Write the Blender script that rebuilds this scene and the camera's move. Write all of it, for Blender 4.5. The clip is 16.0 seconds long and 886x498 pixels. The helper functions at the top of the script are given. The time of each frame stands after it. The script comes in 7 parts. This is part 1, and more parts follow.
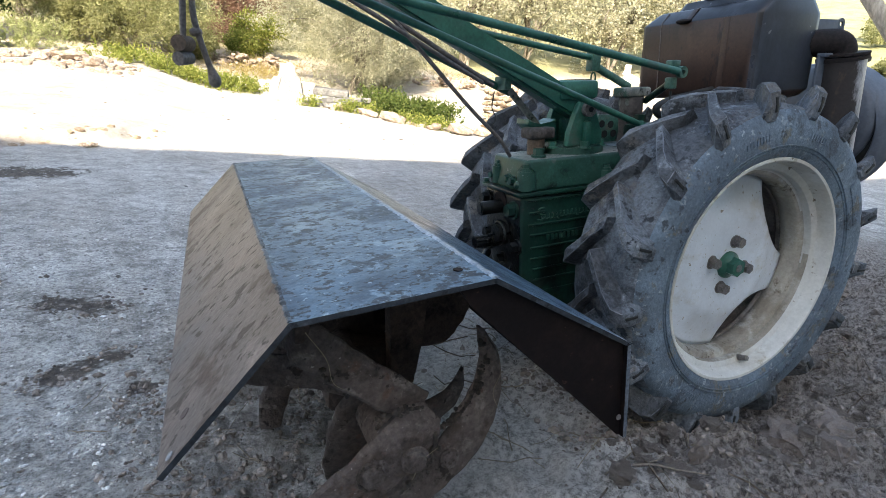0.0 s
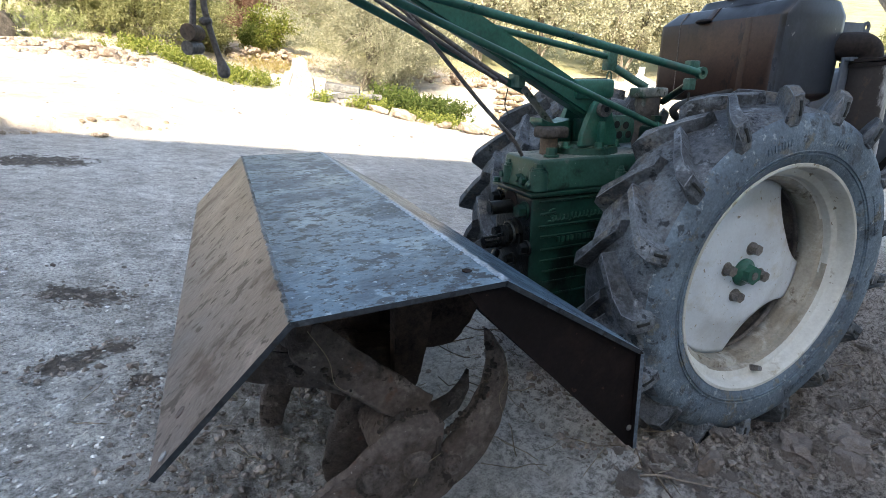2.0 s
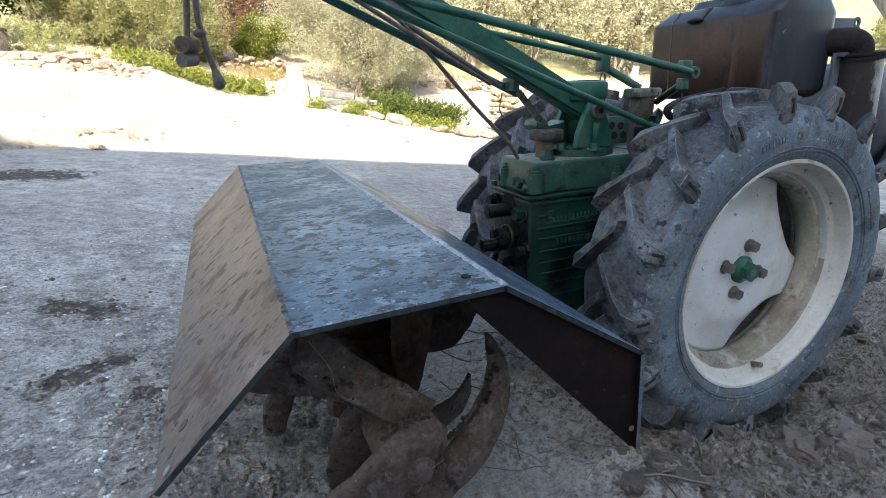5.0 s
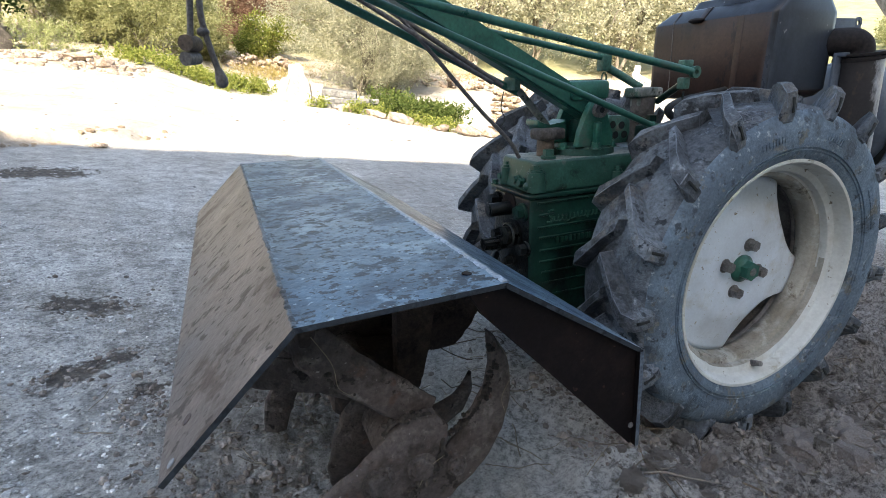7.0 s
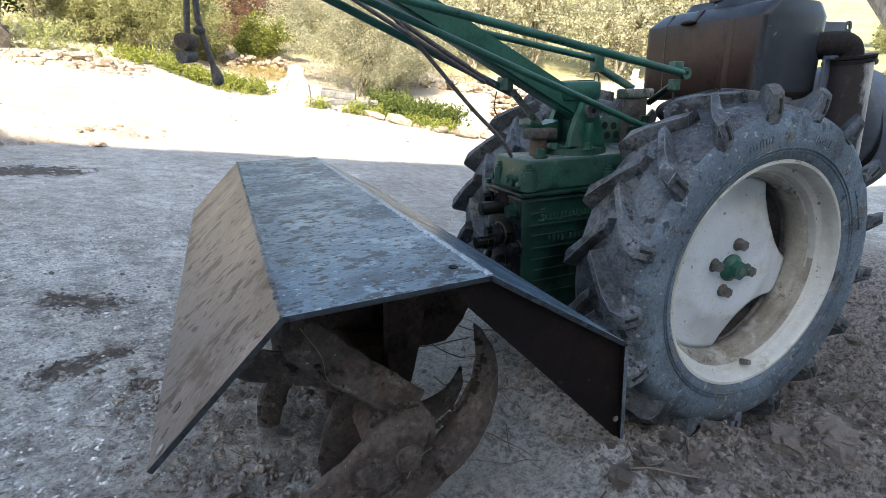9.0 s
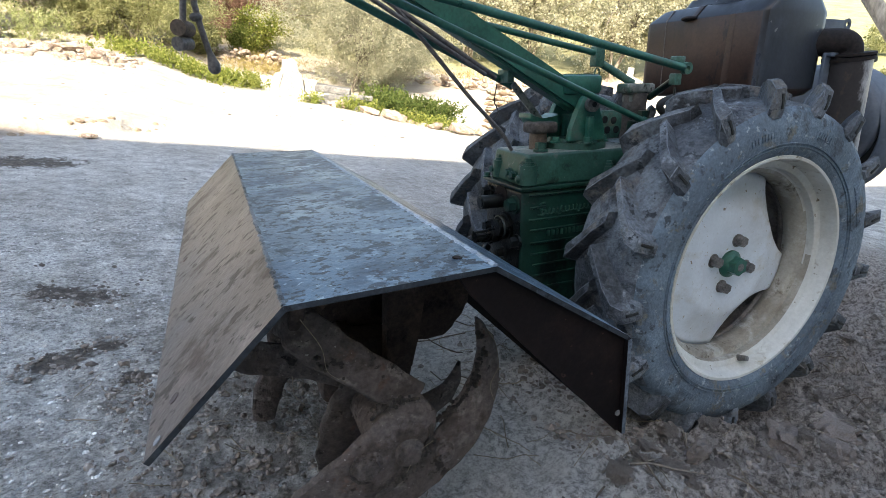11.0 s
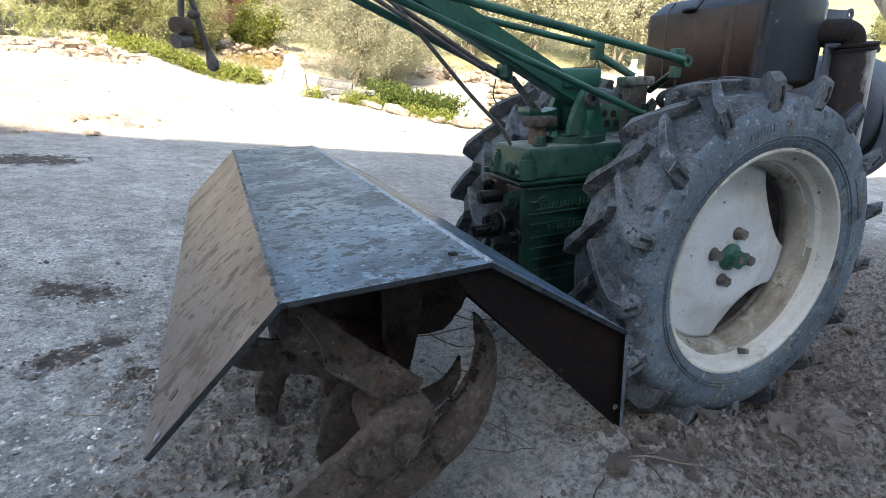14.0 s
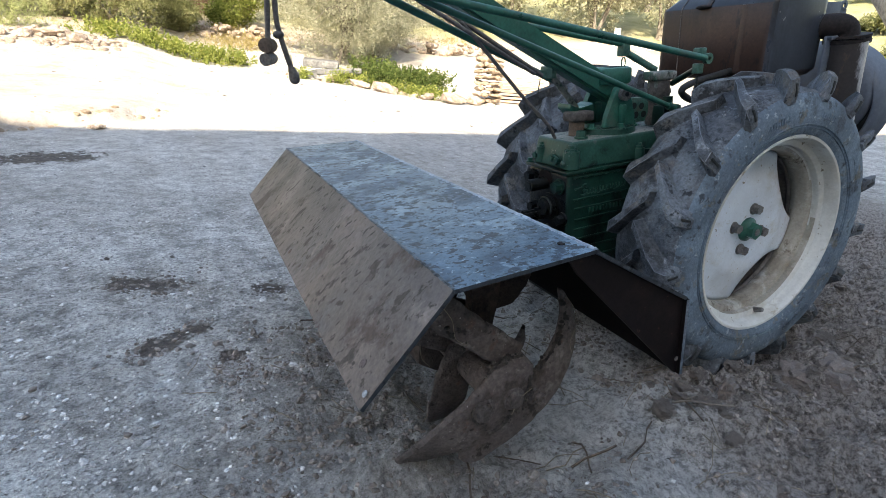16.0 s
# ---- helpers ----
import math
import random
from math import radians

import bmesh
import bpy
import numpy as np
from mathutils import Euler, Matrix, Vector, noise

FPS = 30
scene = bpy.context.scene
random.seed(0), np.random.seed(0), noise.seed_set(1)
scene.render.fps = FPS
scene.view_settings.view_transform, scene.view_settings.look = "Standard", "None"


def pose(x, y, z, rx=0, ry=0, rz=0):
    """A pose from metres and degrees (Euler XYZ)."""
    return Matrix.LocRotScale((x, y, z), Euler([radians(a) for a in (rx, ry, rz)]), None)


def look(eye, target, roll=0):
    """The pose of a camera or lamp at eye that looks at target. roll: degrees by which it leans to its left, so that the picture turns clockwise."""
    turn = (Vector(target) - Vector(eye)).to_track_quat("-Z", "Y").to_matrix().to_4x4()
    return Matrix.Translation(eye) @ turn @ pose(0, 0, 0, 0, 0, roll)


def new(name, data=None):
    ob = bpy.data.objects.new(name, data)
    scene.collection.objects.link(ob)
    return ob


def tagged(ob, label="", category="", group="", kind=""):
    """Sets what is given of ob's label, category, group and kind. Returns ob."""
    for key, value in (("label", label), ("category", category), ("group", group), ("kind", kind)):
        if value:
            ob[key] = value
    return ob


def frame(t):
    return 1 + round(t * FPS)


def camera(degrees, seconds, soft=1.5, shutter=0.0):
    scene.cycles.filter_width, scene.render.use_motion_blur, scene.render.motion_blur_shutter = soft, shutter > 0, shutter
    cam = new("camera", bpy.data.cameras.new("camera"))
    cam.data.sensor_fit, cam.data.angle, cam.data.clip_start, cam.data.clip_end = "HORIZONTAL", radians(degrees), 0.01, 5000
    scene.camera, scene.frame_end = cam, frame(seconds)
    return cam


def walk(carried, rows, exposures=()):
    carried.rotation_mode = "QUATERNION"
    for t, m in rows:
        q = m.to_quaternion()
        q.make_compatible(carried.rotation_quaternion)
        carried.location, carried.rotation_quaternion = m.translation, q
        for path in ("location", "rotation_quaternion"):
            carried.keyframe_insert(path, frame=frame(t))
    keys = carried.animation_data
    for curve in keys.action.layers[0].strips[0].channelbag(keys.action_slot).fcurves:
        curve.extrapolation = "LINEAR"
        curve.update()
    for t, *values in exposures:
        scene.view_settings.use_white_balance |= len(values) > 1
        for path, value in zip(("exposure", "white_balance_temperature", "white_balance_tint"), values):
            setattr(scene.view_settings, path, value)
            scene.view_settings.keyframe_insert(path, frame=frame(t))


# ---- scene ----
cam = camera(81.6, 16.0, soft=0.7)
PATH = [
    (0, (-0.054, -0.384, 0.576), (0.767, 1.362, 0.051), 5.3),
    (0.5, (-0.06, -0.381, 0.569), (0.743, 1.373, 0.04), 6.1),
    (1, (-0.062, -0.38, 0.569), (0.73, 1.378, 0.038), 6.3),
    (1.5, (-0.059, -0.376, 0.569), (0.732, 1.382, 0.038), 6.5),
    (2, (-0.048, -0.367, 0.572), (0.748, 1.389, 0.039), 6.6),
    (2.5, (-0.047, -0.366, 0.562), (0.755, 1.387, 0.03), 6.7),
    (3, (-0.052, -0.368, 0.579), (0.754, 1.383, 0.045), 6.9),
    (3.5, (-0.042, -0.363, 0.577), (0.763, 1.392, 0.056), 6.2),
    (4, (-0.046, -0.364, 0.577), (0.755, 1.393, 0.057), 5.1),
    (6.5, (-0.049, -0.373, 0.573), (0.747, 1.386, 0.05), 5.3),
    (7, (-0.05, -0.373, 0.575), (0.745, 1.386, 0.051), 5.3),
    (7.5, (-0.054, -0.373, 0.576), (0.739, 1.386, 0.051), 5.3),
    (8, (-0.044, -0.377, 0.575), (0.745, 1.386, 0.054), 5.2),
    (8.5, (-0.041, -0.383, 0.573), (0.753, 1.377, 0.052), 5.4),
    (9, (-0.044, -0.388, 0.571), (0.756, 1.371, 0.055), 5.7),
    (11.3, (-0.05, -0.378, 0.561), (0.775, 1.367, 0.037), 6.4),
    (11.5, (-0.049, -0.383, 0.571), (0.771, 1.365, 0.051), 6.3),
    (12, (-0.043, -0.381, 0.57), (0.78, 1.366, 0.049), 6.2),
    (12.5, (-0.04, -0.373, 0.573), (0.787, 1.371, 0.05), 6.1),
    (13, (-0.041, -0.375, 0.567), (0.791, 1.367, 0.045), 6.1),
    (13.5, (-0.044, -0.382, 0.563), (0.782, 1.36, 0.031), 6.0),
    (14, (-0.044, -0.383, 0.565), (0.766, 1.362, 0.017), 5.9),
    (14.5, (-0.04, -0.381, 0.561), (0.773, 1.352, -0.019), 6.0),
    (14.8, (-0.056, -0.379, 0.586), (0.755, 1.352, -0.001), 5.9),
    (15, (-0.098, -0.418, 0.6), (0.715, 1.314, 0.017), 5.1),
    (15.2, (-0.137, -0.459, 0.614), (0.666, 1.276, 0.028), 3.2),
    (15.5, (-0.182, -0.476, 0.61), (0.64, 1.248, 0.015), 2.1),
    (16, (-0.233, -0.425, 0.61), (0.628, 1.263, -0.028), 4.0),
]
walk(cam, [(t, look(eye, target, roll)) for t, eye, target, roll in PATH], [(0, 2.12, 7750, 9), (14.0, 2.12, 7750, 9), (14.4, 2.23, 7750, 9), (14.8, 2.19, 7750, 9), (15.4, 2.12, 7750, 9), (16, 2.03, 7750, 9)])

# ---- light ----
SUN_TURN, SUN_HIGH = radians(-28), radians(32)
world = bpy.data.worlds.new("sky")
scene.world = world
world.use_nodes = True
wn = world.node_tree.nodes
sky = wn.new("ShaderNodeTexSky")
sky.sky_type = "NISHITA"
sky.sun_disc = False
sky.sun_elevation = SUN_HIGH
sky.sun_rotation = math.pi - SUN_TURN
wn["Background"].inputs[1].default_value = 0.15
world.node_tree.links.new(sky.outputs[0], wn["Background"].inputs[0])
sun = new("sun", bpy.data.lights.new("sun", "SUN"))
sun.data.energy, sun.data.angle, sun.data.color = 3.9, radians(0.3), (1.0, 0.94, 0.84)
sun_way = Vector((math.sin(SUN_TURN) * math.cos(SUN_HIGH), -math.cos(SUN_TURN) * math.cos(SUN_HIGH), math.sin(SUN_HIGH)))
sun.matrix_world = look(sun_way * 30, (0, 0, 0))


# ---- materials ----
def material(name, ramp, scale=8.0, rough=0.7, metal=0.0, bump=0.2, fine=120.0, stretch=(1, 1, 1), turn=(0, 0, 0),
             spots=None, spot_scale=5.0, spot_at=(0.55, 0.65), spot_rough=None, island=0.0, fine_mix=0.35, coat=0.0, random=0.0, bump_far=0.01, spec=0.5, contrast=0.4, wide=None):
    """Two scales of noise over a ramp of colours, patches of wear, fine relief."""
    m = bpy.data.materials.new(name)
    m.use_nodes = True
    nt = m.node_tree
    n, link = nt.nodes, nt.links.new
    bs = n["Principled BSDF"]
    co = n.new("ShaderNodeTexCoord")
    mp = n.new("ShaderNodeMapping")
    mp.vector_type = "TEXTURE"
    mp.inputs["Scale"].default_value = [1 / a for a in stretch]
    mp.inputs["Rotation"].default_value = [radians(a) for a in turn]
    link(co.outputs["Object"], mp.inputs[0])
    big = n.new("ShaderNodeTexNoise")
    big.inputs["Scale"].default_value, big.inputs["Detail"].default_value, big.inputs["Roughness"].default_value = scale, 6, 0.62
    link(mp.outputs[0], big.inputs[0])
    cr = n.new("ShaderNodeValToRGB")
    els = cr.color_ramp.elements
    while len(els) < len(ramp):
        els.new(0.5)
    for k, c in enumerate(ramp):
        els[k].position = 0.5 - contrast / 2 + contrast * k / (len(ramp) - 1)
        els[k].color = (*c, 1)
    link(big.outputs[0], cr.inputs[0])
    col = cr.outputs[0]
    sm = n.new("ShaderNodeTexNoise")
    sm.inputs["Scale"].default_value, sm.inputs["Detail"].default_value = fine, 4
    link(mp.outputs[0], sm.inputs[0])
    fr = n.new("ShaderNodeMapRange")
    fr.inputs[1].default_value, fr.inputs[2].default_value, fr.inputs[3].default_value, fr.inputs[4].default_value = 0.3, 0.7, 1 - fine_mix, 1 + fine_mix
    link(sm.outputs[0], fr.inputs[0])

    def scaled(c, f):
        mul = n.new("ShaderNodeVectorMath")
        mul.operation = "SCALE"
        link(c, mul.inputs[0])
        link(f, mul.inputs["Scale"])
        return mul.outputs[0]
    col = scaled(col, fr.outputs[0])
    if wide:
        wn_ = n.new("ShaderNodeTexNoise")
        wn_.inputs["Scale"].default_value, wn_.inputs["Detail"].default_value = wide[0], 3
        link(co.outputs["Object"], wn_.inputs[0])
        wr = n.new("ShaderNodeMapRange")
        wr.inputs[1].default_value, wr.inputs[2].default_value, wr.inputs[3].default_value, wr.inputs[4].default_value = 0.35, 0.65, 1 - wide[1], 1 + wide[1]
        link(wn_.outputs[0], wr.inputs[0])
        col = scaled(col, wr.outputs[0])
    rgh = n.new("ShaderNodeMapRange")
    rgh.inputs[1].default_value, rgh.inputs[2].default_value = 0.3, 0.7
    rgh.inputs[3].default_value, rgh.inputs[4].default_value = max(0.05, rough - 0.12), min(1, rough + 0.12)
    link(big.outputs[0], rgh.inputs[0])
    rg = rgh.outputs[0]
    if spots:
        sp = n.new("ShaderNodeTexNoise")
        sp.inputs["Scale"].default_value, sp.inputs["Detail"].default_value, sp.inputs["Roughness"].default_value = spot_scale, 8, 0.68
        sp.noise_dimensions = "4D"
        sp.inputs["W"].default_value = 3.7
        link(mp.outputs[0], sp.inputs[0])
        mk = n.new("ShaderNodeMapRange")
        mk.interpolation_type = "SMOOTHSTEP"
        mk.inputs[1].default_value, mk.inputs[2].default_value = spot_at
        link(sp.outputs[0], mk.inputs[0])
        mx = n.new("ShaderNodeMix")
        mx.data_type = "RGBA"
        link(mk.outputs[0], mx.inputs[0])
        link(col, mx.inputs[6])
        mx.inputs[7].default_value = (*spots, 1)
        col = mx.outputs[2]
        if spot_rough is not None:
            mr = n.new("ShaderNodeMix")
            link(mk.outputs[0], mr.inputs[0])
            link(rg, mr.inputs[2])
            mr.inputs[3].default_value = spot_rough
            rg = mr.outputs[0]
    if island or random:
        src = n.new("ShaderNodeNewGeometry").outputs["Random Per Island"] if island else n.new("ShaderNodeObjectInfo").outputs["Random"]
        k = island or random
        ir = n.new("ShaderNodeMapRange")
        ir.inputs[3].default_value, ir.inputs[4].default_value = 1 - k, 1 + k
        link(src, ir.inputs[0])
        col = scaled(col, ir.outputs[0])
    link(col, bs.inputs["Base Color"])
    link(rg, bs.inputs["Roughness"])
    bs.inputs["Metallic"].default_value = metal
    bs.inputs["Specular IOR Level"].default_value = spec
    bs.inputs["Coat Weight"].default_value = coat
    if bump:
        bp = n.new("ShaderNodeBump")
        bp.inputs["Strength"].default_value, bp.inputs["Distance"].default_value = bump, bump_far
        link(sm.outputs[0], bp.inputs["Height"])
        link(bp.outputs[0], bs.inputs["Normal"])
    return m


def layered(name, base, layers, rough=0.5, metal=0.0, spec=0.5, fine=(220, 0.3), bump=(0.3, 0.002), turn=(0, 0, 0), wide=(5, 0.25)):
    """A base colour under crisp-edged patches: (colour, scale along each axis, from, to, roughness, drift along each axis)."""
    m = bpy.data.materials.new(name)
    m.use_nodes = True
    nt = m.node_tree
    n, link = nt.nodes, nt.links.new
    bs = n["Principled BSDF"]
    co = n.new("ShaderNodeTexCoord").outputs["Object"]

    def noise_at(scale, w, detail=7, roughness=0.65):
        mp = n.new("ShaderNodeMapping")
        mp.vector_type = "TEXTURE"
        mp.inputs["Scale"].default_value = [1 / a for a in scale]
        mp.inputs["Rotation"].default_value = [radians(a) for a in turn]
        link(co, mp.inputs[0])
        t = n.new("ShaderNodeTexNoise")
        t.noise_dimensions = "4D"
        t.inputs["W"].default_value, t.inputs["Scale"].default_value = w, 1.0
        t.inputs["Detail"].default_value, t.inputs["Roughness"].default_value = detail, roughness
        link(mp.outputs[0], t.inputs[0])
        return t.outputs[0]

    def maprange(v, a, b, c, d):
        x = n.new("ShaderNodeMapRange")
        for k, q in enumerate((a, b, c, d)):
            x.inputs[k + 1].default_value = q
        link(v, x.inputs[0])
        return x.outputs[0]

    def scaled(c, f):
        mul = n.new("ShaderNodeVectorMath")
        mul.operation = "SCALE"
        link(c, mul.inputs[0])
        link(f, mul.inputs["Scale"])
        return mul.outputs[0]
    rgb = n.new("ShaderNodeRGB")
    rgb.outputs[0].default_value = (*base, 1)
    col = rgb.outputs[0]
    val = n.new("ShaderNodeValue")
    val.outputs[0].default_value = rough
    rg = val.outputs[0]
    for k, layer in enumerate(layers):
        colour, scale, lo, hi, lrough = layer[:5]
        f = noise_at(scale, 2.3 + 3.1 * k)
        if len(layer) > 5:
            dot = n.new("ShaderNodeVectorMath")
            dot.operation = "DOT_PRODUCT"
            link(co, dot.inputs[0])
            dot.inputs[1].default_value = layer[5]
            add = n.new("ShaderNodeMath")
            link(f, add.inputs[0]), link(dot.outputs["Value"], add.inputs[1])
            f = add.outputs[0]
        f = maprange(f, lo, hi, 0, 1)
        mx = n.new("ShaderNodeMix")
        mx.data_type = "RGBA"
        link(f, mx.inputs[0]), link(col, mx.inputs[6])
        mx.inputs[7].default_value = (*colour, 1)
        col = mx.outputs[2]
        mr = n.new("ShaderNodeMix")
        link(f, mr.inputs[0]), link(rg, mr.inputs[2])
        mr.inputs[3].default_value = lrough
        rg = mr.outputs[0]
    grain = noise_at((fine[0],) * 3, 0.4, 4, 0.6)
    col = scaled(col, maprange(grain, 0.32, 0.68, 1 - fine[1], 1 + fine[1]))
    col = scaled(col, maprange(noise_at((wide[0],) * 3, 8.8, 3), 0.35, 0.65, 1 - wide[1], 1 + wide[1]))
    link(col, bs.inputs["Base Color"])
    link(rg, bs.inputs["Roughness"])
    bs.inputs["Metallic"].default_value = metal
    bs.inputs["Specular IOR Level"].default_value = spec
    bp = n.new("ShaderNodeBump")
    bp.inputs["Strength"].default_value, bp.inputs["Distance"].default_value = bump
    link(grain, bp.inputs["Height"])
    link(bp.outputs[0], bs.inputs["Normal"])
    return m


def leaf_material(name, dark, light, warm):
    m = bpy.data.materials.new(name)
    m.use_nodes = True
    n, link = m.node_tree.nodes, m.node_tree.links.new
    bs = n["Principled BSDF"]
    cr = n.new("ShaderNodeValToRGB")
    els = cr.color_ramp.elements
    els.new(0.6)
    els[0].color, els[1].color, els[2].color = (*dark, 1), (*light, 1), (*warm, 1)
    els[2].position = 1.0
    link(n.new("ShaderNodeNewGeometry").outputs["Random Per Island"], cr.inputs[0])
    link(cr.outputs[0], bs.inputs["Base Color"])
    bs.inputs["Roughness"].default_value = 0.65
    bs.inputs["Specular IOR Level"].default_value = 0.12
    tr = n.new("ShaderNodeBsdfTranslucent")
    link(cr.outputs[0], tr.inputs[0])
    mx = n.new("ShaderNodeMixShader")
    mx.inputs[0].default_value = 0.5
    link(bs.outputs[0], mx.inputs[1])
    link(tr.outputs[0], mx.inputs[2])
    link(mx.outputs[0], n["Material Output"].inputs[0])
    return m


STEEL_TOP = layered("blue mill scale steel", (0.060, 0.110, 0.158), [
    ((0.108, 0.178, 0.238), (6, 6, 6), 0.46, 0.58, 0.30), ((0.036, 0.066, 0.102), (9, 10, 9), 0.51, 0.58, 0.40), ((0.138, 0.212, 0.272), (16, 20, 16), 0.56, 0.60, 0.28), ((0.020, 0.036, 0.056), (26, 32, 26), 0.560, 0.590, 0.42),
    ((0.012, 0.021, 0.033), (60, 80, 60), 0.560, 0.580, 0.42), ((0.012, 0.021, 0.032), (120, 150, 120), 0.57, 0.60, 0.42), ((0.046, 0.042, 0.044), (40, 56, 40), 0.63, 0.65, 0.5), ((0.220, 0.296, 0.350), (90, 120, 90), 0.62, 0.64, 0.34)],
    0.33, 0.1, 0.36, (140, 0.18), (0.75, 0.0012), (0, 0, 5), (2.6, 0.36))
# stains over a brown base that partly paints the sunlit ground's reflection
STEEL_SIDE = layered("stained steel with a warm reflected tint", (0.078, 0.067, 0.066), [
    ((0.060, 0.065, 0.076), (3, 3, 4), 0.46, 0.60, 0.36), ((0.116, 0.093, 0.085), (4, 4, 6), 0.46, 0.58, 0.38), ((0.052, 0.043, 0.042), (5, 5, 8), 0.53, 0.62, 0.40), ((0.146, 0.122, 0.115), (10, 10, 16), 0.56, 0.63, 0.36), ((0.048, 0.033, 0.029), (7, 7, 10), 0.57, 0.63, 0.5),
    ((0.032, 0.025, 0.023), (16, 16, 30), 0.585, 0.625, 0.5), ((0.030, 0.024, 0.022), (60, 60, 90), 0.57, 0.61, 0.5)],
    0.36, 0.0, 0.32, (140, 0.26), (0.60, 0.0014), (-62, 0, 0), (3, 0.25))
STEEL_CUT = layered("dark sawn steel edge", (0.028, 0.034, 0.042), [((0.055, 0.066, 0.080), (40, 40, 40), 0.52, 0.62, 0.45), ((0.014, 0.016, 0.019), (60, 60, 60), 0.55, 0.62, 0.6)], 0.5, 0.2, 0.4, (300, 0.25), (0.3, 0.001))
WELD_DARK = layered("dull weld bead", (0.075, 0.092, 0.112), [((0.17, 0.20, 0.235), (60, 26, 60), 0.54, 0.62, 0.4), ((0.025, 0.028, 0.032), (50, 40, 50), 0.50, 0.58, 0.6)], 0.45, 0.4, 0.5, (300, 0.3), (0.6, 0.002))
SOIL_JOINT_SHADE = material("dark crumbly earth and joint shade", [(0.018, 0.014, 0.012), (0.045, 0.036, 0.031), (0.085, 0.070, 0.062)], 60, 0.95, 0, 0.8, 160, island=0.3, bump_far=0.004)
BLACK_STEEL_SHADE = layered("black mill scale and painted shade", (0.0095, 0.0068, 0.0068), [((0.0145, 0.0094, 0.0088), (12, 12, 12), 0.48, 0.58, 0.6), ((0.045, 0.028, 0.023), (90, 90, 90), 0.65, 0.68, 0.8)], 0.6, 0.0, 0.10, (200, 0.2), (0.1, 0.002))
STEEL_EDGE = material("cut steel edge", [(0.10, 0.125, 0.155), (0.22, 0.26, 0.31)], 40, 0.42, 0.6, 0.2, 300, bump_far=0.002)
WELD = material("weld bead", [(0.16, 0.19, 0.23), (0.42, 0.48, 0.55)], 50, 0.38, 0.5, 0.5, 260, bump_far=0.003)
CAKED = layered("earth-caked bolt iron", (0.0997, 0.083, 0.0781), [((0.1425, 0.125, 0.1188), (40, 40, 40), 0.48, 0.58, 0.95), ((0.0475, 0.034, 0.0297), (60, 60, 60), 0.55, 0.62, 0.8)], 0.85, 0, 0.2, (200, 0.4), (0.9, 0.004))
RUSTED = layered("soil-caked rusty iron", (0.1074, 0.08906, 0.08418), [
    ((0.1525, 0.1305, 0.1244), (9, 9, 9), 0.46, 0.60, 0.92), ((0.0732, 0.05734, 0.05246), (16, 16, 16), 0.53, 0.62, 0.8), ((0.1952, 0.1708, 0.1635), (34, 34, 34), 0.57, 0.65, 0.95), ((0.1159, 0.07808, 0.0671), (40, 40, 40), 0.60, 0.66, 0.85), ((0.04148, 0.03294, 0.02928), (50, 50, 50), 0.595, 0.635, 0.9), ((0.3294, 0.305, 0.2989), (170, 170, 170), 0.645, 0.67, 0.95)],
    0.88, 0.0, 0.2, (150, 0.30), (1.0, 0.005), wide=(7, 0.25))
# darker than the tines: the hood's shade is part of this colour
SHADED_IRON = layered("brown iron darkened for hood shade", (0.0575, 0.0425, 0.0375), [((0.09375, 0.07, 0.06), (12, 12, 12), 0.48, 0.60, 0.8), ((0.0175, 0.01375, 0.0125), (20, 20, 20), 0.54, 0.62, 0.6), ((0.1, 0.0775, 0.0675), (50, 50, 50), 0.61, 0.66, 0.9)], 0.8, 0.0, 0.2, (180, 0.3), (0.8, 0.004))
GREEN = material("green machine paint", [(0.008, 0.058, 0.042), (0.014, 0.098, 0.070), (0.025, 0.132, 0.098)], 12, 0.36, 0.0, 0.2, 200,
                 spots=(0.085, 0.105, 0.090), spot_scale=9, spot_at=(0.58, 0.74), spot_rough=0.85, fine_mix=0.2, bump_far=0.002)
GREEN_LID = layered("dusty dark green paint", (0.0085, 0.045, 0.032), [
    ((0.0165, 0.062, 0.046), (14, 14, 14), 0.47, 0.56, 0.5), ((0.0046, 0.0144, 0.0112), (24, 24, 24), 0.58, 0.66, 0.4), ((0.06, 0.08, 0.07), (30, 30, 30), 0.62, 0.70, 0.85), ((0.184, 0.198, 0.1875), (110, 110, 110), 0.65, 0.68, 0.9)],
    0.36, 0.0, 0.38, (200, 0.2), (0.2, 0.002))
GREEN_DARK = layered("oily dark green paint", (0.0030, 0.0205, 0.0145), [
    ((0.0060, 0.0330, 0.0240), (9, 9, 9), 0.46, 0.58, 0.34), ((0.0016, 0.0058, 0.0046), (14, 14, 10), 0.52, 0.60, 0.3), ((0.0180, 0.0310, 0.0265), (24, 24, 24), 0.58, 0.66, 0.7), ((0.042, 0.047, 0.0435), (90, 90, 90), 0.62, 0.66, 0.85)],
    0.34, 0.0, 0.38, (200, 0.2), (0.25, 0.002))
GREEN_LIGHT = material("faded green paint", [(0.016, 0.072, 0.052), (0.032, 0.105, 0.08), (0.06, 0.125, 0.10)], 14, 0.42, 0.0, 0.15, 200,
                       spots=(0.12, 0.115, 0.09), spot_scale=16, spot_at=(0.56, 0.66), spot_rough=0.8, bump_far=0.002)
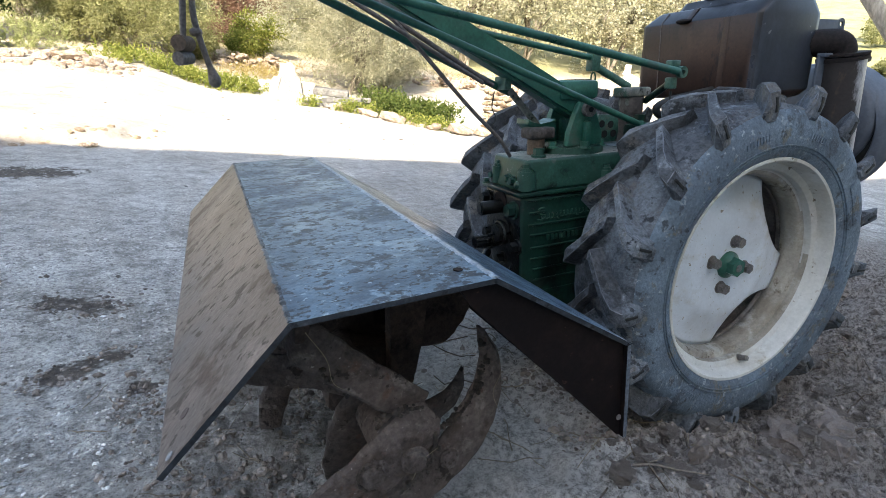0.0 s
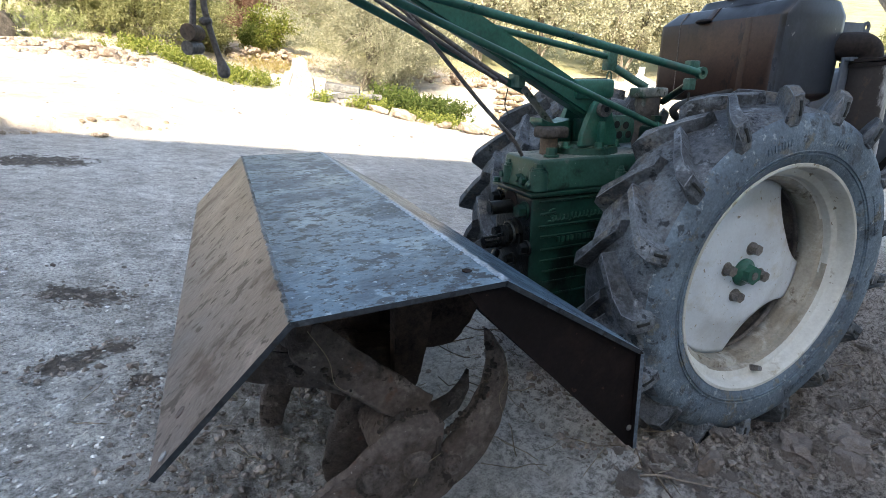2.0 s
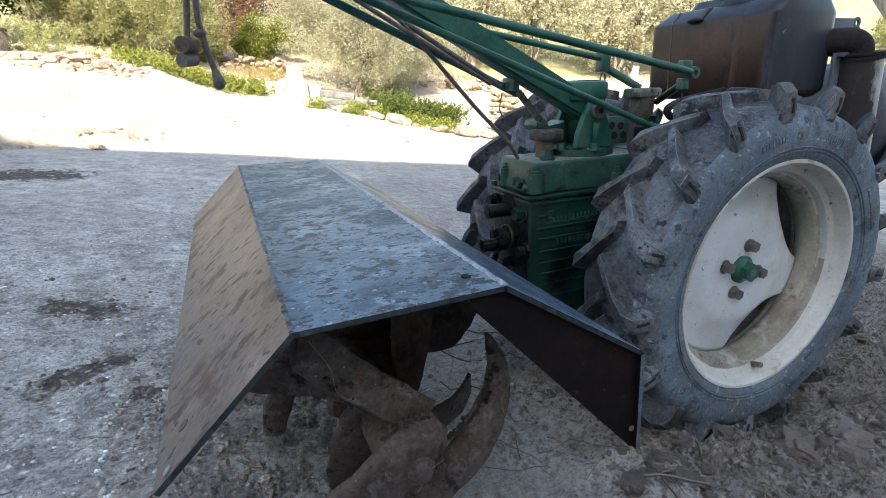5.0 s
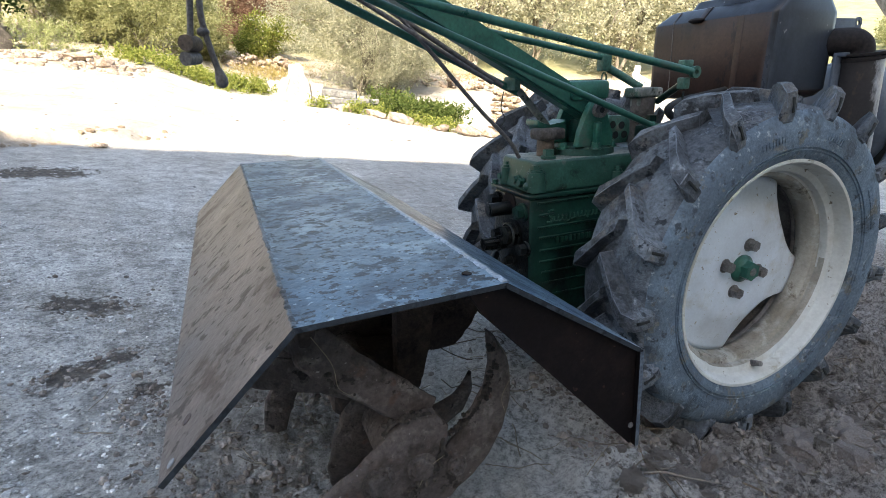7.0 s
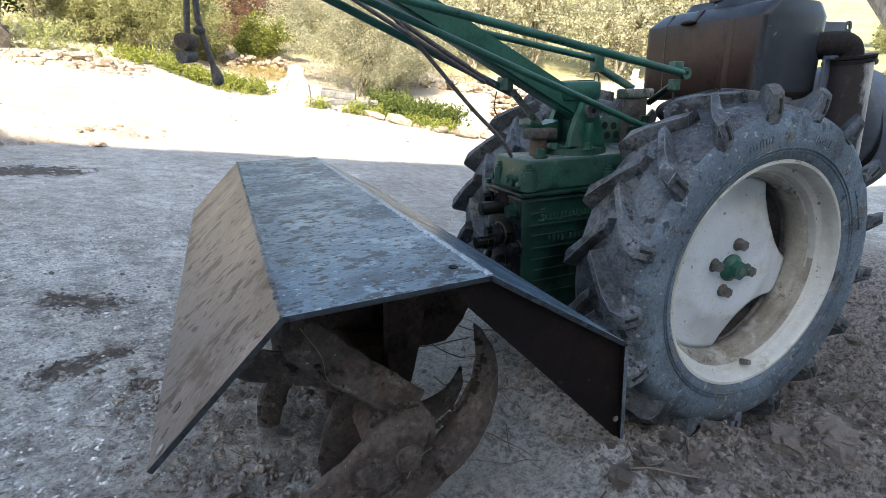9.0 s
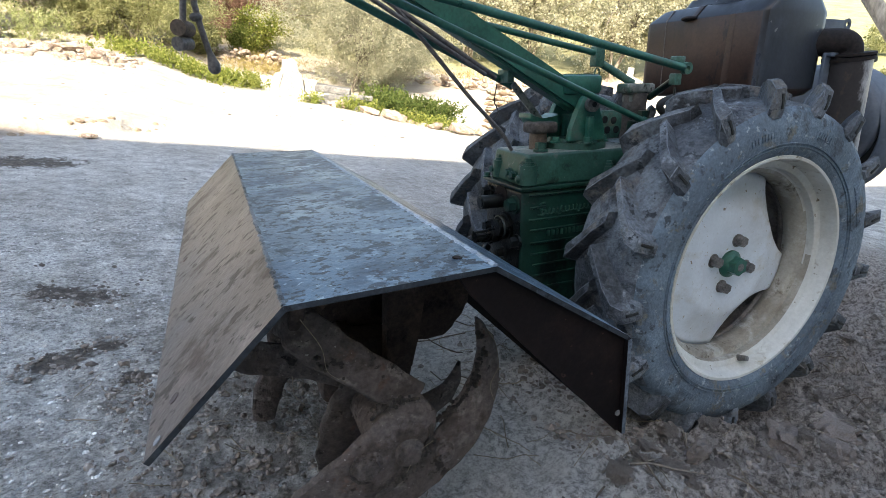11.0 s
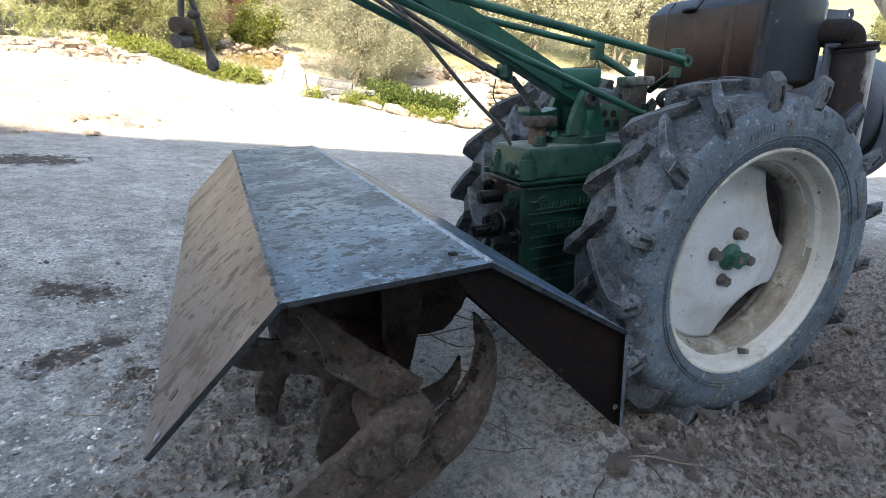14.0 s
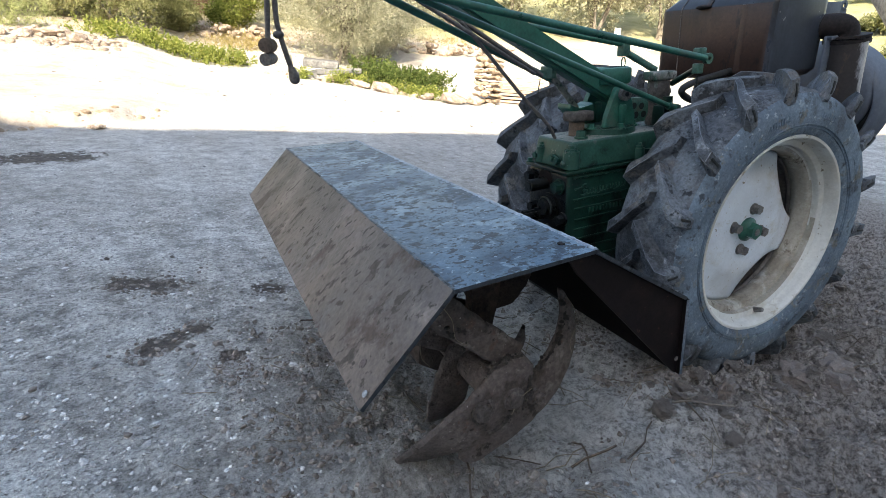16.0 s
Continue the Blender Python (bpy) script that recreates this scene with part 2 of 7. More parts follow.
GREEN_DUST = layered("dust-covered green paint", (0.13, 0.145, 0.13), [
    ((0.21, 0.215, 0.20), (16, 16, 16), 0.47, 0.56, 0.9), ((0.03, 0.07, 0.052), (24, 24, 24), 0.54, 0.60, 0.6), ((0.05, 0.055, 0.045), (60, 60, 60), 0.58, 0.62, 0.8)], 0.8, 0.0, 0.3, (200, 0.25), (0.3, 0.002))
BOLT = material("oily dark bolts", [(0.016, 0.019, 0.018), (0.045, 0.05, 0.048)], 60, 0.42, 0.4, 0.2, 300, bump_far=0.002)
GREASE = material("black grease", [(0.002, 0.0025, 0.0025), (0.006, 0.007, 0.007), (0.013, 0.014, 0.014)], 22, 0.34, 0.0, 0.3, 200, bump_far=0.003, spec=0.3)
NUT = material("dull steel nuts", [(0.11, 0.10, 0.095), (0.21, 0.195, 0.185)], 60, 0.45, 0.4, 0.2, 300, bump_far=0.002)
# low-x side coloured dark: shade opposite the side brightened by bounced sun
CLEANER = layered("galvanised sheet with a painted dark side", (0.39, 0.39, 0.4108), [
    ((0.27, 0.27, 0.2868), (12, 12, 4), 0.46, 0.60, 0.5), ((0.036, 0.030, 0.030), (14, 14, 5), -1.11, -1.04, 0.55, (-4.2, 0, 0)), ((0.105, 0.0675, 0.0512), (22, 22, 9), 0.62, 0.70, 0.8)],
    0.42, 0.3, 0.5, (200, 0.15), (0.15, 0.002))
ELBOW = material("dark rusty elbow", [(0.011, 0.009, 0.009), (0.026, 0.020, 0.019)], 20, 0.75, 0.0, 0.3, 160, bump_far=0.002, spec=0.2)
LEVER = material("worn brown-grey iron", [(0.085, 0.074, 0.069), (0.16, 0.142, 0.132)], 40, 0.6, 0.2, 0.2, 200, bump_far=0.002)
BROWN_IRON = material("rusty brown iron", [(0.07, 0.048, 0.034), (0.14, 0.10, 0.075)], 30, 0.7, 0.25, 0.3, 200, bump_far=0.002)
GRIME_SHADE = layered("grimy paint and rim shade", (0.085, 0.074, 0.069), [((0.15, 0.135, 0.125), (9, 9, 9), 0.48, 0.60, 0.8), ((0.04, 0.034, 0.031), (16, 16, 16), 0.53, 0.62, 0.8)], 0.8, 0.0, 0.3)
RUBBER = layered("dusty black rubber", (0.092, 0.124, 0.158), [
    ((0.1521, 0.2071, 0.2574), (6, 6, 6), 0.45, 0.60, 0.8), ((0.05452, 0.0716, 0.08845), (14, 14, 14), 0.52, 0.62, 0.65), ((0.2271, 0.2721, 0.3026), (22, 22, 22), 0.57, 0.66, 0.95), ((0.1454, 0.1432, 0.1313), (26, 26, 26), 0.58, 0.64, 0.95), ((0.04668, 0.05873, 0.07137), (50, 50, 50), 0.58, 0.64, 0.7), ((0.2465, 0.2864, 0.3069), (90, 14, 90), 0.60, 0.64, 0.9)],
    0.72, 0.0, 0.45, (240, 0.26), (0.9, 0.0025), wide=(5, 0.2))
RUBBER_TREAD = layered("muddy black tread rubber, also for the backlit tyre", (0.072, 0.081, 0.093), [
    ((0.150, 0.170, 0.192), (7, 7, 7), 0.46, 0.60, 0.85), ((0.032, 0.035, 0.040), (12, 12, 12), 0.51, 0.59, 0.65), ((0.135, 0.128, 0.122), (16, 16, 16), 0.54, 0.62, 0.95), ((0.22, 0.243, 0.268), (24, 24, 24), 0.59, 0.67, 0.95), ((0.030, 0.035, 0.041), (44, 44, 44), 0.56, 0.61, 0.7)],
    0.78, 0.0, 0.35, (200, 0.36), (1.0, 0.004), wide=(5, 0.25))
RUBBER_WORN = layered("scuffed rubber edges", (0.112, 0.124, 0.142), [((0.18, 0.196, 0.22), (40, 40, 40), 0.48, 0.6, 0.9), ((0.0855, 0.0931, 0.108), (25, 25, 25), 0.55, 0.62, 0.8)], 0.85, 0, 0.3)
RUBBER_HOSE = material("black hose", [(0.012, 0.012, 0.012), (0.03, 0.03, 0.03)], 20, 0.6, 0, 0.1, bump_far=0.002)
WHITE_PAINT = layered("dusty white wheel paint", (0.6468, 0.7038, 0.7632), [
    ((0.5488, 0.5814, 0.6148), (5, 5, 5), 0.46, 0.60, 0.5), ((0.4508, 0.4284, 0.371), (9, 9, 9), 0.55, 0.68, 0.8), ((0.2352, 0.1938, 0.1484), (60, 60, 60), 0.655, 0.675, 0.85), ((0.392, 0.3672, 0.3074), (150, 150, 150), 0.625, 0.655, 0.85)],
    0.42, 0.0, 0.5, (200, 0.05), (0.1, 0.002), wide=(6, 0.07))
RIM_PAINT = layered("stained cream rim paint", (0.575, 0.575, 0.545), [
    ((0.48, 0.462, 0.410), (6, 6, 6), 0.47, 0.60, 0.6), ((0.30, 0.262, 0.205), (10, 10, 10), 0.58, 0.72, 0.85), ((0.36, 0.325, 0.265), (30, 30, 30), 0.58, 0.66, 0.85), ((0.17, 0.135, 0.10), (70, 70, 70), 0.635, 0.66, 0.85)],
    0.5, 0.0, 0.5, (180, 0.08), (0.1, 0.002), wide=(6, 0.12))
RIM_DIRT = layered("earth-stained cream paint", (0.33, 0.305, 0.262), [((0.22, 0.190, 0.152), (9, 9, 9), 0.46, 0.60, 0.8), ((0.45, 0.435, 0.395), (14, 14, 14), 0.54, 0.64, 0.6), ((0.13, 0.105, 0.080), (30, 30, 30), 0.56, 0.64, 0.9)], 0.6, 0.0, 0.4, (180, 0.15), (0.2, 0.002), wide=(6, 0.2))
TANK_PAINT = layered("black tank paint", (0.013, 0.015, 0.021), [
    ((0.038, 0.044, 0.058), (8, 8, 4), 0.48, 0.60, 0.26), ((0.008, 0.009, 0.012), (14, 14, 5), 0.53, 0.62, 0.36), ((0.050, 0.034, 0.026), (20, 20, 8), 0.60, 0.68, 0.6), ((0.18, 0.18, 0.185), (45, 45, 45), 0.65, 0.665, 0.6)],
    0.30, 0.0, 0.4, (180, 0.12), (0.05, 0.002), wide=(6, 0.2))
# paler copy of the black tank paint, with the sky's light mixed in
TANK_SKYLIT = layered("slate-black tank paint, paler for skylight", (0.031, 0.037, 0.050), [
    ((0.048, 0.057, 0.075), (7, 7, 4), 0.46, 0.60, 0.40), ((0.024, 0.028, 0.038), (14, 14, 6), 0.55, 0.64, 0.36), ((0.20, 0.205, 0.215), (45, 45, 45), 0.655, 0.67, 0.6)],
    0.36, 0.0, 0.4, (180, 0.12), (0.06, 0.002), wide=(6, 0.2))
TANK_RUST = layered("rust-browned tank paint", (0.027, 0.017, 0.015), [
    ((0.046, 0.026, 0.021), (5, 7, 3), 0.44, 0.60, 0.42), ((0.022, 0.018, 0.020), (5, 9, 1.4), 0.51, 0.64, 0.34), ((0.058, 0.034, 0.027), (22, 28, 12), 0.56, 0.70, 0.55), ((0.020, 0.016, 0.016), (60, 70, 30), 0.58, 0.66, 0.5)],
    0.38, 0.0, 0.32, (200, 0.2), (0.08, 0.002), wide=(5, 0.25))
GALVANISED = material("dull grey sheet metal", [(0.16, 0.16, 0.16), (0.30, 0.30, 0.29)], 10, 0.5, 0.5, 0.15, 160,
                      (1, 1, 0.3), spots=(0.12, 0.07, 0.045), spot_scale=8, spot_at=(0.58, 0.7), spot_rough=0.8, bump_far=0.002)
COWL_PAINT = layered("slate grey sheet metal", (0.075, 0.092, 0.120), [((0.105, 0.126, 0.158), (6, 6, 6), 0.46, 0.58, 0.5), ((0.11, 0.125, 0.15), (14, 14, 14), 0.55, 0.64, 0.6)], 0.5, 0.0, 0.5, (160, 0.12), (0.15, 0.002))
ENGINE = material("greasy engine iron", [(0.012, 0.013, 0.012), (0.03, 0.03, 0.028)], 20, 0.65, 0.3, 0.3, bump_far=0.003)
STONE = material("limestone rubble", [(0.30, 0.26, 0.21), (0.44, 0.40, 0.34), (0.55, 0.52, 0.46)], 3.5, 0.9, 0, 0.5, 40, random=0.2, bump_far=0.02,
                 spots=(0.28, 0.20, 0.13), spot_scale=4, spot_at=(0.56, 0.7))
RUBBLE = material("earthy limestone rubble", [(0.22, 0.155, 0.105), (0.34, 0.26, 0.19), (0.46, 0.38, 0.30)], 5, 0.95, 0, 0.6, 50, random=0.25, bump_far=0.02)
WHITE_STONE = material("white limestone block", [(0.26, 0.25, 0.235), (0.46, 0.45, 0.43)], 4, 0.9, 0, 0.4, 40, bump_far=0.02)
SLAB = material("grey limestone slab", [(0.085, 0.086, 0.09), (0.15, 0.15, 0.15), (0.25, 0.245, 0.24)], 5, 0.9, 0, 0.5, 40, random=0.15, bump_far=0.01)
SHADED_ROCK = material("rock darkened for shade", [(0.035, 0.031, 0.027), (0.075, 0.066, 0.058), (0.14, 0.125, 0.11)], 6, 0.9, 0, 0.6, 40, bump_far=0.02)
PEBBLE = material("pale gravel", [(0.28, 0.275, 0.268), (0.47, 0.46, 0.45), (0.66, 0.65, 0.635)], 30, 0.9, 0, 0.2, 300, island=0.5, bump_far=0.002)
CLOD = material("brown soil clods", [(0.1107, 0.0918, 0.081), (0.216, 0.185, 0.1647), (0.3307, 0.293, 0.2673)], 40, 0.95, 0, 0.9, 130, island=0.2, bump_far=0.006, contrast=0.3)
MUD = material("dried mud", [(0.10, 0.082, 0.066), (0.17, 0.143, 0.118)], 60, 0.95, 0, 0.4, 200, bump_far=0.003)
STRAW = material("dry straw", [(0.17, 0.14, 0.10), (0.30, 0.255, 0.20)], 30, 0.8, 0, 0, island=0.35)
TWIG = material("dry brown twigs", [(0.07, 0.05, 0.037), (0.13, 0.10, 0.075)], 30, 0.85, 0, 0.2, island=0.3)
BARK = material("grey bark", [(0.11, 0.095, 0.075), (0.24, 0.21, 0.175)], 8, 0.9, 0, 0.6, 60, (1, 1, 0.3), bump_far=0.01)
OLD_WOOD = material("weathered timber", [(0.22, 0.19, 0.15), (0.36, 0.32, 0.27)], 6, 0.85, 0, 0.4, 80, (1, 1, 0.2), random=0.2, bump_far=0.005)
PLANK = material("sunbleached planks", [(0.34, 0.24, 0.17), (0.48, 0.36, 0.27)], 6, 0.85, 0, 0.4, 80, (0.2, 1, 1), random=0.2, bump_far=0.005)
WHITE_WOOD = material("white painted timber", [(0.66, 0.66, 0.64), (0.8, 0.8, 0.78)], 9, 0.6, 0, 0.1)
PLASTER = material("pale plaster", [(0.42, 0.39, 0.34), (0.52, 0.49, 0.43)], 1.5, 0.9, 0, 0.3, 30, bump_far=0.01)
OLIVE = leaf_material("silver olive leaves", (0.30, 0.30, 0.205), (0.39, 0.385, 0.28), (0.51, 0.495, 0.39))
SHRUB = leaf_material("olive green shrub leaves", (0.20, 0.215, 0.098), (0.285, 0.295, 0.145), (0.40, 0.39, 0.22))
WEED = leaf_material("bright green weed leaves", (0.12, 0.155, 0.035), (0.23, 0.27, 0.07), (0.42, 0.42, 0.14))
PALEWEED = leaf_material("pale green weed leaves", (0.24, 0.27, 0.11), (0.38, 0.41, 0.20), (0.50, 0.52, 0.31))
IVY = leaf_material("dull green ivy leaves", (0.055, 0.085, 0.022), (0.10, 0.14, 0.042), (0.19, 0.22, 0.075))
DARKLEAF = leaf_material("deep green leaves", (0.025, 0.05, 0.02), (0.05, 0.10, 0.035), (0.10, 0.15, 0.05))
REDLEAF = leaf_material("reddish dry leaves", (0.15, 0.085, 0.064), (0.23, 0.145, 0.11), (0.32, 0.225, 0.175))
DRYGRASS = leaf_material("dry yellow grass", (0.22, 0.17, 0.07), (0.36, 0.30, 0.13), (0.46, 0.40, 0.20))


def ground_material():
    """Pale trodden gravel that gives way to loosened brown soil; a few dark damp patches."""
    m = bpy.data.materials.new("gravel and soil")
    m.use_nodes = True
    n, link = m.node_tree.nodes, m.node_tree.links.new
    bs = n["Principled BSDF"]
    co = n.new("ShaderNodeTexCoord").outputs["Object"]

    def noise_at(scale, detail=6, rough=0.6):
        t = n.new("ShaderNodeTexNoise")
        t.inputs["Scale"].default_value, t.inputs["Detail"].default_value, t.inputs["Roughness"].default_value = scale, detail, rough
        link(co, t.inputs[0])
        return t.outputs[0]

    def ramp(src, *stops):
        r = n.new("ShaderNodeValToRGB")
        els = r.color_ramp.elements
        while len(els) < len(stops):
            els.new(0.5)
        for e, (p, c) in zip(els, stops):
            e.position, e.color = p, (*c, 1)
        link(src, r.inputs[0])
        return r.outputs[0]

    def mix(f, a, b):
        x = n.new("ShaderNodeMix")
        x.data_type = "RGBA"
        link(f, x.inputs[0]), link(a, x.inputs[6]), link(b, x.inputs[7])
        return x.outputs[2]

    def maths(op, a, b=0.0):
        x = n.new("ShaderNodeMath")
        x.operation = op
        for k, v in enumerate((a, b)):
            if isinstance(v, (int, float)):
                x.inputs[k].default_value = v
            else:
                link(v, x.inputs[k])
        return x.outputs[0]

    def step(v, lo, hi):
        x = n.new("ShaderNodeMapRange")
        x.interpolation_type = "SMOOTHSTEP"
        x.inputs[1].default_value, x.inputs[2].default_value = lo, hi
        link(v, x.inputs[0])
        return x.outputs[0]
    gravel = ramp(noise_at(105, 7, 0.82), (0.36, (0.15, 0.144, 0.137)), (0.44, (0.42, 0.41, 0.397)), (0.54, (0.65, 0.64, 0.62)), (0.64, (0.85, 0.84, 0.82)))
    wide = ramp(noise_at(4.5, 8, 0.72), (0.36, (0.62, 0.60, 0.575)), (0.60, (1.08, 1.08, 1.08)))
    mul = n.new("ShaderNodeMix")
    mul.data_type, mul.blend_type = "RGBA", "MULTIPLY"
    mul.inputs[0].default_value = 1
    link(gravel, mul.inputs[6]), link(wide, mul.inputs[7])
    mid = ramp(noise_at(17, 6, 0.7), (0.38, (0.60, 0.59, 0.58)), (0.50, (1.0, 1.0, 1.0)), (0.62, (1.22, 1.22, 1.21)))
    mul2 = n.new("ShaderNodeMix")
    mul2.data_type, mul2.blend_type = "RGBA", "MULTIPLY"
    mul2.inputs[0].default_value = 1
    link(mul.outputs[2], mul2.inputs[6]), link(mid, mul2.inputs[7])
    gravel = mul2.outputs[2]
    calm = n.new("ShaderNodeRGB")
    calm.outputs[0].default_value = (0.57, 0.56, 0.545, 1)
    settled = n.new("ShaderNodeSeparateXYZ")
    link(co, settled.inputs[0])
    settled = step(settled.outputs[1], 0.9, 2.6)
    gravel = mix(maths("MULTIPLY", settled, 0.25), gravel, calm.outputs[0])
    fleck = step(noise_at(38, 7, 0.78), 0.570, 0.615)
    fleckcol = ramp(noise_at(90), (0.35, (0.11, 0.10, 0.09)), (0.65, (0.27, 0.255, 0.235)))
    gravel = mix(maths("MULTIPLY", fleck, maths("SUBTRACT", 0.85, maths("MULTIPLY", settled, 0.35))), gravel, fleckcol)
    sep = n.new("ShaderNodeSeparateXYZ")
    link(co, sep.inputs[0])
    x, y = sep.outputs[0], sep.outputs[1]
    crumb = noise_at(75, 8, 0.82)
    grey_soil = ramp(crumb, (0.41, (0.21, 0.202, 0.194)), (0.48, (0.43, 0.42, 0.405)), (0.56, (0.67, 0.66, 0.64)))
    brown_soil = ramp(crumb, (0.41, (0.080, 0.065, 0.057)), (0.48, (0.225, 0.193, 0.172)), (0.56, (0.41, 0.365, 0.335)))
    soil = mix(step(maths('SUBTRACT', x, maths('MULTIPLY', y, 0.5)), 0.40, 0.66), grey_soil, brown_soil)
    edge = noise_at(5, 6, 0.65)
    wob = maths("MULTIPLY", maths("SUBTRACT", edge, 0.5), 0.9)
    bend = maths("MULTIPLY", maths("MAXIMUM", maths("SUBTRACT", y, 0.35), 0.0), 1.15)
    loose = step(maths("ADD", maths("SUBTRACT", x, bend), wob), -0.10, 0.22)
    pale = step(noise_at(9, 6, 0.7), 0.42, 0.62)
    soil = mix(maths("MULTIPLY", pale, maths("SUBTRACT", 0.75, maths("MULTIPLY", step(x, 0.35, 0.62), 0.72))), soil, gravel)
    turned = maths("MULTIPLY", step(noise_at(8, 7, 0.75), 0.36, 0.54), maths("MULTIPLY", maths("SUBTRACT", 1.0, step(x, 0.16, 0.34)), maths("SUBTRACT", 1.0, step(y, 0.50, 0.95))))
    turned_col = ramp(crumb, (0.41, (0.07, 0.062, 0.056)), (0.48, (0.19, 0.173, 0.160)), (0.56, (0.36, 0.335, 0.315)))
    soil = mix(maths("MULTIPLY", turned, 0.85), soil, turned_col)
    near = maths("ADD", maths("MULTIPLY", 0.45, maths("MULTIPLY", maths("SUBTRACT", y, 0.30), maths("SUBTRACT", y, 0.30))), maths("MULTIPLY", 1.2, maths("MULTIPLY", maths("SUBTRACT", x, 0.18), maths("SUBTRACT", x, 0.18))))
    loose = maths("MAXIMUM", loose, maths("MULTIPLY", 0.8, maths("SUBTRACT", 1.0, step(maths("ADD", near, maths("MULTIPLY", wob, 0.35)), 0.02, 0.20))))
    strip = maths("MULTIPLY", step(maths("ADD", y, maths("MULTIPLY", wob, 1.2)), -1.5, -0.8), maths("SUBTRACT", 1.0, step(maths("ADD", x, wob), 3.0, 4.5)))
    col = mix(maths("MULTIPLY", loose, strip), gravel, soil)
    damp = None
    for px, py, rx, ry, turn in ((-0.37, 1.09, 0.10, 0.05, -0.35), (-0.30, 0.75, 0.105, 0.032, 0.65), (-0.18, 0.64, 0.03, 0.022, 0.0), (-0.87, 2.72, 0.22, 0.10, 0.1), (-0.06, 0.98, 0.05, 0.04, 0.0)):
        dx, dy = maths("SUBTRACT", x, px), maths("SUBTRACT", y, py)
        c, s = math.cos(turn), math.sin(turn)
        u = maths("DIVIDE", maths("ADD", maths("MULTIPLY", dx, c), maths("MULTIPLY", dy, s)), rx)
        v = maths("DIVIDE", maths("SUBTRACT", maths("MULTIPLY", dy, c), maths("MULTIPLY", dx, s)), ry)
        d = maths("SQRT", maths("ADD", maths("MULTIPLY", u, u), maths("MULTIPLY", v, v)))
        d = maths("ADD", d, maths("MULTIPLY", maths("SUBTRACT", noise_at(28, 5, 0.7), 0.5), 3.2))
        f = maths("SUBTRACT", 1.0, step(d, 0.75, 1.2))
        damp = f if damp is None else maths("MAXIMUM", damp, f)
    dark = ramp(noise_at(60), (0.35, (0.045, 0.036, 0.03)), (0.65, (0.15, 0.12, 0.10)))
    col = mix(maths("MULTIPLY", damp, 0.95), col, dark)
    across = maths("ADD", maths("SUBTRACT", maths("MULTIPLY", x, 0.87), maths("MULTIPLY", y, 0.49)), maths("MULTIPLY", wob, 0.06))
    along = maths("ADD", maths("MULTIPLY", x, 0.49), maths("MULTIPLY", y, 0.87))
    tracks = None
    for mid in (-0.42, -0.02):
        off = maths("ABSOLUTE", maths("SUBTRACT", across, mid))
        saw = maths("FRACT", maths("MULTIPLY", maths("ADD", along, maths("MULTIPLY", off, 1.1)), 7.5))
        t = maths("MULTIPLY", maths("SUBTRACT", 1.0, step(off, 0.09, 0.13)), step(maths("ABSOLUTE", maths("SUBTRACT", saw, 0.5)), 0.30, 0.42))
        tracks = t if tracks is None else maths("MAXIMUM", tracks, t)
    tracks = maths("MULTIPLY", maths("MULTIPLY", tracks, step(x, 0.40, 0.65)), maths("MULTIPLY", maths("MULTIPLY", step(y, 1.5, 1.9), maths("SUBTRACT", 1.0, step(y, 3.2, 3.6))), step(edge, 0.46, 0.60)))
    rolled = maths("MULTIPLY", maths("MULTIPLY", step(maths("ADD", across, maths("MULTIPLY", wob, 0.4)), -0.85, -0.50), maths("SUBTRACT", 1.0, step(across, 0.25, 0.6))), maths("MULTIPLY", step(y, 1.3, 1.9), maths("SUBTRACT", 1.0, step(y, 3.4, 4.2))))
    col = mix(maths("MULTIPLY", rolled, 0.45), col, ramp(crumb, (0.41, (0.14, 0.128, 0.117)), (0.48, (0.27, 0.252, 0.235)), (0.56, (0.40, 0.38, 0.36))))
    col = mix(maths("MULTIPLY", tracks, 0.22), col, dark)
    line = maths("SUBTRACT", y, maths("MULTIPLY", x, 0.75))
    ledge = maths("MULTIPLY", step(maths("ADD", line, maths("MULTIPLY", wob, 0.5)), 4.10, 4.22), maths("SUBTRACT", 1.0, step(maths("ADD", line, maths("MULTIPLY", wob, 0.7)), 4.40, 4.62)))
    ledge = maths("MULTIPLY", maths("MULTIPLY", ledge, step(x, -3.0, -2.0)), maths("SUBTRACT", 1.0, step(x, -0.65, -0.15)))
    bank = maths("MULTIPLY", step(maths("SUBTRACT", noise_at(2.2, 6, 0.7), maths("MULTIPLY", x, 0.06)), 0.46, 0.60), maths("MULTIPLY", step(y, 3.7, 4.3), maths("SUBTRACT", 1.0, step(x, -1.4, 1.5))))
    earth = ramp(noise_at(30, 6, 0.75), (0.35, (0.20, 0.135, 0.09)), (0.5, (0.36, 0.26, 0.18)), (0.65, (0.52, 0.41, 0.31)))
    col = mix(maths("MAXIMUM", maths("MULTIPLY", ledge, 0.7), maths("MULTIPLY", bank, 0.75)), col, earth)
    # cream-grey tone past the shadow edge, dulling the sunlit ground so it clips less
    trodden = ramp(noise_at(2.6, 8, 0.75), (0.36, (0.33, 0.295, 0.255)), (0.48, (0.50, 0.475, 0.435)), (0.62, (0.66, 0.645, 0.61)))
    col = mix(maths("MULTIPLY", step(y, 2.9, 3.6), 0.5), col, trodden)
    far = maths("MAXIMUM", step(maths("SUBTRACT", y, 8.0), 0.0, 3.0), step(x, 7.0, 10.0))
    field = ramp(noise_at(0.8, 6, 0.7), (0.35, (0.36, 0.29, 0.22)), (0.65, (0.56, 0.48, 0.40)))
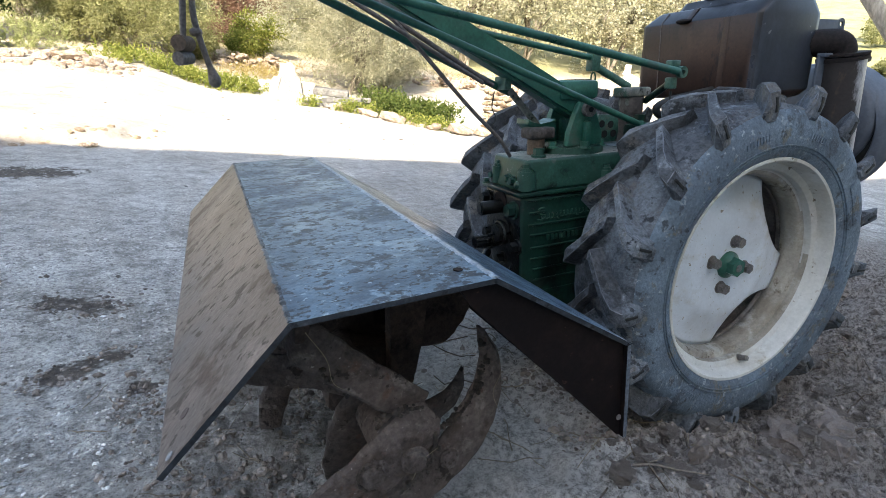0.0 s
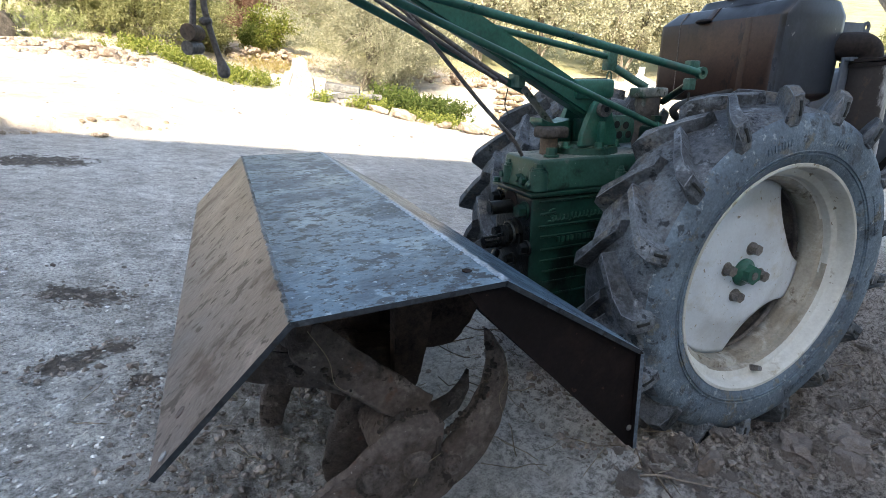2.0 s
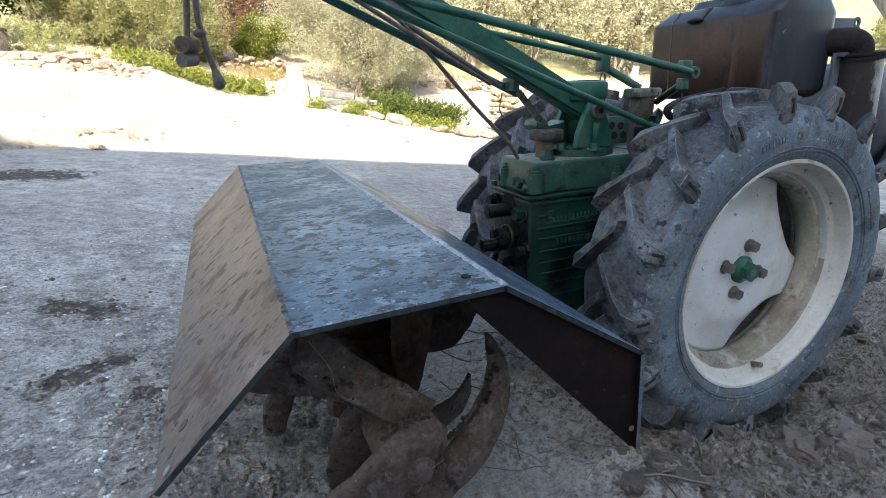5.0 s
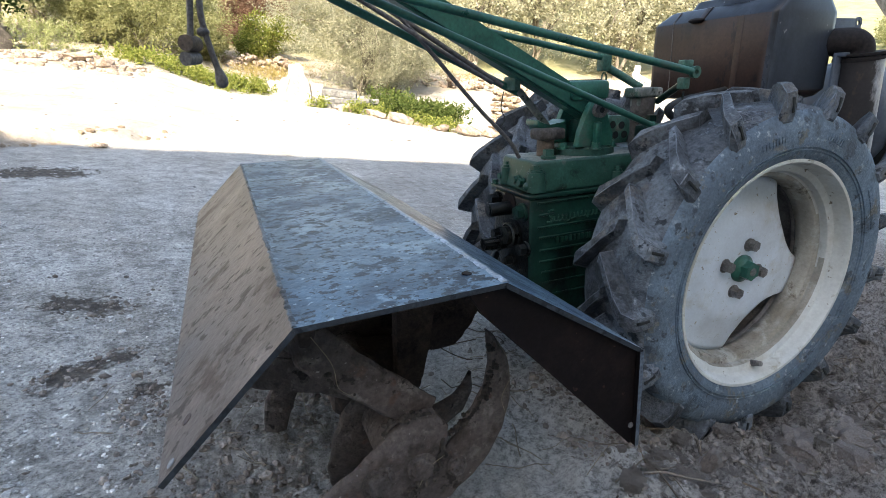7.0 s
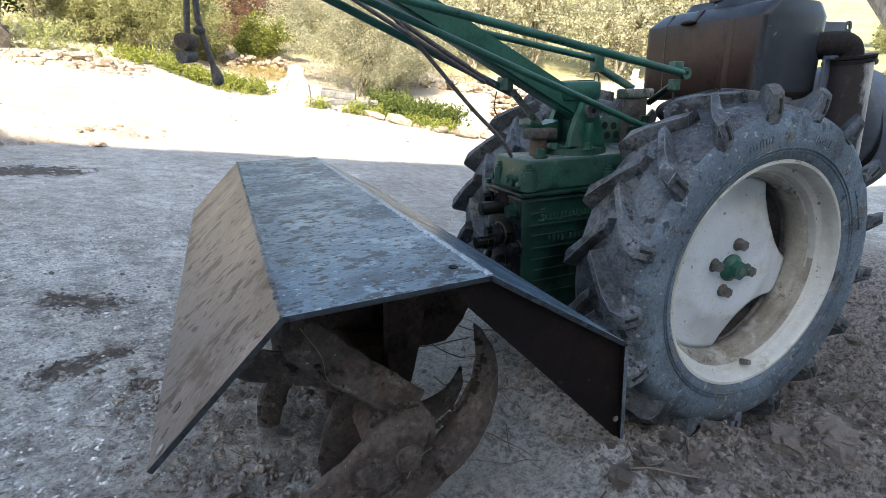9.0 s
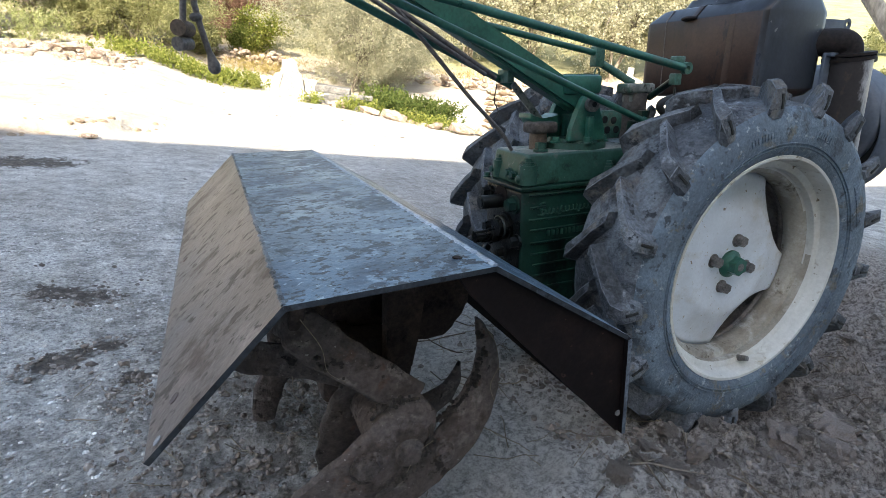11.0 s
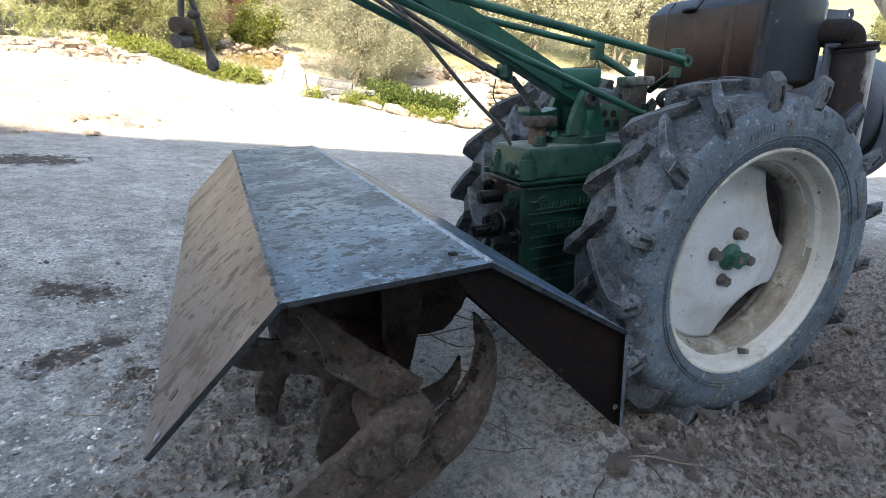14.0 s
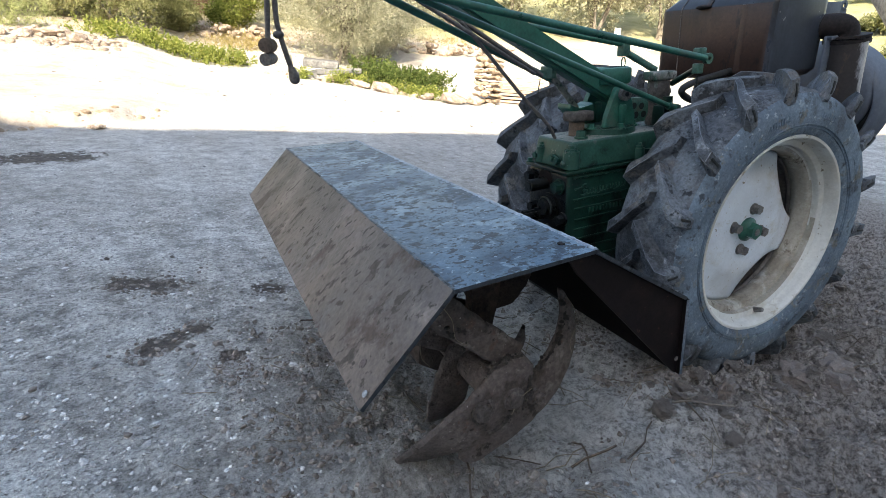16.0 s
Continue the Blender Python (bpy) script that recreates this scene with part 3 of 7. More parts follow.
    slope = ramp(noise_at(1.1, 6, 0.7), (0.35, (0.19, 0.19, 0.085)), (0.65, (0.34, 0.325, 0.19)))
    field = mix(maths("MAXIMUM", step(y, 11.5, 13.5), step(x, 10.0, 13.0)), field, slope)
    col = mix(far, col, field)
    link(col, bs.inputs["Base Color"])
    bs.inputs["Roughness"].default_value = 0.95
    b1, b2 = n.new("ShaderNodeBump"), n.new("ShaderNodeBump")
    b1.inputs["Strength"].default_value, b1.inputs["Distance"].default_value = 1.0, 0.02
    link(noise_at(60, 6, 0.7), b1.inputs["Height"])
    b2.inputs["Strength"].default_value, b2.inputs["Distance"].default_value = 0.9, 0.006
    link(noise_at(260, 4, 0.7), b2.inputs["Height"])
    link(b1.outputs[0], b2.inputs["Normal"])
    link(b2.outputs[0], bs.inputs["Normal"])
    return m


GROUND = ground_material()


# ---- mesh helpers ----
def finish(name, bm, mat, smooth=True):
    me = bpy.data.meshes.new(name)
    bmesh.ops.recalc_face_normals(bm, faces=bm.faces)
    bm.to_mesh(me)
    bm.free()
    me.materials.append(mat)
    if smooth:
        me.shade_smooth()
        me.set_sharp_from_angle(angle=radians(38))
    return me


def part(name, bm, mat, parent, label="", smooth=True):
    ob = new(name, finish(name, bm, mat, smooth))
    ob.parent = parent
    return tagged(ob, label)


def root(name, m, label, category, group=""):
    ob = new(name)
    ob.empty_display_size = 0.05
    ob.matrix_world = m
    return tagged(ob, label, category, group)


def box(bm, lo, hi, bevel=0.0, seg=2, m=None):
    c = [(a + b) / 2 for a, b in zip(lo, hi)]
    got = bmesh.ops.create_cube(bm, size=1, matrix=Matrix.LocRotScale(c, None, [b - a for a, b in zip(lo, hi)]))["verts"]
    if bevel:
        es = list({e for v in got for e in v.link_edges})
        r = bmesh.ops.bevel(bm, geom=es, offset=bevel, segments=seg, affect="EDGES", profile=0.5)
        got = list({v for f in r["faces"] for v in f.verts} | {v for v in got if v.is_valid})
    if m:
        bmesh.ops.transform(bm, matrix=m, verts=got)
    return got


def cyl(bm, a, b, r, r2=None, seg=20, caps=True):
    a, b = Vector(a), Vector(b)
    d = b - a
    m = Matrix.Translation((a + b) / 2) @ d.to_track_quat("Z", "Y").to_matrix().to_4x4()
    return bmesh.ops.create_cone(bm, cap_ends=caps, segments=seg, radius1=r, radius2=r if r2 is None else r2, depth=d.length, matrix=m)["verts"]


def hexbolt(bm, at, way, r, h):
    at, way = Vector(at), Vector(way).normalized()
    cyl(bm, at, at + way * h * 0.25, r * 1.35, seg=16)
    cyl(bm, at + way * h * 0.25, at + way * h, r, r * 0.96, seg=6)


def tube(bm, pts, r, seg=8, taper=None, close=True):
    """A round bar swept along points."""
    pts = [Vector(p) for p in pts]
    rings, up = [], None
    for k, p in enumerate(pts):
        d = (pts[min(k + 1, len(pts) - 1)] - pts[max(k - 1, 0)]).normalized()
        if up is None:
            up = d.orthogonal().normalized()
        up = (up - d * up.dot(d)).normalized()
        side = d.cross(up)
        rr = r if taper is None else r * (1 + (taper - 1) * k / (len(pts) - 1))
        rings.append([bm.verts.new(p + (up * math.cos(2 * math.pi * i / seg) + side * math.sin(2 * math.pi * i / seg)) * rr) for i in range(seg)])
    for a, b in zip(rings, rings[1:]):
        for i in range(seg):
            bm.faces.new((a[i], a[(i + 1) % seg], b[(i + 1) % seg], b[i]))
    if close:
        bm.faces.new(rings[0][::-1])
        bm.faces.new(rings[-1])


def curve_pts(ctrl, n=12):
    """Catmull-Rom through control points."""
    c = [Vector(p) for p in ctrl]
    c = [2 * c[0] - c[1], *c, 2 * c[-1] - c[-2]]
    out = []
    for k in range(1, len(c) - 2):
        for i in range(n):
            t = i / n
            a, b, d, e = c[k - 1:k + 3]
            out.append(0.5 * (2 * b + (d - a) * t + (2 * a - 5 * b + 4 * d - e) * t * t + (3 * b - a - 3 * d + e) * t ** 3))
    out.append(c[-2])
    return out


def prism(bm, outline, y0, y1, bevel=0.0):
    """An outline of (x, z) pairs, drawn out from y0 to y1."""
    a = [bm.verts.new((x, y0, z)) for x, z in outline]
    b = [bm.verts.new((x, y1, z)) for x, z in outline]
    n = len(a)
    fs = [bm.faces.new(a), bm.faces.new(b[::-1])]
    for i in range(n):
        fs.append(bm.faces.new((a[i], b[i], b[(i + 1) % n], a[(i + 1) % n])))
    if bevel:
        bmesh.ops.bevel(bm, geom=list({e for f in fs for e in f.edges}), offset=bevel, segments=2, affect="EDGES", profile=0.5)


def lathe(bm, profile, seg=96, closed=False):
    """(radius, y) pairs turned about the y axis."""
    rings = [[bm.verts.new((r * math.cos(2 * math.pi * i / seg), y, r * math.sin(2 * math.pi * i / seg))) for i in range(seg)] for r, y in profile]
    pairs = list(zip(rings, rings[1:]))
    if closed:
        pairs.append((rings[-1], rings[0]))
    for a, b in pairs:
        for i in range(seg):
            bm.faces.new((a[i], a[(i + 1) % seg], b[(i + 1) % seg], b[i]))


def thick(ob, t, offset=0.0):
    s = ob.modifiers.new("thick", "SOLIDIFY")
    s.thickness, s.offset = t, offset
    return ob


# ---- ground ----
GRID = np.random.RandomState(5).rand(256, 256)


def vnoise(x, y):
    xi, yi = np.floor(x).astype(int), np.floor(y).astype(int)
    fx, fy = x - xi, y - yi
    fx, fy = fx * fx * (3 - 2 * fx), fy * fy * (3 - 2 * fy)
    g = lambda a, b: GRID[a % 256, b % 256]
    return (g(xi, yi) * (1 - fx) + g(xi + 1, yi) * fx) * (1 - fy) + (g(xi, yi + 1) * (1 - fx) + g(xi + 1, yi + 1) * fx) * fy - 0.5


def fbm(x, y, f, octaves=4):
    return sum(vnoise(x * f * 2.03 ** k + 17.3 * k, y * f * 2.03 ** k + 9.1 * k) * 0.5 ** k for k in range(octaves))


def smooth01(v, a, b):
    t = np.clip((v - a) / (b - a), 0, 1)
    return t * t * (3 - 2 * t)


def looseness(x, y):
    return smooth01(x - 1.15 * np.maximum(y - 0.35, 0) + 0.5 * fbm(x, y, 4, 3), -0.10, 0.22) * (1 - smooth01(y, 1.5, 3.0)) * smooth01(y + 0.8 * fbm(x, y, 1.5, 3), -1.5, -0.8) * (1 - smooth01(x, 3.0, 4.5))


def height(x, y):
    x, y = np.asarray(x, float), np.asarray(y, float)
    yy = np.maximum(y, 0)
    z = np.where(yy < 3.5, 0.0128 * yy ** 2, 0.157 + 0.078 * (np.minimum(yy, 40) - 3.5))
    z = z - 0.09 * smooth01(x, 1.2, 3.0) * smooth01(y, 3.0, 6.0) + 0.13 * smooth01(-x, -0.5, 1.0) * smooth01(y, 4.5, 8.0)
    r = np.hypot(x, y)
    z = z + 0.13 * np.minimum(np.maximum(r - 8, 0), 45) + 0.14 * np.minimum(np.maximum(r - 16, 0), 40)
    near = 1 - smooth01(r, 12, 30)
    z = z + near * 0.012 * fbm(x, y, 1.7, 2) + (1 - smooth01(r, 3.5, 4.5)) * 0.006 * fbm(x, y, 7, 2) + (1 - smooth01(r, 1.2, 1.8)) * 0.003 * fbm(x, y, 22, 2)
    k = looseness(x, y)
    z = z + k * (0.036 * fbm(x, y, 6, 3) + (1 - smooth01(y, 0.9, 1.3)) * (0.018 * fbm(x, y, 23, 3)))
    k2 = np.maximum(k * smooth01(x, 0.45, 0.8) * (1 - smooth01(y, 0.8, 2.0)) * smooth01(y, -0.9, -0.4) * (1 - smooth01(x, 2.2, 3.2)), 0.5 * smooth01(x, -0.15, 0.05) * (1 - smooth01(x, 0.18, 0.36)) * (1 - smooth01(y, 0.55, 0.85)))
    z = z + k2 * (0.085 * np.abs(fbm((0.85 * x - 0.53 * y) * 0.5, (0.53 * x + 0.85 * y) * 1.7, 8, 4)) + 0.034 * fbm(x, y, 30, 3) + 0.016 * np.abs(fbm(x, y, 70, 2)) - 0.016)
    z = z + (1 - k) * (1 - smooth01(r, 0.9, 1.4)) * 0.006 * fbm(x, y, 45, 2)
    # soil pushed up beside the tyre, and the rut that it stands in
    z = z + 0.045 * np.exp(-(((x - 0.83) / 0.34) ** 2 + ((y - 0.125) / 0.075) ** 2)) * (1 + 0.9 * fbm(x, y, 14, 4))
    z = z - 0.02 * np.exp(-(((x - 0.82) / 0.10) ** 2 + ((y - 0.23) / 0.09) ** 2))
    z = z - 0.015 * np.exp(-(((x - 0.2) / 0.2) ** 2 + ((y - 0.4) / 0.5) ** 2))
    z = z + 0.05 * np.exp(-(((x - 0.05) / 0.09) ** 2 + ((y - 0.17) / 0.07) ** 2)) * (1 + 1.2 * fbm(x, y, 16, 4))
    z = z + 0.11 * np.exp(-(((x + 1.7) / 0.75) ** 2 + ((y - 7.8) / 0.32) ** 2)) * (1 + 0.8 * fbm(x, y, 5, 3))
    z = z + 0.032 * smooth01(x, 0.30, 0.60) * (1 - smooth01(y, 0.7, 1.6)) * (1 - smooth01(x, 2.5, 4.0)) * smooth01(y, -1.6, -0.6)
    # rubbly ledge where the bank begins
    z = z + 0.075 * smooth01(y - 0.75 * x + 0.30 * fbm(x, y, 3.0), 4.22, 4.34) * (1 - smooth01(x, -0.75, -0.2)) * smooth01(x, -3.2, -2.2)
    return z


def spread(lo, hi, step, far, grow=1.16):
    mid = list(np.arange(lo, hi, step))
    up, d = [hi], step
    while up[-1] < far:
        d *= grow
        up.append(up[-1] + d)
    dn, d = [lo], step
    while dn[-1] > -far:
        d *= grow
        dn.append(dn[-1] - d)
    return np.array(dn[:0:-1] + mid + up)


def grid_lines(lo, fine_lo, fine_hi, hi):
    """Close lines where the camera stands, wider ones across the yard, then ever wider to the horizon."""
    mid = np.concatenate([np.arange(lo, fine_lo, 0.02), np.arange(fine_lo, fine_hi, 0.0055), np.arange(fine_hi, hi, 0.02)])
    out = spread(lo, hi, 0.02, 500, 1.09)
    return np.concatenate([out[out < lo - 0.01], mid, out[out > hi - 0.005]])


gx, gy = grid_lines(-2.0, -0.42, 1.6, 2.8), grid_lines(-0.6, -0.22, 1.2, 4.2)
X, Y = np.meshgrid(gx, gy)
Z = height(X, Y)
nx, ny = len(gx), len(gy)
me = bpy.data.meshes.new("ground")
me.vertices.add(nx * ny)
me.vertices.foreach_set("co", np.stack([X, Y, Z], -1).astype(np.float32).ravel())
ii = (np.arange(ny - 1)[:, None] * nx + np.arange(nx - 1)[None]).ravel()
quads = np.stack([ii, ii + 1, ii + nx + 1, ii + nx], -1)
me.loops.add(quads.size)
me.loops.foreach_set("vertex_index", quads.ravel().astype(np.int32))
me.polygons.add(len(quads))
me.polygons.foreach_set("loop_start", (np.arange(len(quads)) * 4).astype(np.int32))
me.update(calc_edges=True)
me.shade_smooth()
me.materials.append(GROUND)
tagged(new("ground", me), "pale trodden gravel with loosened brown soil", "ground", kind="structure")


def at_ground(x, y):
    return float(height(x, y))


# unseen wall added behind the camera to cast the yard's straight-edged shade
bm = bmesh.new()
box(bm, (-30, -8.6, -0.3), (22, -8.0, 8.3), 0.02)
tagged(new("wall_south", finish("wall_south", bm, PLASTER, False)), "unseen plain plastered wall added to shade the yard", "wall", kind="structure")


# ---- rotary tiller with its steel hood ----
LONG = 0.971
tiller = root("rotary_tiller", pose(0.15, 0.485, 0), "rotary tiller with caked tines under a welded steel hood", "tiller")
T0 = Vector((0.15, 0.485, 0))


def tpart(name, bm, mat, parent=tiller, label="", smooth=True):
    bmesh.ops.translate(bm, vec=-T0, verts=bm.verts)
    return part(name, bm, mat, parent, label, smooth)


def plate(a, b, y0, y1, t=0.005, wob=0.0, n=24, a_far=None, b_far=None):
    """A sheet between two profile points (x, z), drawn out along y, with thickness downwards; its far end may differ a little."""
    bm = bmesh.new()
    rows = []
    for k in range(n + 1):
        f = k / n
        y = y0 + (y1 - y0) * f
        ends = [Vector((p[0], 0, p[1])).lerp(Vector((q[0], 0, q[1])), f) for p, q in ((a, a_far or a), (b, b_far or b))]
        d = (ends[1] - ends[0]).normalized()
        nrm = Vector((-d.z, 0, d.x))
        if nrm.z < 0:
            nrm = -nrm
        row = []
        for p in ends:
            q = p + Vector((0, y, 0)) + d * wob * noise.noise((y * 9, p.x * 30, 2.0))
            row += [bm.verts.new(q), bm.verts.new(q - nrm * t)]
        rows.append(row)
    for r, q in zip(rows, rows[1:]):
        for i, j in ((0, 2), (2, 3), (3, 1), (1, 0)):
            bm.faces.new((r[i], r[j], q[j], q[i]))
    for r in (rows[0], rows[-1]):
        bm.faces.new((r[0], r[2], r[3], r[1]))
    return bm


P_FRONT, P_RIDGE, P_BACK, P_REAR, P_LOW = (-0.098, 0.282), (0.0, 0.4035), (0.1845, 0.4310), (0.3625, 0.347), (0.3840, 0.2205)
P_BACK_FAR = (0.1875, 0.4255)
bm = plate(P_RIDGE, P_BACK, 0.0, LONG, wob=0.0015, b_far=P_BACK_FAR)
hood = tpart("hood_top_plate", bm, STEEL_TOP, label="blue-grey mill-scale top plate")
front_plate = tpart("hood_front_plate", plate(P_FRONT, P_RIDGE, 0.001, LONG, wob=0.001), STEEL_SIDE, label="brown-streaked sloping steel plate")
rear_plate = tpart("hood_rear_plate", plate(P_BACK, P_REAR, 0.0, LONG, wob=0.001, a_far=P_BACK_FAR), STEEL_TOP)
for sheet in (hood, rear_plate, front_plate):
    sheet.data.materials.append(BLACK_STEEL_SHADE)
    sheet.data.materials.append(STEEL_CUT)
    # down-facing faces turn black: the shade under the hood, put into the colour
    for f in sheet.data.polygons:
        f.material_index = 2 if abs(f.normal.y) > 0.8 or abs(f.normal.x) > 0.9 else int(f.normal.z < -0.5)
bm = bmesh.new()
prism(bm, [(P_REAR[0], P_REAR[1] - 0.005), (P_REAR[0] + 0.005, P_REAR[1] - 0.004), (P_LOW[0] + 0.005, P_LOW[1]), P_LOW], 0.0, LONG)
# the flap's inside is black for the shade below the hood
flap = tpart("hood_rear_flap", bm, BLACK_STEEL_SHADE)
flap.data.materials.append(STEEL_EDGE)
for f in flap.data.polygons:
    f.material_index = int(abs(f.normal.y) > 0.8 or f.normal.x > 0.5)
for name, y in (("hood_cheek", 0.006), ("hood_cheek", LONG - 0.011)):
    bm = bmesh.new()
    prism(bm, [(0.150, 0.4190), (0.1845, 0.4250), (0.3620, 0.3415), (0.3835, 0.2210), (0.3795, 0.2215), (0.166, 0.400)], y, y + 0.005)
    ck = tpart(name, bm, BLACK_STEEL_SHADE, label="black steel cheek plate")
    if y < 0.5:
        bm = bmesh.new()
        cyl(bm, (0.3765, y - 0.0012, 0.246), (0.3765, y + 0.002, 0.246), 0.0035, seg=12)
        tpart("rivet", bm, GALVANISED, ck)



def weld(a, b, r, n=320):
    """An uneven flattened bead that follows a seam."""
    bm = bmesh.new()
    a, b = Vector(a), Vector(b)
    rings = []
    for k in range(n + 1):
        p = a.lerp(b, k / n) + Vector((0.0014 * noise.noise((k * 0.17, r * 900, 0)), 0, 0.0003 * noise.noise((k * 0.4, 3, 1))))
        w = r * (0.85 + 0.55 * noise.noise((k * 0.33, 5, r * 700)) + 0.35 * noise.noise((k * 0.9, 8, 0)))
        h = r * (0.42 + 0.25 * noise.noise((k * 0.7, 1, 6)))
        rings.append([bm.verts.new(p + Vector((w * math.cos(q * math.pi / 3), 0, h * math.sin(q * math.pi / 3)))) for q in range(6)])
    for u, v in zip(rings, rings[1:]):
        for i in range(6):
            bm.faces.new((u[i], u[(i + 1) % 6], v[(i + 1) % 6], v[i]))
    bm.faces.new(rings[0]), bm.faces.new(rings[-1])
    return bm


tpart("weld_bead", weld((0.0005, 0.002, 0.4032), (0.0005, LONG, 0.4032), 0.0030), WELD_DARK, hood, "blue-grey weld bead along the ridge")
tpart("weld_bead", weld((0.1845, 0.002, 0.4306), (0.1875, LONG, 0.4251), 0.0046), WELD, hood, "silvery weld bead along the ridge")
# a solid black disc paints the dark inside of the hole
bm = bmesh.new()
cyl(bm, (0.1630, 0.0385, 0.4215), (0.1629, 0.0385, 0.4282), 0.0050, seg=20)
tpart("bolt_hole", bm, BLACK_STEEL_SHADE, hood)
d = (Vector((0, 0, 0.4035)) - Vector((-0.098, 0, 0.282))).normalized()
nf = Vector((-d.z, 0, d.x))
for yy, up, r in ((0.05, 0.03, 0.0055), (0.012, 0.014, 0.004), (0.46, 0.02, 0.005)):
    p = Vector((-0.098, yy, 0.282)) + d * up
    bm = bmesh.new()
    cyl(bm, p - nf * 0.003, p + nf * 0.0006, r, seg=14)
    tpart("bolt_hole", bm, RUSTED if r > 0.0045 else WELD, front_plate)


def blade(pts, widths, t=0.009, lump=0.0):
    """A flat forged tine: a bar of the given widths, lying in the wheel's plane, its tip bent aside."""
    bm = bmesh.new()
    base = list(zip(curve_pts(pts, 5), np.interp(np.linspace(0, len(widths) - 1, 5 * (len(pts) - 1) + 1), range(len(widths)), widths)))
    rings = []
    for k, (p, w) in enumerate(base):
        a, b = base[max(k - 1, 0)][0], base[min(k + 1, len(base) - 1)][0]
        tan = (b - a).normalized()
        flat = Vector((tan.x, 0, tan.z))
        if flat.length < 0.35 and k:
            wd = rings[-1][1]
        else:
            wd = Vector((-flat.z, 0, flat.x)).normalized()
        nrm = tan.cross(wd).normalized()
        wl = w * (1 + lump * noise.noise(p * 60))
        ring = []
        e, h = min(0.004, wl * 0.2), t / 2
        for cx, cy in ((wl / 2, -h * 0.3), (wl / 2, h * 0.3), (wl / 2 - e, h), (0, h * 1.08), (e - wl / 2, h), (-wl / 2, h * 0.3), (-wl / 2, -h * 0.3), (e - wl / 2, -h), (0, -h * 1.08), (wl / 2 - e, -h)):
            q = p + wd * cx + nrm * cy
            ring.append(bm.verts.new(q + Vector((noise.noise(q * 45), noise.noise(q * 45 + Vector((9, 0, 0))), noise.noise(q * 45 + Vector((0, 9, 0))))) * 0.002))
        rings.append((ring, wd))
    for (a, _), (b, _) in zip(rings, rings[1:]):
        for i in range(10):
            bm.faces.new((a[i], a[(i + 1) % 10], b[(i + 1) % 10], b[i]))
    bm.faces.new(rings[0][0][::-1])
    bm.faces.new(rings[-1][0])
    return bm


bm = bmesh.new()
cyl(bm, (0.13, 0.095, 0.2), (0.13, 0.91, 0.2), 0.026, seg=24)
shaft = tpart("rotor_shaft", bm, RUSTED)
# (centre line, widths, thickness): bolted plate tine, the bar, the hooked tine, and those behind them
TINES = [
    ([(0.172, 0.084, 0.243), (0.158, 0.084, 0.229), (0.128, 0.085, 0.193), (0.092, 0.088, 0.158), (0.058, 0.100, 0.122), (0.038, 0.128, 0.086), (0.030, 0.160, 0.050), (0.026, 0.185, 0.018)], [0.030, 0.064, 0.072, 0.070, 0.064, 0.054, 0.046, 0.034], 0.011),
    ([(0.160, 0.101, 0.237), (0.130, 0.101, 0.259), (0.095, 0.101, 0.284), (0.060, 0.102, 0.309), (0.034, 0.110, 0.328), (0.018, 0.140, 0.332), (0.010, 0.185, 0.318)], [0.044, 0.045, 0.046, 0.047, 0.050, 0.048, 0.040], 0.010),
    ([(0.092, 0.110, 0.078), (0.105, 0.108, 0.086), (0.142, 0.104, 0.108), (0.188, 0.102, 0.140), (0.224, 0.103, 0.176), (0.245, 0.106, 0.214), (0.256, 0.110, 0.254), (0.254, 0.112, 0.290), (0.243, 0.113, 0.314), (0.236, 0.113, 0.328)], [0.030, 0.052, 0.060, 0.060, 0.060, 0.058, 0.040, 0.024, 0.013, 0.003], 0.010),
    ([(0.140, 0.165, 0.240), (0.112, 0.167, 0.205), (0.102, 0.170, 0.165), (0.100, 0.180, 0.120), (0.106, 0.210, 0.075)], [0.050, 0.060, 0.064, 0.062, 0.050], 0.009),
    ([(0.115, 0.205, 0.222), (0.075, 0.208, 0.236), (0.030, 0.212, 0.244), (-0.012, 0.216, 0.250), (-0.030, 0.225, 0.254)], [0.050, 0.047, 0.046, 0.044, 0.036], 0.009),
    ([(0.13, 0.42, 0.185), (0.085, 0.42, 0.150), (0.045, 0.42, 0.105), (0.032, 0.422, 0.060), (0.030, 0.430, 0.018)], [0.05, 0.05, 0.046, 0.044, 0.034], 0.009),
    ([(0.150, 0.290, 0.150), (0.190, 0.290, 0.104), (0.240, 0.290, 0.090), (0.286, 0.292, 0.102), (0.312, 0.294, 0.130), (0.320, 0.296, 0.166)], [0.05, 0.052, 0.050, 0.044, 0.028, 0.003], 0.008),
]
for pts, w, t in TINES:
    tpart("tine", blade(pts, w, t, 0.08), RUSTED, shaft)
for bx, bz, r in ((0.104, 0.176, 0.0165), (0.153, 0.184, 0.0160), (0.197, 0.176, 0.011)):
    bm = bmesh.new()
    p = Vector((bx, 0.079, bz))
    cyl(bm, p, p + Vector((0, -0.003, 0)), r * 1.15, r * 1.08, seg=18)
    cyl(bm, p + Vector((0, -0.003, 0)), p + Vector((0, -0.009, 0)), r * 0.86, r * 0.70, seg=9)
    for v in bm.verts:
        v.co += noise.noise_vector(v.co * 90) * 0.0012
    tpart("tine_bolt", bm, CAKED, shaft)
# crumbly earth caught along the joints of the tines
CR = random.Random(31)
bm = bmesh.new()
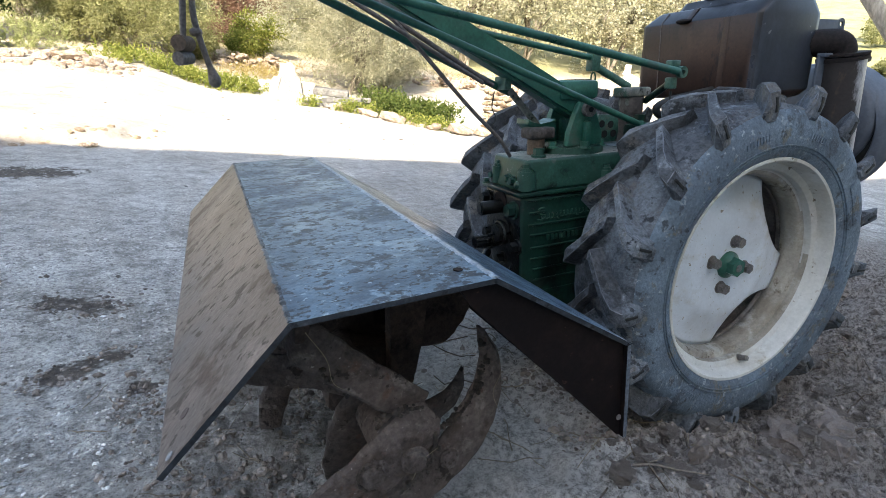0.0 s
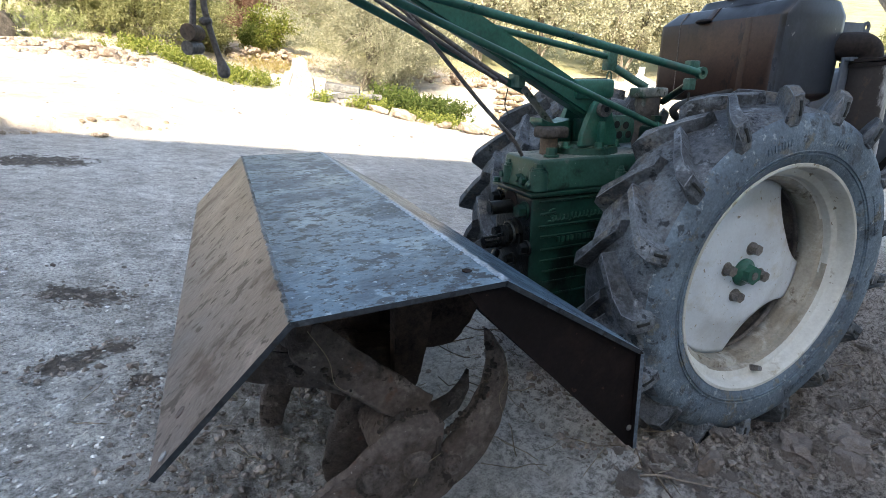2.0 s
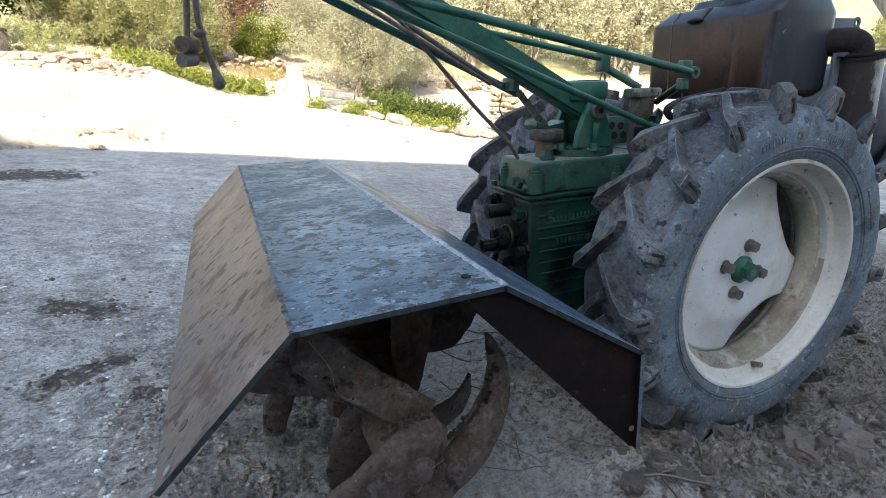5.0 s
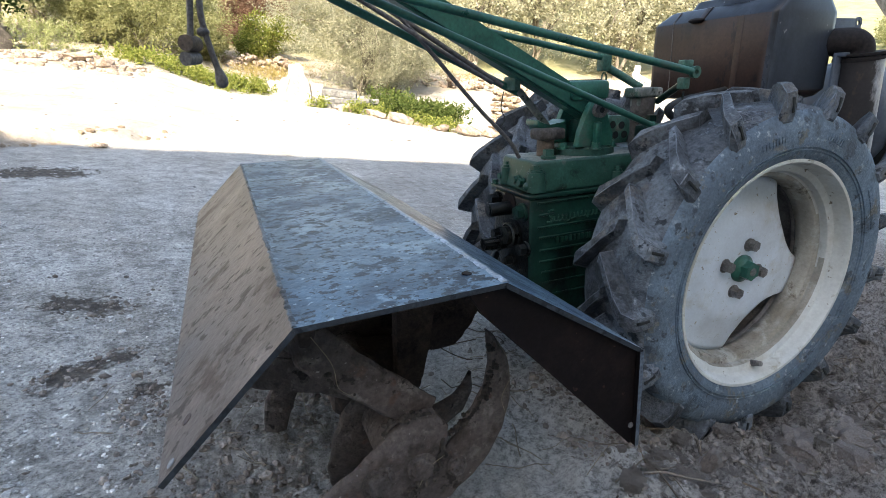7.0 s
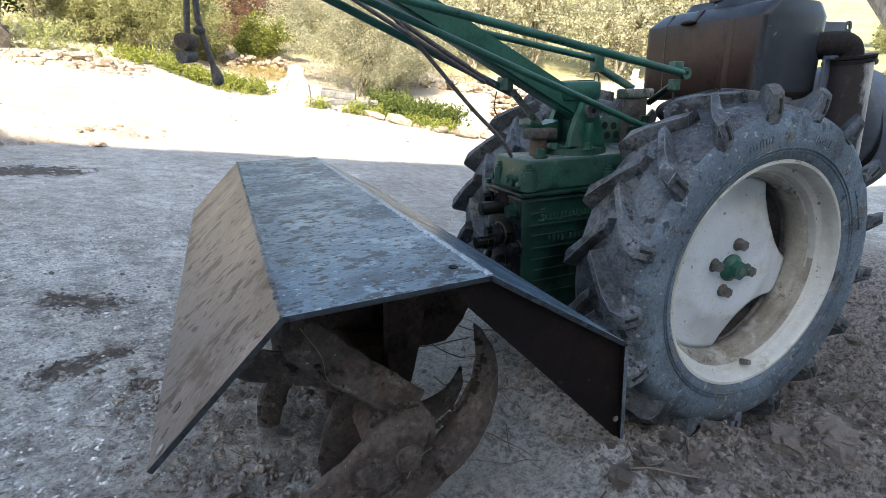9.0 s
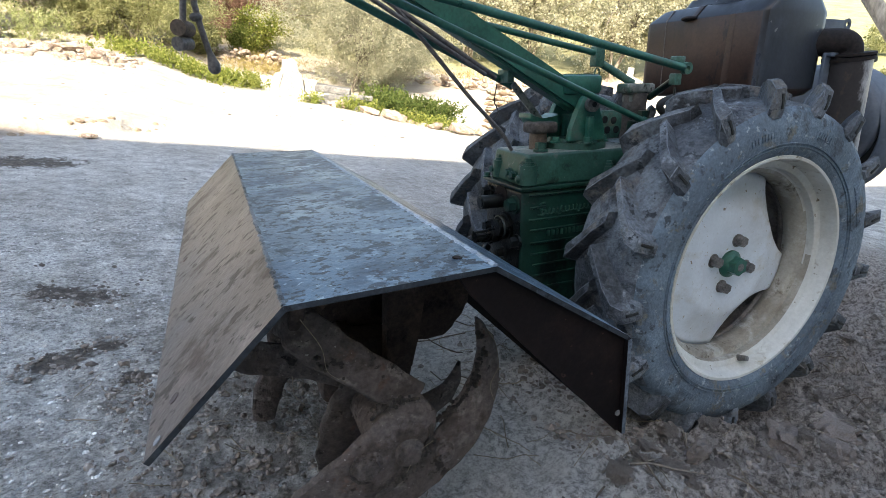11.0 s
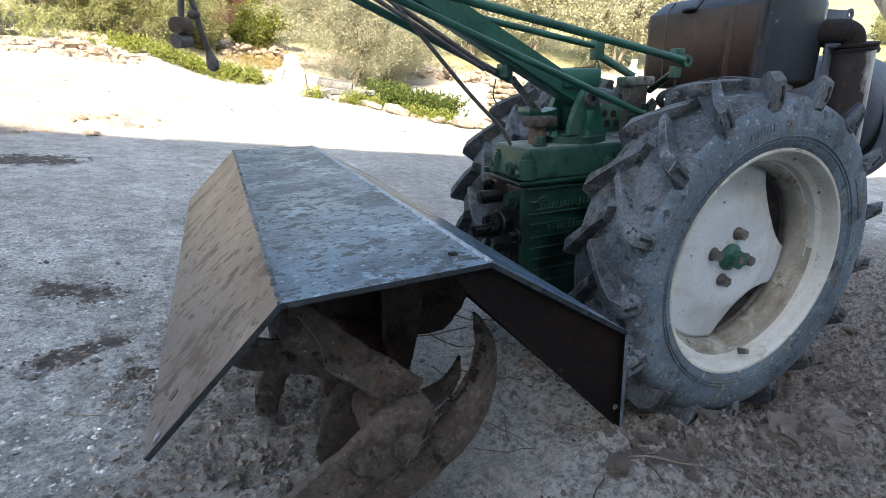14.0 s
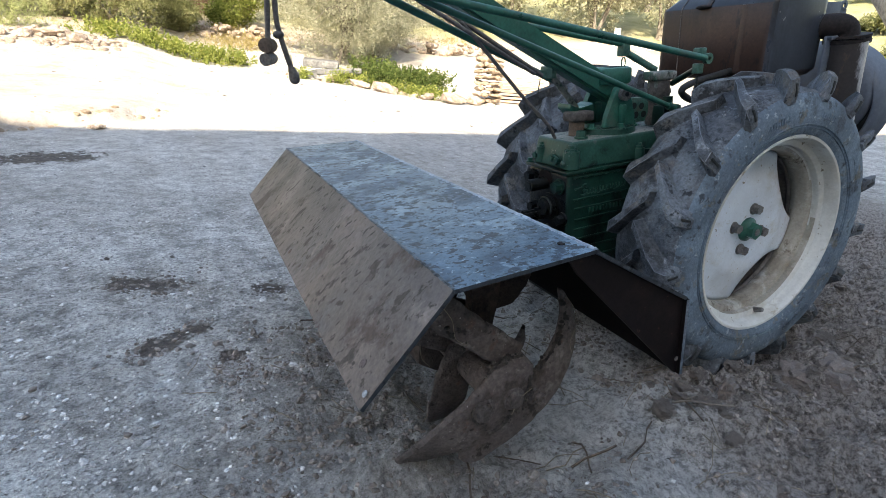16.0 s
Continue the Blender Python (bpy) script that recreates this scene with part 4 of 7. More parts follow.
for way, n, wide in (([(0.110, 0.078, 0.246), (0.126, 0.077, 0.253), (0.152, 0.077, 0.254)], 26, 0.003), ([(0.186, 0.085, 0.216), (0.214, 0.099, 0.222), (0.238, 0.103, 0.254), (0.248, 0.107, 0.286), (0.241, 0.109, 0.312)], 80, 0.0024),
                     ([(0.178, 0.080, 0.196), (0.163, 0.078, 0.166), (0.136, 0.079, 0.140)], 34, 0.004), ([(0.075, 0.095, 0.270), (0.048, 0.097, 0.300)], 14, 0.003)):
    line = curve_pts(way, 8)
    for _ in range(n):
        p = line[CR.randrange(len(line))] + Vector((CR.gauss(0, wide), CR.gauss(0, 0.002), CR.gauss(0, wide)))
        bmesh.ops.create_icosphere(bm, subdivisions=1, radius=CR.uniform(0.0012, 0.0042), matrix=Matrix.Translation(p) @ Matrix.Diagonal((CR.uniform(0.6, 1.3), CR.uniform(0.6, 1.2), CR.uniform(0.6, 1.3), 1)))
# rows of dark beads draw the shadow lines between overlapping tines
for way, r in (([(0.104, 0.0775, 0.236), (0.112, 0.0775, 0.246), (0.130, 0.0770, 0.2535), (0.156, 0.0770, 0.2535)], 0.0024), ([(0.176, 0.0790, 0.216), (0.175, 0.0775, 0.196), (0.160, 0.0770, 0.170), (0.138, 0.0780, 0.145), (0.120, 0.0800, 0.132)], 0.0030),
               ([(0.091, 0.0765, 0.190), (0.086, 0.0765, 0.180), (0.087, 0.0765, 0.168), (0.096, 0.0770, 0.158)], 0.0022), ([(0.186, 0.088, 0.216), (0.208, 0.096, 0.214), (0.228, 0.100, 0.238), (0.243, 0.104, 0.270)], 0.0026)):
    line = curve_pts(way, 10)
    for k, p in enumerate(line):
        bmesh.ops.create_icosphere(bm, subdivisions=1, radius=r * (1 + 0.5 * noise.noise((k * 0.7, r * 800, 0))), matrix=Matrix.Translation(p + noise.noise_vector(p * 200) * 0.0008))
tagged(tpart("caked_earth", bm, SOIL_JOINT_SHADE, shaft, "crumbly dark earth and shadow lines along the tine joints", smooth=False), kind="stuff")
for k, (y, turn, side) in enumerate(((0.60, 70, 1), (0.735, 12, -1), (0.875, 50, 1))):
    for q in range(4):
        an = radians(turn + 90 * q)
        c, s_ = math.cos(an), math.sin(an)
        shape = [(0.0, 0.0, -0.02), (0.06, 0.0, -0.03), (0.115, 0.006 * side, -0.018), (0.150, 0.02 * side, 0.008), (0.158, 0.055 * side, 0.04)]
        pts = [(0.13 + c * u - s_ * v, y + dy, 0.2 + s_ * u + c * v) for u, dy, v in shape]
        tpart("tine", blade(pts, [0.05, 0.055, 0.05, 0.05, 0.035], 0.009, 0.08), RUSTED, shaft)
bm = bmesh.new()
prism(bm, [(0.168, 0.415), (0.232, 0.395), (0.229, 0.300), (0.226, 0.235), (0.222, 0.188), (0.180, 0.190), (0.178, 0.235), (0.172, 0.310)], 0.255, 0.280, 0.004)
tpart("support_leg", bm, SHADED_IRON)
bm = bmesh.new()
prism(bm, [(0.095, 0.205), (0.130, 0.226), (0.190, 0.228), (0.222, 0.214), (0.236, 0.188), (0.234, 0.155), (0.205, 0.118), (0.140, 0.105), (0.095, 0.130)], 0.283, 0.340, 0.010)
# extra block added to fill the dark gap beneath the hood
prism(bm, [(0.08, 0.395), (0.235, 0.385), (0.245, 0.30), (0.20, 0.19), (0.10, 0.19), (0.07, 0.26)], 0.36, 0.50, 0.012)
tpart("drive_case", bm, SHADED_IRON)
bm = bmesh.new()
prism(bm, [(0.195, 0.408), (0.205, 0.240), (0.222, 0.213), (0.255, 0.211), (0.286, 0.216), (0.302, 0.232), (0.306, 0.256), (0.322, 0.268), (0.322, 0.352)], 0.292, 0.360, 0.006)
cyl(bm, (0.22, 0.48, 0.290), (0.40, 0.48, 0.270), 0.045, 0.045, seg=24)
tpart("mounting_bracket", bm, SHADED_IRON)
bm = bmesh.new()
box(bm, (0.020, 0.108, 0.330), (0.036, 0.128, 0.402), 0.003)
box(bm, (-0.036, -0.004, -0.010), (0.036, 0.004, 0.010), 0.002, 2, Matrix.Translation((0.062, 0.122, 0.372)) @ Matrix.Rotation(radians(-52), 4, "Y"))
tpart("hanger_bracket", bm, SHADED_IRON)

# ---- two-wheeled walking tractor, nose up by seven degrees ----
tractor = root("walking_tractor", pose(0.82, 0, 0.342, 0, -7.2, 0), "old green two-wheeled walking tractor with white wheel discs", "tractor")


def build_wheel(y, side, phase):
    """side: +1 with its dished face towards -y, -1 mirrored."""
    def put(bm):
        for v in bm.verts:
            v.co = Vector((v.co.x * 0.97 - 0.002, y + side * v.co.y, v.co.z * 0.97 + 0.0035))
        return bm
    bm = bmesh.new()
    lathe(bm, [(0.2112, -0.0705), (0.2098, -0.0732), (0.2065, -0.0728), (0.2040, -0.0690), (0.2028, -0.0610), (0.2018, -0.0515), (0.1990, -0.0475), (0.1930, -0.0462), (0.1885, -0.0438),
               (0.1870, -0.0395), (0.1882, -0.0345), (0.1878, -0.0305), (0.1835, -0.0280), (0.1780, -0.0265), (0.1755, -0.0230), (0.1755, -0.0160), (0.1745, -0.0080), (0.1745, 0.006)], 112)
    wheel = thick(part("wheel", put(bm), RIM_PAINT, tractor, "cream-painted steel rim with a lugged tyre"), 0.003)
    wheel.data.materials.append(RIM_DIRT)
    for f in wheel.data.polygons:
        f.material_index = int(math.hypot(f.center.x, f.center.z) < 0.1800)
    # inner half gets a dark colour for the shade behind the disc
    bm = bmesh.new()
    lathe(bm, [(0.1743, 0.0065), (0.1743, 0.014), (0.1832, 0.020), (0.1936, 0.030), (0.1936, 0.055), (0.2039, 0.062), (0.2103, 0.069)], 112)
    thick(part("inner_rim", put(bm), GRIME_SHADE, wheel, "inner half of the rim, coloured dark for shade"), 0.003)
    # tyre carcass
    half = [(0.203, -0.060), (0.2115, -0.0735), (0.221, -0.0775), (0.2235, -0.0785), (0.2255, -0.0785), (0.240, -0.0815), (0.262, -0.082), (0.278, -0.079), (0.290, -0.072),
            (0.2965, -0.058), (0.300, -0.038), (0.3015, -0.015)]
    bm = bmesh.new()
    lathe(bm, half + [(r, -v) for r, v in half[::-1]] + [(0.196, 0.03), (0.196, -0.03)], 120, closed=True)
    tyre = part("tyre", put(bm), RUBBER, wheel, "dusty black agricultural tyre")
    tyre.data.materials.append(RUBBER_TREAD)
    # the far tyre is all tread colour, darkened because it stands backlit
    for f in tyre.data.polygons:
        f.material_index = int(math.hypot(f.center.x, f.center.z) > 0.284 or side < 0)
    prof = lambda v: float(np.interp(-abs(v), [-0.0790, -0.072, -0.058, -0.038, -0.015, 0.0], [0.278, 0.290, 0.2965, 0.300, 0.3015, 0.3015]))
    for q in range(34):
        sd = -1 if q % 2 == 0 else 1
        ph = radians(phase + 360 / 17 * (q // 2) + (10.6 if sd > 0 else 0))
        bm = bmesh.new()
        rings = []
        # (across, further round, top radius, half width)
        for v, sweep, top, hw in ((-0.004, -15.0, 0.328, 0.0085), (0.020, -10.5, 0.331, 0.0095), (0.046, -5.0, 0.333, 0.0105), (0.068, -1.2, 0.333, 0.0125), (0.0815, 0.0, 0.323, 0.0140), (0.0845, 0.3, 0.302, 0.0130), (0.0825, 0.6, 0.278, 0.010)):
            an = ph + radians(sweep)
            if sd > 0:
                top, v = top - 0.008, v * 0.95
            base = prof(v) - 0.006 if v < 0.079 else 0.268
            yv = sd * v
            row = []
            for r, w in ((base, hw * 1.75), (top, hw * 0.85), (top, -hw * 0.85), (base, -hw * 1.75)):
                a2 = an + w / 0.31
                inset = 0.0 if v < 0.079 else (0.012 if r == base else 0.0)
                jit = 0.0016 * noise.noise((r * 90 + q, yv * 70, a2 * 20))
                row.append(bm.verts.new((math.cos(a2) * (r + jit), yv - sd * inset, math.sin(a2) * (r + jit))))
            rings.append(row)
        for a, b in zip(rings, rings[1:]):
            for i in range(3):
                bm.faces.new((a[i], a[i + 1], b[i + 1], b[i]))
            bm.faces.new((a[3], a[0], b[0], b[3]))
        bm.faces.new(rings[0])
        bm.faces.new(rings[-1])
        bm.normal_update()
        bmesh.ops.bevel(bm, geom=[e for e in bm.edges if e.calc_face_angle(0) > 0.75], offset=0.0010, segments=1, affect="EDGES", material=1)
        lug = part("tyre_lug", put(bm), RUBBER_TREAD, tyre, smooth=False)
        lug.data.materials.append(RUBBER_WORN)
    if side > 0:
        # wear slots in the ends of the lugs: dark bars paint their shaded depth
        for q in range(17):
            an = radians(phase + 360 / 17 * q - 0.2)
            bm = bmesh.new()
            m = Matrix.Rotation(-an, 4, "Y")
            box(bm, (0.290, -0.0856, -0.0024), (0.314, -0.0815, 0.0024), 0.0008, 1, m)
            part("lug_slot", put(bm), ENGINE, tyre)
    # raised rings and lettering bars on the sidewall
    bm = bmesh.new()
    for r, v in ((0.2265, -0.0795), (0.2320, -0.0806)):
        lathe(bm, [(r - 0.0010, v + 0.002), (r - 0.0006, v - 0.0012), (r + 0.0006, v - 0.0014), (r + 0.0010, v + 0.0015)], 96)
    rr = random.Random(4)
    for a0, a1 in ((100, 112), (66, 76), (225, 240), (15, 35), (150, 162), (290, 310)):
        a = a0
        while a < a1:
            w = rr.uniform(0.7, 1.4)
            box(bm, (0.246, -0.0832, -0.0022 * w), (0.257, -0.081, 0.0022 * w), 0, 1, Matrix.Rotation(-radians(a), 4, "Y"))
            a += 1.6
    part("sidewall_moulding", put(bm), RUBBER, tyre)
    if side > 0:
        bm = bmesh.new()
        for q in range(160):
            an = radians(rr.gauss(112.5, 3.4))
            v = rr.gauss(-0.045, 0.012)
            rad = prof(v) + 0.0002
            sz = rr.uniform(0.0008, 0.0030)
            bmesh.ops.create_icosphere(bm, subdivisions=1, radius=sz, matrix=Matrix.Translation((rad * math.cos(an), v, rad * math.sin(an))) @ Matrix.Diagonal((rr.uniform(0.6, 1.3), rr.uniform(0.6, 1.3), rr.uniform(0.6, 1.3), 1)))
        tagged(part("dried_mud", put(bm), RUBBER_WORN, tyre, "crust of dried mud", smooth=False), kind="stuff")
    # disc with two wide scallops
    bm = bmesh.new()
    rings, seg = [], 144
    for k in range(17):
        f = k / 16
        ring = []
        for i in range(seg):
            an = 2 * math.pi * i / seg
            out = 0.1735
            for c0, half, deep in ((30, 33, 0.056), (-59, 30, 0.068)):
                dd = (math.degrees(an) - c0 + 180) % 360 - 180
                if abs(dd) < half:
                    u = dd / half
                    out = min(out, 0.1735 - deep * (1 - abs(u) ** 2.4) ** 0.8)
            r = 0.012 + (out - 0.012) * f
            yv = np.interp(r, [0, 0.055, 0.064, 0.100, 0.118, 0.150, 0.1835], [-0.010, -0.010, -0.012, -0.014, -0.008, 0.000, 0.004])
            ring.append(bm.verts.new((r * math.cos(an), float(yv), r * math.sin(an))))
        rings.append(ring)
    for a, b in zip(rings, rings[1:]):
        for i in range(seg):
            bm.faces.new((a[i], a[(i + 1) % seg], b[(i + 1) % seg], b[i]))
    disc = thick(part("wheel_disc", put(bm), WHITE_PAINT, wheel, "white-painted pressed wheel disc"), 0.005)
    bm = bmesh.new()
    lathe(bm, [(0.001, -0.024), (0.0165, -0.024), (0.019, -0.021), (0.0225, -0.019), (0.0262, -0.0165), (0.0270, -0.010)], 28)
    part("hub_cap", put(bm), GREEN, wheel, "green hub")
    bm = bmesh.new()
    cyl(bm, (0, -0.022, 0), (0, -0.036, 0), 0.0185, 0.0178, seg=6)
    part("hub_nut", put(bm), GREEN, wheel)
    bm = bmesh.new()
    cyl(bm, (0, -0.035, 0), (0, -0.0375, 0), 0.0075, seg=14)
    part("hub_stud", put(bm), NUT, wheel)
    for q in range(4):
        an = radians(75 + 90 * q)
        bm = bmesh.new()
        p = Vector((0.0465 * math.cos(an), -0.0105, 0.0465 * math.sin(an)))
        cyl(bm, p, p + Vector((0, -0.003, 0)), 0.0135, seg=18)
        cyl(bm, p + Vector((0, -0.003, 0)), p + Vector((0, -0.017, 0)), 0.0105, 0.0102, seg=6)
        part("wheel_nut", put(bm), NUT, wheel)
    bm = bmesh.new()
    an = radians(-82)
    p = Vector((0.199 * math.cos(an), -0.045, 0.192 * math.sin(an)))
    cyl(bm, p, p + Vector((-math.cos(an) * 0.008, -0.018, -math.sin(an) * 0.008)), 0.0065, 0.005, seg=12)
    part("valve", put(bm), NUT, wheel)


build_wheel(0.2405, 1, 98.5)
build_wheel(0.699, -1, 88)

# gearbox
bm = bmesh.new()
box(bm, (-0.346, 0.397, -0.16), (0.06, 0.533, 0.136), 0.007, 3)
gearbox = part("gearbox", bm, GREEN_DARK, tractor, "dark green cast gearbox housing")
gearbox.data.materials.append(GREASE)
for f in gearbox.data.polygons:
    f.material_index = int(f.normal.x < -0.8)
bm = bmesh.new()
box(bm, (-0.352, 0.392, 0.136), (0.06, 0.538, 0.1435), 0.002)
part("flange", bm, GREEN_DARK, gearbox)
bm = bmesh.new()
box(bm, (-0.340, 0.400, 0.143), (0.06, 0.530, 0.201), 0.006, 3)
for v in bm.verts:
    f = (v.co.z - 0.143) / 0.058
    v.co.y = 0.465 + (v.co.y - 0.465) * (1 - 0.10 * f)
    if v.co.x < -0.2:
        v.co.x += 0.010 * f
lid = part("gearbox_lid", bm, GREEN_LID, gearbox, "green gearbox lid dulled by dust")
lid.data.materials.append(GREEN_DUST)
for f in lid.data.polygons:
    f.material_index = int(f.normal.z > 0.8)
bm = bmesh.new()
for w, e, end in ((0.128, 0.012, 0.03), (0.104, 0.016, -0.295), (0.081, 0.014, 0.03), (0.061, 0.018, 0.03), (0.036, 0.020, 0.03), (0.014, 0.020, 0.03), (-0.008, 0.026, 0.03), (-0.030, 0.028, 0.03), (-0.056, 0.020, 0.03)):
    tube(bm, [(-0.343 + e, 0.3975, w), (-0.338 + e, 0.3962, w), (end, 0.3962, w + 0.001)], 0.0024, 8)
part("casting_ribs", bm, GREEN_DARK, gearbox)
# cast ornament: a slanted running line with loops over a bar, then a row of small blocks
bm = bmesh.new()
rr = random.Random(8)
line = []
for k in range(90):
    f = k / 89
    tall = 0.0055 + 0.004 * (k % 31 < 4) + 0.003 * noise.noise((k * 0.21, 0, 0))
    line.append((-0.305 + 0.118 * f + 0.0028 * math.cos(k * 0.95), 0.3962, 0.094 + 0.004 * f + tall * math.sin(k * 0.95)))
tube(bm, line, 0.0013, 6)
tube(bm, curve_pts([(-0.296, 0.3962, 0.112), (-0.306, 0.3962, 0.110), (-0.306, 0.3962, 0.101), (-0.296, 0.3962, 0.097), (-0.300, 0.3962, 0.089), (-0.311, 0.3962, 0.090)], 5), 0.0018, 8)
part("raised_flourish", bm, GREEN_LID, gearbox, "worn raised casting flourish")
bm = bmesh.new()
u = -0.289
while u < -0.194:
    w = rr.uniform(0.006, 0.0085)
    box(bm, (u, 0.3945, 0.047), (u + w, 0.3982, 0.0585), 0.001)
    u += w + 0.0024
part("raised_blocks", bm, GREEN_LID, gearbox, "worn row of raised cast characters")
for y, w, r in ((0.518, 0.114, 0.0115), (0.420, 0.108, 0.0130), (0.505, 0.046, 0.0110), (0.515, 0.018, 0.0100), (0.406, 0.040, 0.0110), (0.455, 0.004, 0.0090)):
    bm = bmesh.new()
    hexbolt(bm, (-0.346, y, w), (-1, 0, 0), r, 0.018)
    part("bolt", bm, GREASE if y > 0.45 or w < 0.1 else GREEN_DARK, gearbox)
# black disc in place of the opening's shaded depth
bm = bmesh.new()
cyl(bm, (-0.3475, 0.470, 0.115), (-0.3465, 0.470, 0.115), 0.023, seg=28)
part("shaft_opening", bm, BLACK_STEEL_SHADE, gearbox)
bm = bmesh.new()
cyl(bm, (-0.392, 0.470, 0.106), (-0.345, 0.470, 0.106), 0.0135, seg=12)
cyl(bm, (-0.394, 0.470, 0.106), (-0.391, 0.470, 0.106), 0.0100, seg=12)
part("shaft_stub", bm, GREASE, gearbox)
bm = bmesh.new()
for k, (r, u) in enumerate(((0.030, -0.352), (0.024, -0.358), (0.017, -0.368))):
    cyl(bm, (u, 0.452, 0.058), (-0.345, 0.452, 0.058), r, seg=28)
part("bearing_cover", bm, GREASE, gearbox)
bm = bmesh.new()
tube(bm, [(-0.359, 0.452 + 0.0215 * math.cos(k * math.pi / 14), 0.058 + 0.0215 * math.sin(k * math.pi / 14)) for k in range(29)], 0.0026, 8)
tube(bm, [(-0.365, 0.452 + 0.0140 * math.cos(k * math.pi / 14), 0.058 + 0.0140 * math.sin(k * math.pi / 14)) for k in range(29)], 0.0020, 8)
part("bearing_ring", bm, BOLT, gearbox, "oily bearing ring")
bm = bmesh.new()
cyl(bm, (-0.372, 0.468, 0.040), (-0.345, 0.468, 0.040), 0.014, seg=18)
cyl(bm, (-0.405, 0.468, 0.040), (-0.372, 0.468, 0.040), 0.010, seg=18)
teeth = [[bm.verts.new((u, 0.468 + r * math.cos(q * math.pi / 20), 0.040 + r * math.sin(q * math.pi / 20))) for q in range(40) for r in [0.0122 if q % 5 < 3 else 0.0098]] for u in (-0.405, -0.374)]
for q in range(40):
    bm.faces.new((teeth[0][q], teeth[0][(q + 1) % 40], teeth[1][(q + 1) % 40], teeth[1][q]))
bm.faces.new(teeth[0])
part("splined_shaft", bm, GREASE, gearbox)
bm = bmesh.new()
tube(bm, curve_pts([(-0.36, 0.50, 0.005), (-0.385, 0.47, -0.01), (-0.385, 0.43, -0.03), (-0.35, 0.405, -0.05)], 6), 0.009, 10)
part("oil_pipe", bm, GREASE, gearbox)
for u, y, w, way, r in ((-0.336, 0.515, 0.160, (-1, 0, 0), 0.007), (-0.338, 0.455, 0.162, (-1, 0, 0), 0.007), (-0.338, 0.437, 0.160, (-1, 0, 0), 0.0065), (-0.330, 0.418, 0.176, (0, 0, 1), 0.007),
                      (-0.347, 0.528, 0.1435, (0, 0, 1), 0.006), (-0.130, 0.402, 0.150, (0, 0, 1), 0.009), (-0.02, 0.402, 0.150, (0, 0, 1), 0.009), (-0.292, 0.426, 0.202, (0, 0, 1), 0.0105)):
    bm = bmesh.new()
    hexbolt(bm, (u, y, w), way, r, r * 1.5)
    part("bolt", bm, GREEN_LID, lid)
bm = bmesh.new()
cyl(bm, (-0.131, 0.404, 0.143), (-0.131, 0.404, 0.165), 0.011, seg=14)
part("bolt_boss", bm, GREEN_LID, lid)
for y, w, r in ((0.441, 0.158, 0.0085), (0.417, 0.155, 0.0085)):
    bm = bmesh.new()
    bmesh.ops.create_uvsphere(bm, u_segments=18, v_segments=10, radius=r, matrix=Matrix.Translation((-0.341, y, w)) @ Matrix.Diagonal((0.8, 1, 1, 1)))
    part("round_bolt", bm, GREEN_LID, lid)
for u, y, r, top in ((-0.330, 0.506, 0.0130, 0.182), (-0.326, 0.412, 0.0160, 0.184), (-0.150, 0.404, 0.0120, 0.172)):
    bm = bmesh.new()
    cyl(bm, (u, y, 0.146), (u, y, top), r * 1.12, r, seg=24)
    bmesh.ops.bevel(bm, geom=[e for e in bm.edges if all(v.co.z > top - 0.001 for v in e.verts)], offset=0.003, segments=2, affect="EDGES")
    hexbolt(bm, (u, y, top), (0, 0, 1), r * 0.55, r * 0.6)
    part("corner_boss", bm, GREEN_LID, lid)

# gear selector post
bm = bmesh.new()
cyl(bm, (-0.272, 0.466, 0.200), (-0.272, 0.466, 0.240), 0.0165, seg=24)
post = part("selector_post", bm, BROWN_IRON, tractor, "rusty selector post with a flat head")
bm = bmesh.new()
box(bm, (-0.295, 0.444, 0.231), (-0.241, 0.488, 0.252), 0.006, 3, None)
part("head", bm, GRIME_SHADE, post)
# steering column bracket
bm = bmesh.new()
cyl(bm, (-0.186, 0.476, 0.198), (-0.186, 0.476, 0.213), 0.067, 0.065, seg=48)
cyl(bm, (-0.186, 0.472, 0.213), (-0.186, 0.472, 0.219), 0.052, 0.048, seg=48)
bracket = part("column_bracket", bm, GREEN_LID, tractor, "green pivot bracket on a round flange")
for y in (0.424, 0.500):
    bm = bmesh.new()
    prism(bm, [(-0.232, 0.216), (-0.226, 0.240), (-0.214, 0.272), (-0.206, 0.294), (-0.194, 0.303), (-0.178, 0.302), (-0.168, 0.292), (-0.160, 0.262), (-0.150, 0.236), (-0.146, 0.216)], y, y + 0.014, 0.004)
    box(bm, (-0.196, y - 0.010, 0.214), (-0.182, y + 0.004, 0.262), 0.004)
    part("cheek", bm, GREEN, bracket)
bm = bmesh.new()
prism(bm, [(-0.287, 0.268), (-0.262, 0.254), (-0.238, 0.257), (-0.224, 0.266), (-0.222, 0.240), (-0.244, 0.234), (-0.270, 0.240), (-0.288, 0.256)], 0.470, 0.515, 0.003)
part("fork_seat", bm, GREEN, bracket)
bm = bmesh.new()
cyl(bm, (-0.188, 0.414, 0.283), (-0.188, 0.520, 0.283), 0.0135, seg=20)
cyl(bm, (-0.188, 0.4125, 0.283), (-0.188, 0.414, 0.283), 0.0135, 0.0135, seg=20)
pin = part("pivot_pin", bm, NUT, bracket, "bright steel pivot pin")
bm = bmesh.new()
cyl(bm, (-0.188, 0.4112, 0.283), (-0.188, 0.4126, 0.283), 0.005, seg=12)
part("pin_centre", bm, ENGINE, pin)
bm = bmesh.new()
